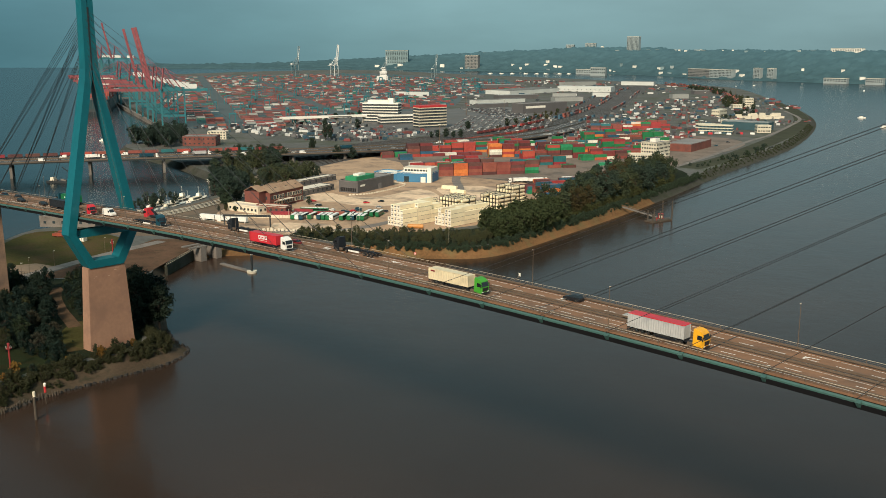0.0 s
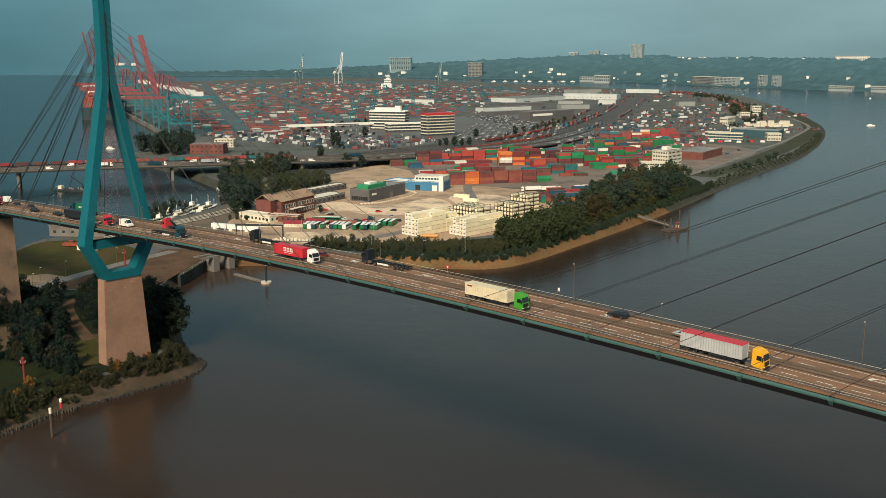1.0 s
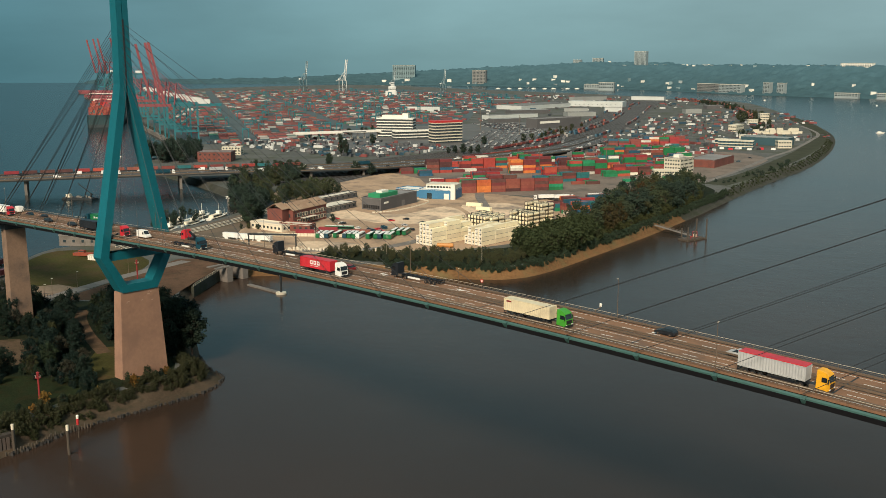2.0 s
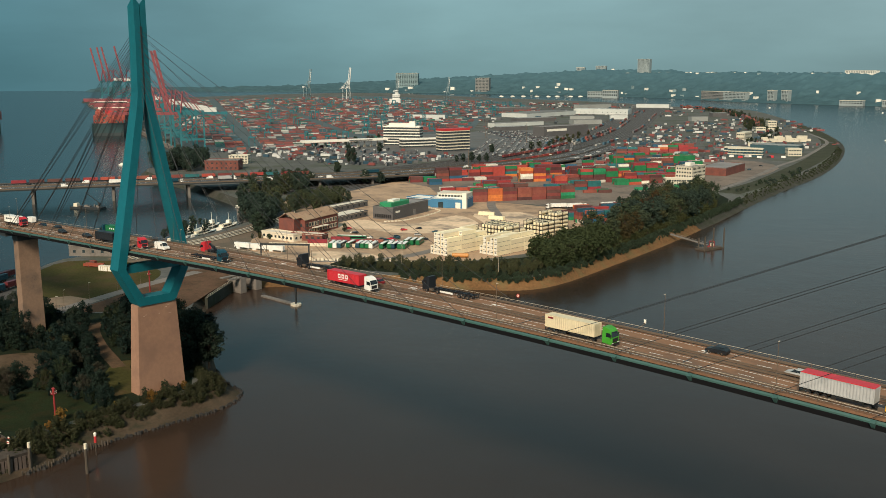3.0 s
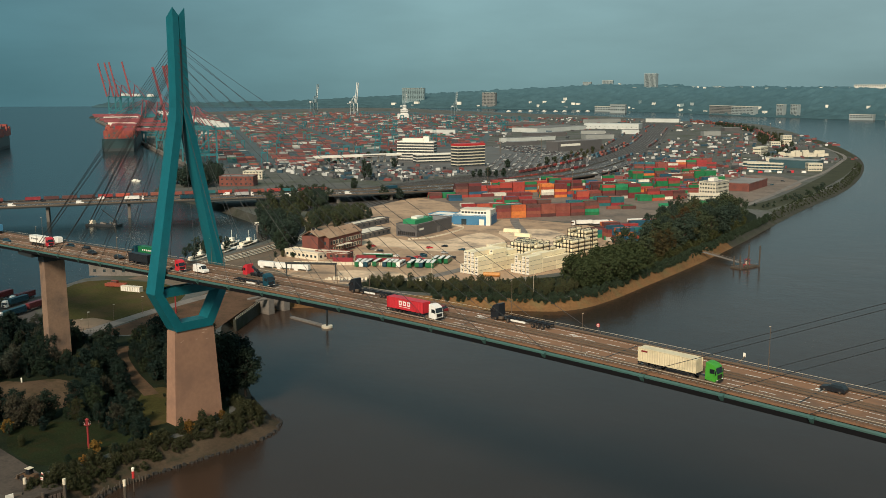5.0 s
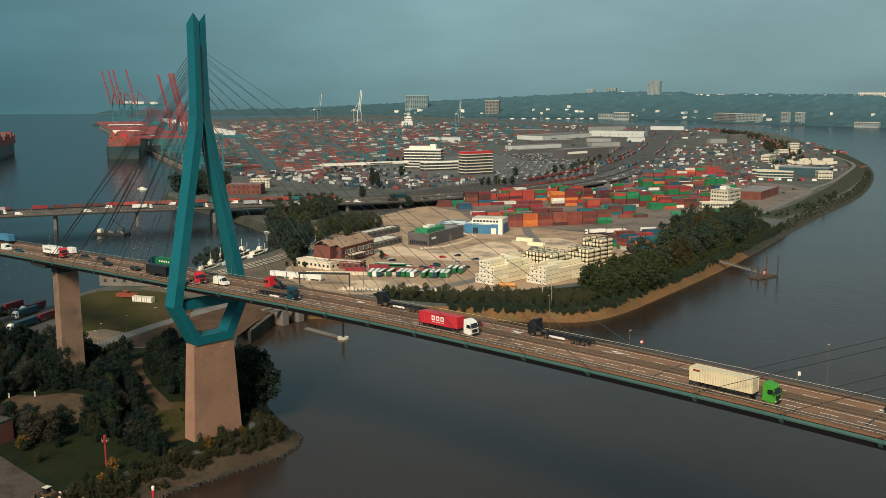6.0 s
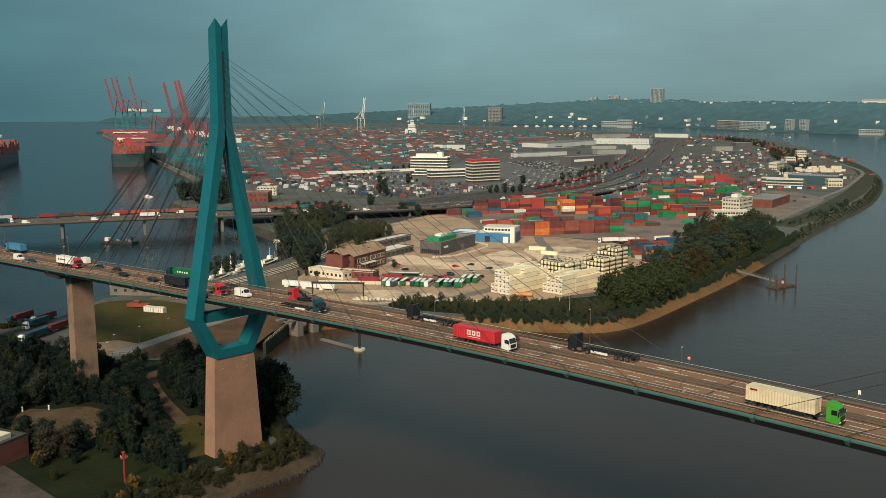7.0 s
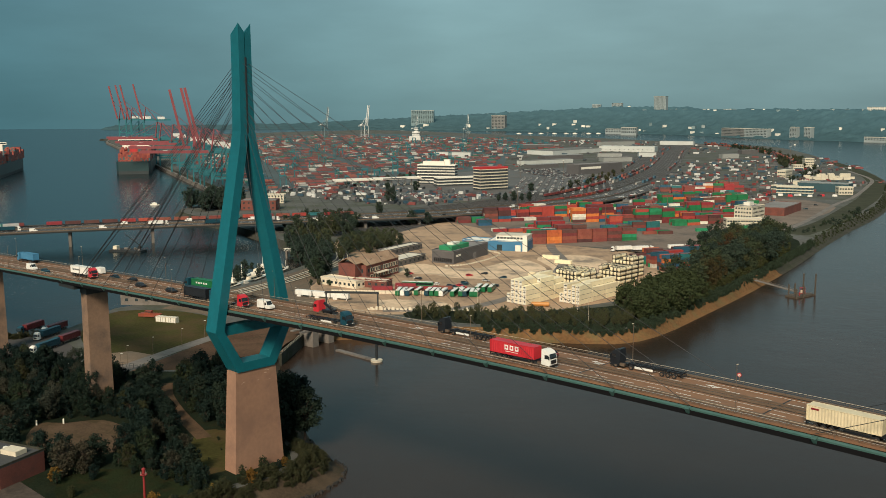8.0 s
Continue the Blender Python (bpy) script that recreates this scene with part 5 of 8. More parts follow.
def reefer(m):
    ob = solid("refrigerated_container", REEFER, None, "off-white refrigerated container with a dark round fan", "container", "white refrigerated containers", m=m)
    unit = part("cooling_unit", REEFER_UNIT, None, ob)
    part("fan", REEFER_FAN, None, unit)
    return ob


# white tank containers: a round tank in an open frame
g = Geo()
for y in (-1.14, 1.14):
    for z in (0.08, 2.5):
        g.bar((-3.0, y, z), (3.0, y, z), .14, .14)
    for x in (-2.98, 2.98):
        g.bar((x, y, 0.05), (x, y, 2.55), .15, .15)
for x in (-2.98, 2.98):
    for z in (0.08, 2.5):
        g.bar((x, -1.14, z), (x, 1.14, z), .14, .14)
TANK_FRAME = g.mesh("tank_container", M_BLACK)
g = Geo().rod((-2.75, 0, 1.3), (2.75, 0, 1.3), 1.12, 14)
g.rod((-2.75, 0, 1.3), (-2.98, 0, 1.3), 1.1, 14, .75).rod((2.75, 0, 1.3), (2.98, 0, 1.3), 1.1, 14, .75)
TANK_BODY = g.mesh("tank", M_REEFER)


def tank(m):
    ob = solid("tank_container", TANK_FRAME, None, "white round tank in a dark steel frame", "container", "white tank containers", m=m)
    part("tank", TANK_BODY, None, ob)
    return ob


rnd = random.Random(21)


def block(x0, y0, heading, across, deep, high, make, length, width=2.6, drop=.25):
    """A stepped block of alike containers: across by deep stacks, up to high of them."""
    c, s = math.cos(radians(heading)), math.sin(radians(heading))
    pitch = 2.56 if length < 7 else 2.59
    for j in range(deep):
        for i in range(across):
            n = max(1, high - (rnd.random() < drop) - (1 if j == deep - 1 and rnd.random() < .5 else 0) - (2 if i == across - 1 and j == 0 else 0))
            for k in range(n):
                u, v = (j + .5) * (length + .35), (i + .5) * width
                x, y = x0 + c * u - s * v, y0 + s * u + c * v
                make(pose(x, y, GROUND + .06 + pitch * k, 0, 0, heading))


# heading 90: the long way runs along +y, stacks step along -x
block(-401.5, 396, 90, 5, 3, 5, reefer, 12.2, 2.72)
block(-381, 416, 90, 5, 3, 4, reefer, 12.2, 2.72)
block(-404, 452, 90, 9, 3, 4, tank, 6.1)
block(-398, 480, 90, 7, 3, 4, tank, 6.1)
block(-406, 506, 90, 7, 2, 5, tank, 6.1)
block(-428, 440, 90, 3, 3, 3, tank, 6.1)
for x, y, rz in ((-452, 470, 15), (-447, 474, 15), (-489, 531, 20), (-470, 520, 10)):
    reefer(pose(x, y, GROUND + .1, 0, 0, rz))
M_ORANGE_TANK = material("orange_tank", (0.50, 0.22, 0.05), 0.5, vary=0.15)
orange = Geo().rod((-4.5, 0, 1.4), (4.5, 0, 1.4), 1.2, 14).rod((-4.5, 0, 1.4), (-4.9, 0, 1.4), 1.15, 14, .6).rod((4.5, 0, 1.4), (4.9, 0, 1.4), 1.15, 14, .6)
orange.box(-2.5, 0, 0, .4, 2.2, .9).box(2.5, 0, 0, .4, 2.2, .9)
solid("storage_tank", orange, M_ORANGE_TANK, "orange lying storage tank on saddles in the yard", "tank", m=pose(-394, 399, GROUND + .05, 0, 0, 35))

# ---------------------------------------------------------------- buildings
PANE_BAND = {}


def window_row(parent, x0, x1, y, z, n, w, h, side="y", out=-1, joined_row=False):
    """n window panes along a wall, a hand's breadth proud of it."""
    key = (round(w, 2), round(h, 2))
    if key not in PANE_BAND:
        PANE_BAND[key] = Geo().box(0, 0, 0, w, .16, h).mesh("window", M_GLASS)
    if n * w > 0 and joined_row:
        g = Geo()
        for i in range(n):
            u = x0 + (x1 - x0) * (i + .5) / n
            g.box(u, y + out * .02, z, w, .16, h) if side == "y" else g.box(y + out * .02, u, z, .16, w, h)
        tagged(part("window_band", g, M_GLASS, parent), kind="stuff")
        return
    for i in range(n):
        u = x0 + (x1 - x0) * (i + .5) / n
        ob = part("window", PANE_BAND[key], None, parent)
        ob.matrix_basis = pose(u, y + out * .02, z) if side == "y" else pose(y + out * .02, u, z, 0, 0, 90)


def gable_roof(g, lx, ly, z, rise, over=.5):
    """A ridge along x."""
    a, b = lx / 2 + over, ly / 2 + over
    v = [(-a, -b, z), (a, -b, z), (a, b, z), (-a, b, z), (-a, 0, z + rise), (a, 0, z + rise)]
    t = [(p[0], p[1], p[2] - .3) for p in v]
    return g.add(v + t, [(0, 1, 5, 4), (2, 3, 4, 5), (7, 6, 10, 11), (9, 8, 11, 10), (0, 6, 7, 1), (2, 8, 9, 3), (1, 7, 11, 5), (5, 11, 8, 2), (3, 9, 10, 4), (4, 10, 6, 0)])


def simple_building(name, label, x, y, rz, lx, ly, h, wall, roof, category="building", group="", floors=1, panes=0, side_panes=0, parapet=.6, bands=None, pane_h=1.5, pane_w=1.6, far=False):
    """A flat-roofed block; its front faces local -y."""
    b = thing(name, x, y, GROUND + .05, rz, label, category, group)
    part("wall", Geo().box(0, 0, 0, lx, ly, h), wall, b)
    r = part("roof", Geo().box(0, 0, h, lx + .3, ly + .3, .25), roof, b)
    if parapet:
        g = Geo()
        for s in (-1, 1):
            g.box(0, s * ly / 2, h + .25, lx + .3, .3, parapet).box(s * lx / 2, 0, h + .25, .3, ly - .3, parapet)
        part("parapet", g, bands or wall, r)
    step = h / floors
    for f in range(floors):
        z = step * f + step * .35
        if panes:
            window_row(b, -lx / 2 + .5, lx / 2 - .5, -ly / 2, z, panes, pane_w, pane_h, joined_row=far)
        if side_panes:
            for s in (-1, 1):
                window_row(b, -ly / 2 + .5, ly / 2 - .5, s * lx / 2, z, side_panes, pane_w, pane_h, "x", s, far)
        if bands:
            part("parapet_band", Geo().box(0, 0, step * (f + .82), lx + .36, ly + .36, step * .3), bands, b)
    return b


# brick warehouse with a hipped, weathered roof and a stepped end
b = thing("brick_warehouse", -527.5, 399, GROUND + .05, 106, "long dark red brick warehouse with a weathered gable roof", "warehouse")
part("wall", Geo().box(0, 0, 0, 38, 15, 10.5), M_BRICK, b)
part("roof", gable_roof(Geo(), 38, 15, 10.5, 4.2), M_ROOF_RED, b, "brown weathered tile roof")
for z, n in ((1.6, 12), (5.8, 12)):
    window_row(b, -18, 18, -7.5, z, n, 1.7, 2.2)
    window_row(b, -6, 6, -19, z, 4, 1.5, 2.2, "x", -1)
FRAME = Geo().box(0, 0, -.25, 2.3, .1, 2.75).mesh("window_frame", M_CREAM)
for z in (1.6, 5.8):
    for k in range(12):
        if k in (0, 5):
            continue
        ob = part("window_frame", FRAME, None, b)
        ob.matrix_basis = pose(-18 + 3 * (k + .5), -7.53, z)
part("loading_canopy", Geo().box(-4, -9.3, 4.6, 15, 3.6, .25), M_ROOF_PALE, b)
part("gable_annex", Geo().box(-22.5, 2, 0, 7, 12, 12), M_BRICK, b)
part("annex_roof", gable_roof(Geo(), 7, 12, 12, 3.5).mesh("annex_roof", M_ROOF_RED), None, b).matrix_basis = pose(-22.5, 2, 0)
for x in (-8, 4, 15):
    part("roof_light", Geo().box(x, -3.6, 11.9, 2, 1.2, .9), M_GLASS, b)

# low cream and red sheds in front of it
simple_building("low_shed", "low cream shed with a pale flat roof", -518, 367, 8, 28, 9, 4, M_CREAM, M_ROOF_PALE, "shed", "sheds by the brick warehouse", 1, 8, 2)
simple_building("low_shed", "low red-walled shed with a pale roof", -503, 377, 22, 22, 8, 4, M_BRICK, M_ROOF_PALE, "shed", "sheds by the brick warehouse", 1, 5, 2)
for k, (x, y) in enumerate(((-489, 372), (-478, 380), (-470, 389), (-464, 396), (-486, 388))):
    solid("shipping_container", BOX_MESH["brown-red" if k % 2 else "red"], None, "red shipping container used as a yard store", "container", "red containers by the sheds",
          m=pose(x, y, GROUND + .06, 0, 0, 40))
w = Geo()
for i in range(26):
    w.box(-26 + 2.1 * i, 0, 0, 1.9, .25, 1.9)
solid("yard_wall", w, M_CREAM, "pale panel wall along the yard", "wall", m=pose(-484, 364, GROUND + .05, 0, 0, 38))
simple_building("warehouse_shed", "long low shed with a pale sheet roof", -552, 445, 102, 44, 14, 3.8, M_GREYWALL, M_ROOF_PALE, "shed", "sheds by the brick warehouse", 1, 8)
simple_building("warehouse_shed", "long low shed with a pale sheet roof", -590, 482, 102, 44, 9, 3.8, M_GREYWALL, M_ROOF_PALE, "shed", "sheds by the brick warehouse", 1, 6)
# dark grey hall with a green roof box
b = simple_building("grey_hall", "dark grey sheet-metal hall with a green rooftop block", -537, 490, 103.5, 49, 17, 8.2, M_GREYWALL, M_ROOF_GREY, "hall", "", 1, 0, 0)
part("rooftop_block", Geo().box(-9, 0, 8.5, 24, 10, 3.0), M_GREEN, b, "bright green rooftop block")
part("emblem", Geo().box(-18, -8.6, 4.5, 6, .1, 1.4), M_WHITE, b)
part("rooftop_unit", Geo().box(-10, 0, 11.5, 9, 5, 1.4), M_WHITE, b)
for k in range(9):
    part("vent", Geo().box(-24.6, -6.4 + 1.6 * k, 1, .2, 1.1, 2.6), M_BLACK, b)
part("door", Geo().box(5, -8.6, 0, 4, .12, 4.2), M_ROOF_GREY, b)
# blue hall with white roof
b = simple_building("blue_hall", "blue sheet-metal hall with a white roof", -540, 548, 26, 29, 20, 7, M_BLUE, M_WHITE, "hall", "", 1, 0, 0, .4)
part("upper_hall", Geo().box(2, 2, 7.1, 24, 15, 3.6), M_WHITE, b, "white upper hall")
part("corner_tower", Geo().box(13.2, -9, 0, 3.4, 3, 12), M_WHITE, b)
part("upper_roof", Geo().box(2, 2, 10.7, 24.6, 15.6, .4), M_ROOF_PALE, b)
window_row(b, -9.5, 13.5, -5.5, 8.2, 9, 1.9, 1.5)
part("door", Geo().box(8, -10.1, 0, 4, .15, 4.5), M_WHITE, b)
part("door", Geo().box(-6, -10.1, 0, 4, .15, 4.5), M_GLASS, b)
simple_building("lean_to", "low white-roofed shed beside the blue hall", -566, 544, 12, 24, 16, 5, M_BLUE, M_WHITE, "shed", "", 1, 0)

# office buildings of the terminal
# cooler wall and roof tones for distant buildings, haze put into the colour
M_FAR_WHITE = material("hazed_white_paint", (0.50, 0.52, 0.49), 0.7, vary=0.15, size=5)
M_FAR_ROOF = material("hazed_pale_roof", (0.27, 0.28, 0.265), 0.7, vary=0.2, size=6)
b = simple_building("office_building", "cream office block with dark window bands and a red top", -888, 922, 76, 42, 16, 27, M_GREYWALL, M_ROOF_GREY, "office", "offices of the terminal", 7, 18, 7, .3, M_CREAM, 1.6, 1.9)
part("roof_sign", Geo().box(0, 0, 27.3, 42.5, 16.5, 2.6), M_RED, b, "red roof band")
b = simple_building("office_building", "white stepped office block with dark window bands", -1000, 940, 30, 52, 18, 27, M_GREYWALL, M_ROOF_PALE, "office", "offices of the terminal", 7, 20, 7, .5, M_WHITE, 1.6, 2.1)
part("upper_floor", Geo().box(-4, 0, 27.3, 30, 12, 4.5), M_WHITE, b)
part("lift_tower", Geo().box(14, 0, 27.3, 8, 9, 7), M_WHITE, b)
simple_building("office_building", "low white office wing with dark window bands", -962, 938, 66, 60, 15, 12, M_GREYWALL, M_ROOF_PALE, "office", "offices of the terminal", 3, 22, 5, .4, M_WHITE, 1.6, 2.3)
# long white canopy over the gates
c = thing("gate_canopy", -1036, 880, GROUND + .05, 69, "very long white canopy over the truck gates", "canopy")
part("roof", Geo().box(0, 0, 8.5, 150, 14, 2.6), M_WHITE, c)
part("sign", Geo().box(8, -7.1, 9.0, 34, .2, 1.4), M_GREYWALL, c)
for i in range(16):
    part("column", Geo().box(-72 + 9.6 * i, -4, 0, .9, .9, 8.5), M_CONC_GREY, c)
    part("booth", Geo().box(-70 + 9.6 * i, 2, 0, 3, 4, 3.2), M_WHITE, c)
# halls further off
M_HALL_ROOF = material("grey_hall_roof", (0.15, 0.15, 0.14), .85, vary=.25, size=12, stain=(.09, .09, .085), stain_amount=.6, stain_size=30)
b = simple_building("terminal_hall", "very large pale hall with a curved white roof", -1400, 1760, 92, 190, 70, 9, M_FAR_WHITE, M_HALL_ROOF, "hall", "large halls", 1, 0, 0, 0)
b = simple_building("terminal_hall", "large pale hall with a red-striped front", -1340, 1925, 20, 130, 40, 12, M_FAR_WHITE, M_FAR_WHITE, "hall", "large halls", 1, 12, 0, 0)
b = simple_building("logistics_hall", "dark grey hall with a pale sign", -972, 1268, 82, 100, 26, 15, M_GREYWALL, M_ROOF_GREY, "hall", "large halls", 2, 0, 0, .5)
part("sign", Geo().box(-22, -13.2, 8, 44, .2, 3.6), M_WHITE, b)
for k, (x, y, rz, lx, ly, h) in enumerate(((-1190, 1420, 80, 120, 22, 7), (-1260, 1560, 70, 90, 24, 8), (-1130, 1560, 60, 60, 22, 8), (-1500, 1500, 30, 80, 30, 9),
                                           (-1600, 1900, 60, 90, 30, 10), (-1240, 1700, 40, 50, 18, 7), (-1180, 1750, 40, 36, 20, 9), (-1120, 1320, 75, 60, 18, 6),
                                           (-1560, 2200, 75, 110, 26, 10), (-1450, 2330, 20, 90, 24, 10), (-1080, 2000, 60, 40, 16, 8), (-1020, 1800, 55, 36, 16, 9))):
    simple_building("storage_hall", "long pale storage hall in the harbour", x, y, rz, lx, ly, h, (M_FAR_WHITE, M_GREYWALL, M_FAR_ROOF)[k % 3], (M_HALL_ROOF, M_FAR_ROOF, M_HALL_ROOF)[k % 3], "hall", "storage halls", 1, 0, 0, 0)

M_BEIGE = material("grey_beige_plaster", (0.58, 0.53, 0.41), 0.8, vary=0.15, size=4)
# river office with its low annex, and the red shed behind
b = simple_building("river_office", "cream five-storey office block on the river road", -492.6, 833, 93, 28, 17, 14, M_BEIGE, M_ROOF_GREY, "office", "", 4, 10, 6, .6, None, 1.5, 1.5)
part("rooftop_unit", Geo().box(2, 2, 14.3, 9, 6, 3), M_WHITE, b)
simple_building("low_annex", "low white office annex with dark windows", -475.7, 789, 42, 33, 11, 7, M_BEIGE, M_ROOF_PALE, "office", "", 2, 14, 4, .4, None, 1.4, 1.7)
solid("shipping_container", BOX_MESH["dark green"], None, "green container beside the office annex", "container", m=pose(-470, 777, GROUND + .06, 0, 0, 42))
simple_building("red_shed", "long low shed with a dark red wall", -505, 920, 100, 64, 28, 7.5, M_BRICK, M_ROOF_GREY, "shed", "", 1, 0, 0, .3)

M_TEALWALL = material("dark_teal_sheet_wall", (0.03, 0.075, 0.09), 0.6, vary=0.2, size=4)
# white works on the point
WORKS = ((-573, 1109, 21, 41, 12, 10, 3, 9), (-570, 1188, 9, 60, 26, 10, 1, 0), (-534, 1157, 42, 17, 11, 9, 2, 5), (-767, 1592, 41, 15, 14, 17, 4, 5), (-768, 1553, 41, 16, 12, 8, 2, 5),
         (-712, 1384, 99, 36, 12, 10, 2, 8), (-600, 1140, 15, 30, 12, 8, 2, 8), (-620, 1250, 20, 34, 12, 6, 1, 0))
for k, (x, y, rz, lx, ly, h, fl, panes) in enumerate(WORKS):
    simple_building("works_building", "pale works building on the river point" if k != 1 else "dark teal works hall with a broad pale roof", x, y, rz, lx, ly, h, M_TEALWALL if k in (0, 1, 6) else M_BEIGE, M_FAR_ROOF, "building", "works on the point",
                    fl, panes, panes // 2, .3, M_BEIGE if fl > 1 else None, 1.5, 2.2, True)
# pale cabins and crates stacked behind the works
rnd = random.Random(64)
pale_cabin = Geo().box(0, 0, 0, 9, 3, 3.4).mesh("storage_cabin", M_BEIGE)
for k in range(34):
    x, y = -664 + 40 * (k % 12) / 11 + rnd.uniform(-3, 3), 1350 + 34 * (k % 12) / 11 + 22 * (k // 12) + rnd.uniform(-4, 4)
    for f in range(rnd.randint(1, 2)):
        solid("storage_cabin", pale_cabin, None, "pale storage cabin stacked behind the works", "cabin", "cabins behind the works", m=pose(x, y, GROUND + 3.4 * f, 0, 0, 42 + rnd.uniform(-4, 4)))
rnd = random.Random(65)
for k in range(14):
    x, y = -600 + 5 * k + rnd.uniform(-8, 8), 1085 + 3.2 * k + rnd.uniform(-14, 4)
    solid("delivery_van", Geo().box(0, 0, 0, 5.4, 2, 2.3, taper=.9), rnd.choice((P_WHITE, P_SILVER, P_RED, P_BLACK)), "van parked in front of the works", "van", "vans by the works", m=pose(x, y, GROUND, 0, 0, 30 + rnd.uniform(-20, 20)))

simple_building("brick_depot", "low red-brown brick depot beyond the viaduct", -914, 588, 43, 36, 22, 10, M_BRICK, M_ROOF_GREY, "building", "", 2, 7, 4, .4)
simple_building("quay_office", "pale two-storey quay office with dark window bands", -960, 640, 43, 22, 14, 9, M_BEIGE, M_ROOF_PALE, "office", "", 3, 6, 4, .3)
# light masts across the yards
def mast(x, y, h):
    t = thing("light_mast", x, y, GROUND, 0, "tall slim floodlight mast", "light mast", "light masts of the yards")
    part("pole", Geo().rod((0, 0, 0), (0, 0, h), .35, 6, .18), M_RAIL, t)
    part("floodlight_ring", Geo().rod((0, 0, h - .6), (0, 0, h), 1.3, 8, 1.5), M_WHITE, t)


for x, y, h in ((-596, 862, 34), (-540, 980, 34), (-560, 700, 30), (-660, 700, 30), (-1010, 1130, 36), (-1020, 1138, 36), (-900, 1090, 30), (-1300, 1150, 36), (-1180, 980, 36), (-1400, 1350, 36),
                (-1700, 1500, 36), (-1600, 1200, 36), (-1900, 1800, 36), (-1250, 1000, 36), (-690, 1250, 30), (-800, 1500, 30), (-870, 1750, 30), (-1500, 1000, 36), (-1750, 1150, 36), (-1450, 1650, 36)):
    mast(x, y, h)
for x, y, h in ((-372, 402, 15), (-420, 378, 12), (-350, 381, 14), (-455, 352, 10), (-398, 356, 12)):
    t = thing("yard_lamp", x, y, GROUND, 40, "slim grey lamp post at the edge of the yard", "street lamp", "lamps at the edge of the yard")
    part("pole", Geo().rod((0, 0, 0), (0, 0, h), .11, 6, .07), M_HANDRAIL, t)
    part("lamp_head", Geo().box(0, .35, h, .3, .9, .16, taper=.8), M_WHITE, t)


# lorries and coaches parked in rows beside the yard wall
def coach(col, label, group):
    t = thing("coach", 0, 0, 0, 0, label, "bus", group)
    g = Geo()
    side_profile(g, [(-6, .4), (6, .4), (6.05, 1.2), (5.8, 3.1), (-5.95, 3.15), (-6.05, 1.5)], 2.5, taper=[1, 1, .98, .92, .92, .98])
    b = part("body", g, col, t)
    part("roof", Geo().box(0, 0, 3.12, 11, 2.1, .14), P_WHITE, b)
    for s in (-1, 1):
        part("window_band", Geo().box(0, s * 1.2, 1.6, 11, .12, .95), CARGLASS, b)
    part("windscreen", Geo().box(5.98, 0, 1.4, .1, 2.1, 1.4), CARGLASS, b)
    wheels(t, [(3.8, -1.0), (3.8, 1.0), (-3.4, -1.0), (-3.4, 1.0)])
    return t


rnd = random.Random(8)
base = [coach(c, "parked coach with a white roof beside the yard wall", "coaches parked in the yard") for c in (P_DGREEN, P_WHITE, P_TEAL, P_DGREEN)]
spots = [(-474 + 2.5 * i, 372 + 2.0 * i + rnd.uniform(-1.5, 1.5), 122 + rnd.uniform(-5, 5)) for i in range(15) if i not in (4, 9)] + [(-485 + 3.0 * i, 392 + 1.9 * i, 35) for i in range(3)] + [(-448 + 3 * i, 410 + 2.2 * i, 120) for i in range(3)]
for i, (x, y, rz) in enumerate(spots):
    m = pose(x, y, GROUND + .08, 0, 0, rz)
    if i < 4:
        base[i].matrix_basis = m
    else:
        copy_thing(base[rnd.choice((0, 0, 1, 2, 3))], m)
cars0 = [car("parked car in the harbour yard", c, group="parked cars") for c in (P_WHITE, P_SILVER, P_BLACK, P_RED, P_TEAL)]
lots = [(-500 + rnd.uniform(-40, 40), 430 + rnd.uniform(-30, 30)) for _ in range(9)] + [(-455 + rnd.uniform(-15, 10), 405 + rnd.uniform(-12, 25)) for _ in range(16)]
lots += [(-460 + rnd.uniform(-16, 10), 172 + rnd.uniform(-8, 8)) for _ in range(10)] + [(-505 + rnd.uniform(-30, 10), 850 + rnd.uniform(-30, 160)) for _ in range(24)]
for i, (x, y) in enumerate(lots):
    m = pose(x, y, GROUND + .08, 0, 0, rnd.choice((20, 110, 200, 65)))
    if i < 5:
        cars0[i].matrix_basis = m
    else:
        copy_thing(cars0[rnd.choice((0, 0, 1, 2, 2, 3, 4))], m)
# cars too many to tell apart, row on row
M_CARS = palette("parked_car_paints", [(.3, .31, .3), (.03, .033, .036), (.10, .105, .11), (.42, .42, .40), (.04, .042, .045), (.07, .03, .028), (.02, .045, .07), (.06, .065, .07), (.05, .055, .06), (.03, .03, .035)])
g = Geo()
for (x0, y0), (x1, y1), n in (((-830, 890), (-1000, 1130), 14), ((-930, 800), (-850, 880), 5), ((-1090, 1300), (-900, 1180), 8)):
    d = Vector((x1 - x0, y1 - y0))
    L, d = d.length, d.normalized()
    q = Vector((-d.y, d.x))
    for r in range(n):
        for i in range(int(L / 2.9)):
            if rnd.random() < .45 + .3 * noise.noise(Vector((r * .7, i * .08, 4.4))):
                continue
            p = Vector((x0, y0)) + d * (i * 2.9) - q * (r * 9.5)
            a = math.degrees(math.atan2(q.y, q.x))
            g.box(p.x, p.y, GROUND + .35, 4.3, 1.75, .65, a).box(p.x, p.y, GROUND + 1.0, 2.4, 1.5, .5, a, taper=.85)
solid("parked_cars", g, M_CARS, "hundreds of parked cars in rows", "cars", kind="stuff")

# concrete barrier blocks round the grey hall, and a low rubble wall behind the bushes
bar = Geo()
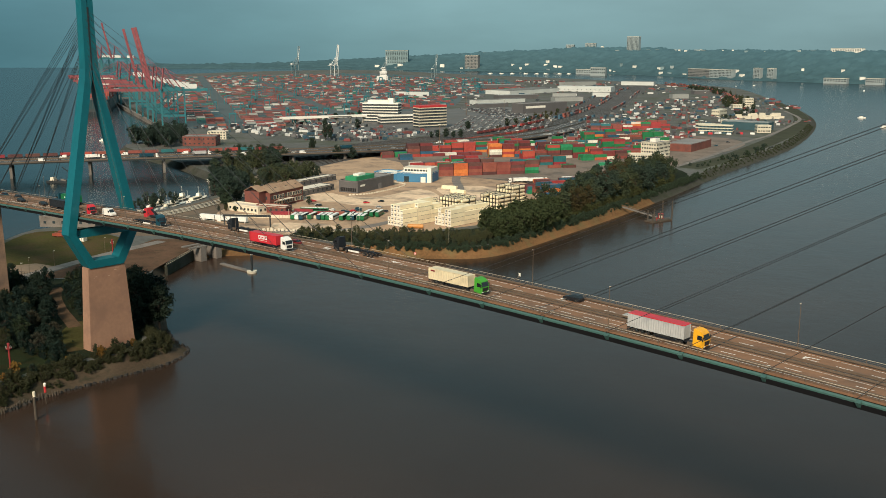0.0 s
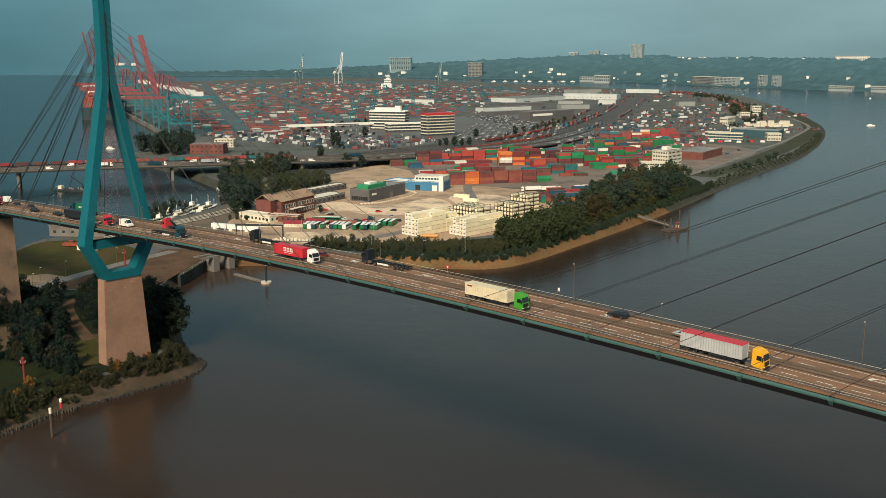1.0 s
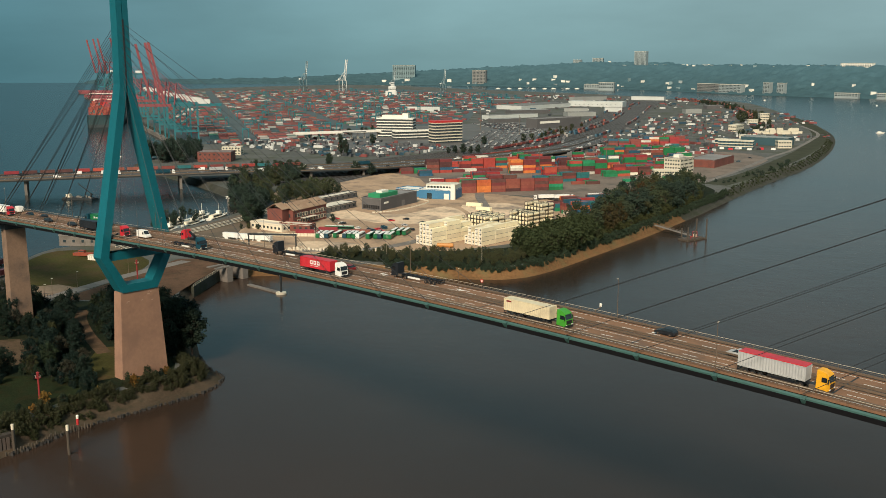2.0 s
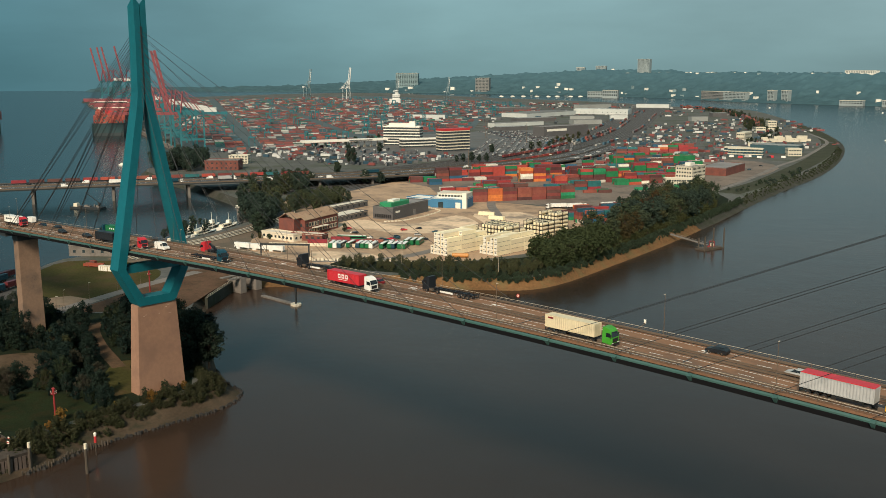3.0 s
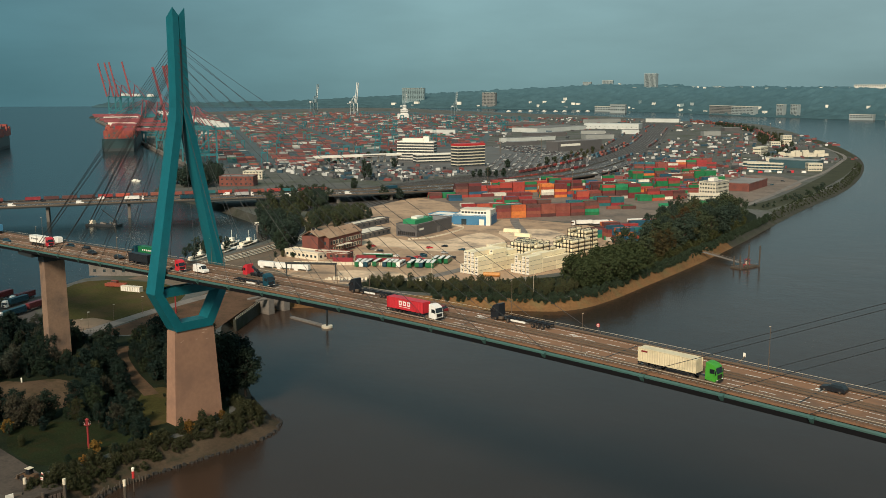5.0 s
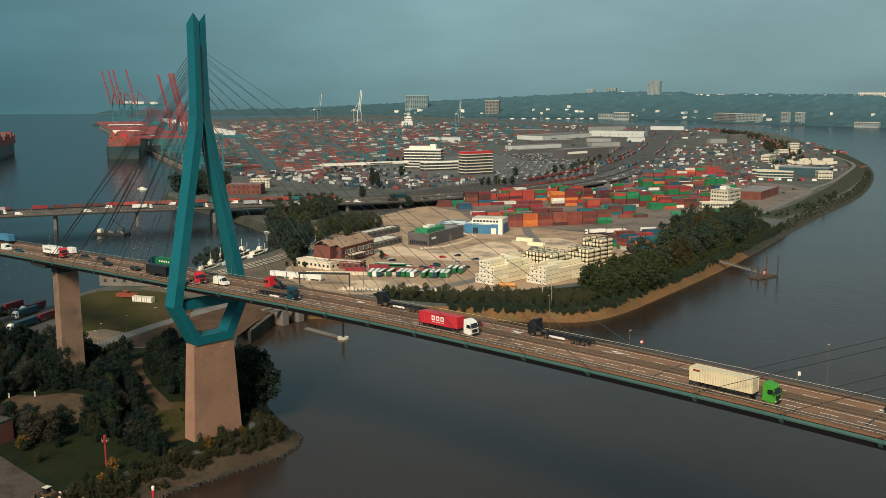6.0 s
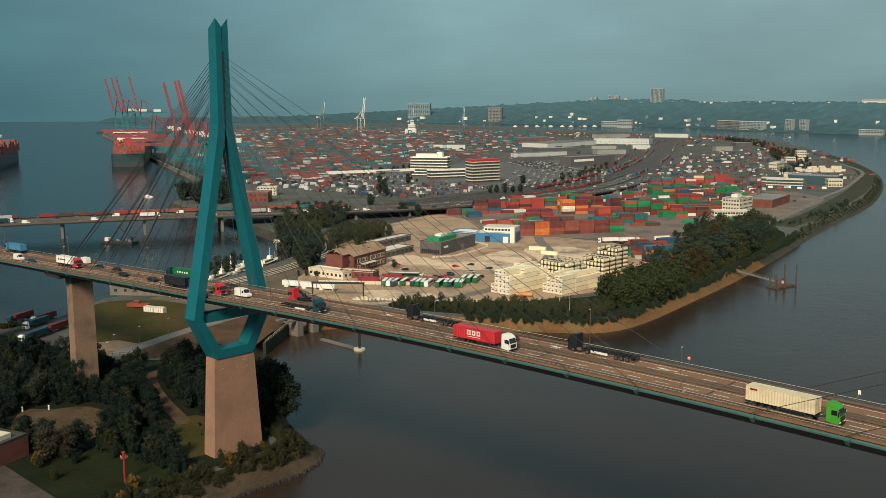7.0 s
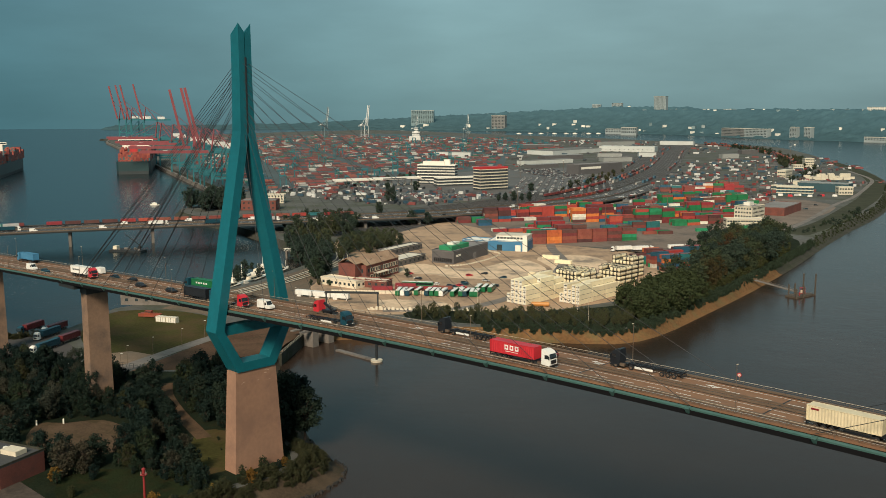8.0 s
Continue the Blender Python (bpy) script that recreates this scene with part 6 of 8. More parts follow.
side_profile(bar, [(-.9, 0), (.9, 0), (.9, .9), (-.9, .9)], .5, taper=[1, 1, .5, .5])
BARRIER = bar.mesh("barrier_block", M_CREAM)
t = thing("barrier_row", 0, 0, 0, 0, "curved row of pale concrete barrier blocks", "barrier")
line = smooth([(-520, 458, 0), (-515, 470, 0), (-517, 490, 0), (-523, 512, 0), (-530, 524, 0), (-545, 528, 0)], 6, closed=False)
total = sum((b - a).length for a, b in zip(line, line[1:]))
s = 0.0
while s < total:
    a, b = next(((p, q) for k, (p, q) in enumerate(zip(line, line[1:])) if sum((line[j + 1] - line[j]).length for j in range(k + 1)) >= s), (line[-2], line[-1]))
    k = line.index(a)
    f = s - sum((line[j + 1] - line[j]).length for j in range(k))
    p = a + (b - a).normalized() * f
    part("barrier_block", BARRIER, None, t).matrix_basis = pose(p.x, p.y, GROUND + .09, 0, 0, math.degrees(math.atan2((b - a).y, (b - a).x)))
    s += 2.6
rnd = random.Random(12)
t = thing("rubble_wall", 0, 0, 0, 0, "low wall of pale concrete blocks and rubble", "wall")
for k in range(44):
    u = k / 43
    x, y = -455 + 52 * u, 331 + 42 * u
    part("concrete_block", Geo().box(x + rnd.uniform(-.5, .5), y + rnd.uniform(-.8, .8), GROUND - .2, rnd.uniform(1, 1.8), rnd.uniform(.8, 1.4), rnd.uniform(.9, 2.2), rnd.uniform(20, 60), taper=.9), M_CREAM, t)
# sign gantry over the yard road, white box trailers beside it
t = thing("sign_gantry", -468, 331, GROUND, 38, "dark steel gantry across the yard road", "gantry")
part("post", Geo().box(-14, 0, 0, .7, .7, 7), M_DARKSTEEL, t)
part("post", Geo().box(14, 0, 0, .7, .7, 7), M_DARKSTEEL, t)
part("beam", Geo().box(0, 0, 7, 29, .9, 1.1), M_DARKSTEEL, t)
for x, y, rz in ((-508, 330, 20), (-497, 334, 20), (-486, 338, 20)):
    solid("box_trailer", Geo().box(0, 0, 1.1, 11, 2.5, 2.7).box(-3, 0, 0, 2.6, 2.2, 1.1).box(4.2, 0, 0, .3, 1.6, 1.1), P_WHITE, "white box trailer parked beside the road", "trailer", "white box trailers", m=pose(x, y, GROUND + .06, 0, 0, rz))
# white lorries in front of the container row
for x, y in ((-473, 594), (-462, 606), (-447, 630)):
    v = semi_truck("white lorry waiting beside the container row", P_WHITE, P_WHITE)
    tagged(v, group="lorries by the stacks")
    v.matrix_basis = pose(x, y, GROUND + .07, 0, 0, 58 + (180 if x < -470 else 0))

# ---------------------------------------------------------------- second bridge, quays, ships, cranes
LINE2 = [(-1010, -60), (-930, 140), (-885, 260), (-830, 380), (-770, 490), (-722, 590), (-700, 680), (-694, 800), (-712, 940), (-780, 1120)]


def z2(i, n):
    return 13.5 - 7.1 * max(0.0, (i / n - .45) / .55)


b2 = thing("road_viaduct", 0, 0, 0, 0, "long low concrete motorway viaduct over the harbour basin", "bridge")
M_VIADUCT = material("weathered_viaduct_concrete", (0.055, 0.062, 0.063), .85, vary=.25, size=5, stain=(.05, .055, .055), stain_amount=.7, stain_size=12)
M_VIADUCT_ROAD = material("viaduct_asphalt", (0.060, 0.060, 0.060), .85, vary=.25, size=6, stain=(.08, .066, .056), stain_amount=.6, stain_size=20)
line = smooth([(x, y, 0) for x, y in LINE2], 8, closed=False)
path2 = [Vector((p.x, p.y, z2(i, len(line) - 1))) for i, p in enumerate(line)]


def side2(d):
    out = []
    for i, p in enumerate(path2):
        t = path2[min(i + 1, len(path2) - 1)] - path2[max(i - 1, 0)]
        t.z = 0
        t.normalize()
        out.append(p + Vector((-t.y, t.x, 0)) * d)
    return out


for c in (-11.5, 11.5):
    part("deck", Geo().section([(-10.5, -1.3), (10.5, -1.3), (11, -.3), (11, 0), (-11, 0), (-11, -.3)], side2(c)), M_VIADUCT, b2, "grey concrete bridge deck")
    part("road_surface", Geo().section([(-9.5, .02), (9.5, .02)], side2(c), closed=False), M_VIADUCT_ROAD, b2)
    for e in (-6.2, -2.4, 2.4, 6.2):
        part("lane_line", Geo().section([(e - .08, .035), (e + .08, .035)], side2(c), closed=False), M_LINE, b2)
    for e in (-10.6, 10.6):
        part("guard_rail", Geo().section([(-.12, 0), (.12, 0), (.12, .95), (-.12, .95)], side2(c + e)), M_RAIL, b2)
for i in range(2, 44, 4):
    p = path2[i]
    t = path2[i + 1] - path2[i - 1]
    for c in (-17, -6, 6, 17):
        q = side2(c)[i]
        part("pier", Geo().box(q.x, q.y, -3, 2.2, 3.4, q.z + 1.8, math.degrees(math.atan2(t.y, t.x))), M_CONC_GREY, b2)
# goods train of red container wagons on the far side of the viaduct, lorries and cars on it
TRAIN = side2(19.0)


def placed(pts, s):
    """A place and heading s metres along a line of points."""
    for a, b in zip(pts, pts[1:]):
        L = (b - a).length
        if s <= L:
            p = a + (b - a) * (s / L)
            return p, math.degrees(math.atan2((b - a).y, (b - a).x))
        s -= L
    return pts[-1], 0.0


rnd = random.Random(31)
wagon = Geo().box(0, 0, .55, 13.4, 2.6, .35)
for x in (-5, -3.4, 3.4, 5):
    wagon.rod((x, -.9, .45), (x, .9, .45), .45, 8)
WAGON = wagon.mesh("goods_wagon", M_DARKSTEEL)


def wagons(pts, s0, s1, label, group, colours, dz=.03, chance=.9):
    s = s0
    while s < s1:
        p, a = placed(pts, s)
        w = solid("goods_wagon", WAGON, None, label, "wagon", group, m=pose(p.x, p.y, p.z + dz, 0, 0, a))
        if rnd.random() < chance:
            ob = part("container", BOX_MESH[rnd.choice(colours)], None, w)
            ob.matrix_basis = pose(0, 0, .9)
        s += 14.6


wagons(TRAIN, 330, 690, "flat goods wagon carrying a red container", "goods train on the viaduct", ("red", "brown-red", "brown-red", "red", "dark brown", "teal"))
for d, way, places in ((-16, 1, (420, 470, 560, 640, 700, 760, 830)), (-8, 1, (395, 515, 610, 690, 800)), (7, -1, (350, 440, 480, 590, 680, 740, 860)), (13, -1, (405, 540, 655, 790))):
    for k, s in enumerate(places):
        p, a = placed(side2(d), s + rnd.uniform(-8, 8))
        if rnd.random() < .4:
            v = semi_truck("lorry with a pale box on the viaduct", P_WHITE, rnd.choice((P_WHITE, P_WHITE, P_SILVER, P_TEAL)))
        elif rnd.random() < .5:
            v = van("white van on the viaduct", P_WHITE)
        else:
            v = car("car on the viaduct", rnd.choice((P_WHITE, P_SILVER, P_BLACK, P_RED)))
        tagged(v, group="traffic on the viaduct")
        v.matrix_basis = pose(p.x, p.y, p.z + .05, 0, 0, a if way > 0 else a + 180)

# steel arch railway bridge beside the viaduct, over the basin
far_side = side2(31.0)
arch = thing("arch_bridge", 0, 0, 0, 0, "dark steel arch railway bridge beside the viaduct", "bridge")
arch_pts = [placed(far_side, 330 - 95 + 95 * k / 24)[0] for k in range(25)]
part("deck", Geo().section([(-4, -1.2), (4, -1.2), (4, 0), (-4, 0)], arch_pts), M_DARKSTEEL, arch)
for e in (-4, 4):
    ribs = [p + Vector((0, 0, 13 * 4 * (k / 24) * (1 - k / 24))) for k, p in enumerate(arch_pts)]
    part("arch_rib", Geo().section([(e - .4, -.5), (e + .4, -.5), (e + .4, .5), (e - .4, .5)], ribs), M_DARKSTEEL, arch)
    for k in range(2, 24, 2):
        part("hanger", Geo().bar(arch_pts[k] + Vector((0, 0, 0)), ribs[k] + Vector((0, 0, .2)), .25, .25), M_DARKSTEEL, arch)
for k in (0, 24):
    part("pier", Geo().box(arch_pts[k].x, arch_pts[k].y, -4, 5, 9, arch_pts[k].z + 2.8, 65), M_CONC_GREY, arch)

# trains standing in the rail yard
for k, d in enumerate((-38.5, -27.5, -16.5, 0, 11, 27.5, 38.5)):
    pts = offset_line(RAIL_LINE, float(d), GROUND + .38)
    if k in (1, 4):
        wagons(pts, 250 + 40 * k, 250 + 40 * k + 220, "flat goods wagon with a container in the rail yard", "goods trains in the rail yard", ("brown-red", "dark brown", "red", "brown-red"))
    if k in (1, 2, 5):
        continue
    g = Geo()
    s = rnd.uniform(500, 700)
    while s < 1750:
        p, a = placed(pts, s)
        if rnd.random() < .75:
            g.box(p.x, p.y, p.z + .1, 13.2, 2.7, rnd.choice((1.0, 3.2, 3.4, 3.4)), a)
        s += 14.6
        if rnd.random() < .04:
            s += 150
    solid("standing_goods_train", g, palette("wagon_paints_%d" % k, [(.18, .05, .04), (.25, .06, .04), (.1, .1, .1), (.3, .28, .25), (.12, .05, .04), (.04, .1, .14)]),
          "long goods train standing in the rail yard", "train", kind="stuff")

# quay wall of the container terminal
QUAY = [(-1080, 652), (-1607, 874), (-2252, 1152), (-2900, 1422), (-3135, 1552)]
tagged(new("quay_wall", Geo().section([(-2, -9), (2, -9), (2, .4), (-2, .4)], [Vector((x, y, GROUND)) for x, y in QUAY]).mesh("quay_wall", M_CONC_GREY)),
       "concrete quay wall of the container terminal", "quay", kind="structure")
M_CRANE_RED = material("crane_red_paint", (0.23, 0.055, 0.062), 0.6, vary=0.2, size=6)
M_CRANE_TEAL = material("crane_teal_paint", (0.02, 0.14, 0.165), 0.6, vary=0.2, size=6)
M_CRANE_WHITE = material("crane_white_paint", (0.62, 0.62, 0.58), 0.6, vary=0.15, size=6)


def gantry_crane(x, y, rz, raised, boom_mat, leg_mat, k=1.0, label="red and teal quay gantry crane with its boom raised"):
    """Ship-to-shore crane: portal legs, girder, A-frame and a boom over the water, which lies on local -y."""
    c = thing("gantry_crane", x, y, GROUND, rz, label, "crane", "quay cranes")
    c.scale = (k, k, k)
    for sx in (-9, 9):
        for sy in (-15, 15):
            part("leg", Geo().bar((sx, sy, 0), (sx * .9, sy, 48), 2.0, 2.0), leg_mat, c)
        part("sill_beam", Geo().bar((sx, -15, 15), (sx, 15, 15), 1.6, 2.0).bar((sx, -15, 15), (sx * .9, 15, 46), 1.0, 1.0), leg_mat, c)
        part("machinery_beam", Geo().bar((sx * .4, -17, 49), (sx * .4, 46, 49), 2.0, 3.4), leg_mat, c)
        part("a_frame", Geo().bar((sx * .8, -14, 50), (sx * .3, -10, 78), 1.3, 1.3).bar((sx * .8, 12, 50), (sx * .3, -8, 78), 1.0, 1.0), boom_mat, c)
    for sy in (-15, 15):
        part("portal_beam", Geo().bar((-9, sy, 48), (9, sy, 48), 1.8, 2.0), leg_mat, c)
    part("top_beam", Geo().bar((-3, -9, 78), (3, -9, 78), 1.2, 1.2), leg_mat, c)
    part("machine_house", Geo().box(0, 24, 50.4, 9, 16, 6), M_CRANE_WHITE, c)
    tip = (-18 - 84 * math.cos(radians(78)), 49 + 84 * math.sin(radians(78))) if raised else (-102, 50)
    g = Geo()
    for sx in (-3.4, 3.4):
        g.bar((sx, -18, 49), (sx, tip[0], tip[1]), 2.6, 3.4)
    for i in range(1, 12):
        f = i / 12
        g.bar((-3.4, -18 + (tip[0] + 18) * f, 49 + (tip[1] - 49) * f), (3.4, -18 + (tip[0] + 18) * f, 49 + (tip[1] - 49) * f), .7, .7)
    boom = part("boom", g, boom_mat, c)
    g = Geo()
    for sx in (-2.2, 2.2):
        g.rod((sx, -9, 78), (sx, -18 + (tip[0] + 18) * .55, 49 + (tip[1] - 49) * .55), .3, 5).rod((sx, -9, 78), (sx, 38, 50), .3, 5)
    part("stay", g, boom_mat, c)
    for f in (.3, .42, .54, .66, .78) if raised else (.6,):
        part("warning_band", Geo().bar((-3.42, -18 + (tip[0] + 18) * f, 49.05 + (tip[1] - 49) * f), (-3.42, -18 + (tip[0] + 18) * (f + .07), 49.05 + (tip[1] - 49) * (f + .07)), 2.8, 3.5), M_CRANE_WHITE, boom)
    return c


quay_turn = math.degrees(math.atan2(1900 - 874, -3280 + 1607)) + 180  # local x along the quay, -y to the water
for x, y, up in ((-1150, 698, False), (-1205, 721, True), (-1236, 734, True), (-1290, 757, False), (-1345, 780, True), (-1420, 812, False), (-1500, 845, False), (-1660, 915, False), (-1740, 952, False), (-2875, 1560, True), (-2982, 1572, True), (-3042, 1587, True), (-3158, 1623, True)):
    gantry_crane(x, y, quay_turn, up, M_CRANE_RED, M_CRANE_TEAL, 1.35 if x < -2000 else 1.0,
                 "red and teal quay gantry crane with its boom raised" if up else "red and teal quay gantry crane with its boom lowered")
# three of the far cranes get a grey-teal that paints haze over them
M_CRANE_FAINT = material("hazed_grey_crane_paint", (0.19, 0.25, 0.26), .7, vary=.15, size=6)
for x, y, k, paint_mat in ((-2560, 2180, .84, M_CRANE_WHITE), (-2800, 2200, .8, M_CRANE_FAINT), (-2420, 2280, .6, M_CRANE_FAINT), (-2250, 2350, .6, M_CRANE_FAINT)):
    gantry_crane(x, y, 200, True, paint_mat, paint_mat, k, "white quay gantry crane far across the harbour")


def container_ship(x, y, rz, length, beam, seed, label):
    """Stern at the local origin, bow on +x."""
    s = thing("container_ship", x, y, 0, rz, label, "ship", "container ships")
    b = beam / 2
    hull = [(-2, .86), (10, 1.0), (length * .78, 1.0), (length * .92, .62), (length, .04)]
    g = Geo()
    for z0, z1, m in ((-3, 5, 1), (5, 21, 0)):
        rows = [(u, b * f * (1.0 if z0 > 0 else .97), b * f) for u, f in hull]
        v = []
        for u, f0, f1 in rows:
            v += [(u, -f0, z0), (u, f0, z0), (u, f1, z1), (u, -f1, z1)]
        f = []
        for i in range(len(rows) - 1):
            k = 4 * i
            f += [(k, k + 4, k + 7, k + 3), (k + 1, k + 2, k + 6, k + 5), (k + 3, k + 7, k + 6, k + 2)]
        f += [(0, 3, 2, 1)]
        g.add(v, f, m)
    part("hull", g, [material("ship_hull_paint_%d" % seed, (0.02, 0.05, 0.055), .5, vary=.2, size=8), material("ship_boot_paint_%d" % seed, (0.035, 0.045, 0.048), .6, vary=.2, size=8)], s, "dark blue-green hull")
    r = random.Random(seed)
    bays = {}
    u = 6.0
    while u < length * .86:
        if not (length * .26 < u < length * .26 + 16):
            h = r.randint(5, 8)
            for i in range(int(beam / 2.6) - 1):
                for k in range(h - (r.random() < .25)):
                    bays.setdefault(0, Geo()).box(u + 6.2, -b + 2.6 + 2.55 * i, 21.05 + 2.6 * k, 12.2, 2.44, 2.58)
        u += 13.4
    cols = [(.30, .06, .04), (.36, .08, .05), (.22, .04, .035), (.3, .07, .05), (.05, .12, .13), (.34, .09, .05), (.28, .06, .045), (.25, .05, .04)]
    part("deck_cargo", bays[0], palette("ship_cargo_paints_%d" % seed, cols), s, "stacked red-brown containers on deck")
    t = part("superstructure", Geo().box(length * .26 + 8, 0, 21, 12, beam * .8, 30).box(length * .26 + 8, 0, 51, 9, beam + 2, 4), M_WHITE, s, "white bridge tower")
    part("bridge_window", Geo().box(length * .26 + 3.4, 0, 52.2, .3, beam, 1.6), M_GLASS, t)
    part("funnel", Geo().box(22, 0, 21, 10, 12, 26, taper=.9), M_RED, s)
    return s


container_ship(-1575, 800, math.degrees(math.atan2(1900 - 874, -3280 + 1607)), 330, 56, 1, "large container ship loaded with red-brown boxes at the quay")
container_ship(-1635, 575, math.degrees(math.atan2(1900 - 874, -3280 + 1607)), 300, 50, 2, "large container ship loaded with dark boxes in the basin")

# terminal paving whose blue-grey colour carries the haze of distance
tagged(new("pavement", Geo().prism([(-1120, 690), (-1040, 760), (-1060, 900), (-1130, 1060), (-1190, 1300), (-1400, 1560), (-1540, 1960), (-2000, 2420), (-2850, 2600), (-3100, 1850), (-1650, 920), (-1300, 760)], GROUND - .3, GROUND + .02).mesh("pavement", material("hazed_terminal_asphalt", (.058, .082, .086), .85, vary=.3, size=20, stain=(.065, .075, .075), stain_amount=.7, stain_size=60))),
       "asphalt of the container terminal in a hazed blue-grey", "ground", kind="structure")
# containers of the big terminal, too many to tell apart
# container paints muted towards teal grey, with distance haze in the colours
M_FIELD = palette("hazed_container_paints", [(.17, .06, .055), (.20, .06, .055), (.25, .085, .06), (.13, .055, .05), (.03, .13, .09), (.04, .09, .12), (.28, .29, .27), (.46, .47, .43), (.19, .06, .055), (.09, .055, .055), (.03, .11, .12), (.05, .065, .07), (.15, .055, .05), (.23, .065, .06), (.04, .075, .085), (.11, .05, .048)])
g = Geo()
poly = [(-1120, 740), (-1050, 800), (-1085, 900), (-1160, 1060), (-1220, 1300), (-1420, 1560), (-1560, 1960), (-2050, 2350), (-2750, 2300), (-3000, 1850), (-1650, 960), (-1300, 790)]
rnd = random.Random(77)
heading = math.degrees(math.atan2(1900 - 874, -3280 + 1607)) + 180
c, s = math.cos(radians(heading)), math.sin(radians(heading))
for bx in np.arange(-1300, 1300, 4.4):
    for by in np.arange(-900, 900, 12.9):
        if (by + 900) % 168 < 26:
            continue
        x, y = -1900 + c * bx - s * by, 1500 + s * bx + c * by
        if (bx + 1300) % 120 < 20 or not inside(x, y, poly):
            continue
        v = noise.noise(Vector((x / 60, y / 60, 3.3))) - .1
        n = int(max(0, min(3, 1.45 + 2.6 * v + rnd.uniform(-.8, 1.0))))
        if n:
            for k in range(n):
                if rnd.random() < .93 and (n < 3 or k > 0):
                    g.box(x, y, GROUND + .03 + 2.6 * k, 12.2, 2.44, 2.58, heading + 90)
                elif k == 0:
                    g.box(x, y, GROUND + .03, 12.2, 2.44, 2.58, heading + 90)
solid("terminal_containers", g, M_FIELD, "endless rows of stacked shipping containers in the terminal", "containers", kind="stuff")
# straddle carriers: tall dark frames between the rows
g = Geo()
for _ in range(330):
    x, y = rnd.uniform(-2600, -1060), rnd.uniform(760, 2200)
    if not inside(x, y, poly):
        continue
    m = pose(x, y, GROUND, 0, 0, heading + rnd.choice((0, 90)))
    for sx in (-4, 4):
        for sy in (-2.2, 2.2):
            g.box(sx, sy, 0, .8, .8, 13, at=m)
    g.box(0, 0, 13, 9.5, 5, 1.6, at=m)
solid("straddle_carriers", g, M_CRANE_TEAL, "tall dark teal straddle carriers among the container rows", "carriers", kind="stuff")
# lorries, cabins and clutter seen as pale specks between the yards
g = Geo()
bed = offset_line(RAIL_LINE, 0.0, 0)
for x0, y0, x1, y1, n in ((-1120, 700, -780, 880, 420), (-740, 900, -560, 1080, 230), (-900, 1100, -560, 1400, 420), (-1000, 1400, -700, 1900, 420), (-1700, 1300, -1150, 2300, 320), (-1900, 2200, -1300, 2420, 160)):
    for _ in range(n):
        x, y = rnd.uniform(x0, x1), rnd.uniform(y0, y1)
        if not inside(x, y, SHORE) or min((x - q.x) ** 2 + (y - q.y) ** 2 for q in bed) < 55 ** 2:
            continue
        L = rnd.choice((4.5, 4.5, 4.5, 5, 6, 8, 13))
        g.box(x, y, GROUND + .3, L, 2.2 if L > 5 else 1.8, 1.3 if L < 5 else 3.0, rnd.choice((20, 70, 110, 160)) + rnd.uniform(-6, 6), taper=.95)
solid("yard_vehicles", g, palette("yard_vehicle_paints", [(.5, .5, .47), (.55, .55, .52), (.2, .05, .045), (.05, .055, .06), (.08, .08, .085), (.03, .07, .1), (.12, .12, .12), (.16, .05, .045)]),
      "scattered lorries, vans and cabins in the yards", "vehicles", kind="stuff")

g = Geo()
row = smooth([(-800, 1640, 0), (-905, 1830, 0), (-1010, 1990, 0), (-1200, 2240, 0), (-1380, 2380, 0)], 8, closed=False)
for a, b in zip(row, row[1:]):
    for k in range(5):
        p = a + (b - a) * rnd.random()
        ang = math.degrees(math.atan2((b - a).y, (b - a).x))
        for f in range(rnd.randint(1, 3)):
            g.box(p.x - 14 + 4.2 * (k % 3), p.y, GROUND + .05 + 2.6 * f, 12.2, 2.44, 2.58, ang)
solid("stacked_containers", g, palette("river_road_box_paints", [(.22, .06, .05), (.28, .07, .05), (.16, .05, .045), (.05, .10, .11), (.30, .10, .06)]), "brown-red containers stacked along the far river road", "containers", kind="stuff")
# white moored vessels on the basin beside the lock
def white_vessel(x, y, rz, length, label, beam=6.0):
    s = thing("moored_vessel", x, y, 0, rz, label, "boat", "vessels moored by the lock")
    g = Geo()
    a = length / 2
    side_profile(g, [(-a, -.5), (a - 4, -.5), (a - 1, .9), (a, 2.6), (a - 5, 2.0), (-a * .5, 1.7), (-a, 2.0)], beam, taper=[.8, .5, .3, .12, .8, 1, .8])
    part("hull", g, M_WHITE, s)
    part("rubbing_strake", Geo().box(-2, 0, 1.35, length - 9, beam + .2, .25), M_TIMBER, s)
    part("deckhouse", Geo().box(-length * .12, 0, 1.6, length * .5, beam * .66, 2.1, taper=.94), M_CREAM, s)
    part("window_band", Geo().box(-length * .12, 0, 2.5, length * .47, beam * .66 + .1, .6), M_GLASS, s)
    part("wheelhouse", Geo().box(length * .06, 0, 3.7, 3.4, beam * .5, 2.0, taper=.88), M_WHITE, s)
    part("mast", Geo().rod((length * .05, 0, 5.6), (length * .05, 0, 11), .14, 6), M_WHITE, s)
    part("mast", Geo().rod((length * .36, 0, 1.8), (length * .36, 0, 7), .12, 6), M_WHITE, s)


for x, y, rz, L in ((-582, 331, 113, 26), (-593.5, 358, 113, 27), (-606, 385, 117, 26), (-603, 352, 113, 24), (-615, 377, 115, 22)):
    white_vessel(x, y, rz, L, "cream-white working vessel moored at the quay")
# gangway truss from the quay
t = thing("gangway", -642, 436, 0, 38, "white truss gangway between quay and road", "gangway")
part("deck", Geo().box(0, 0, 5.2, 34, 2, .3), M_CONC_GREY, t)
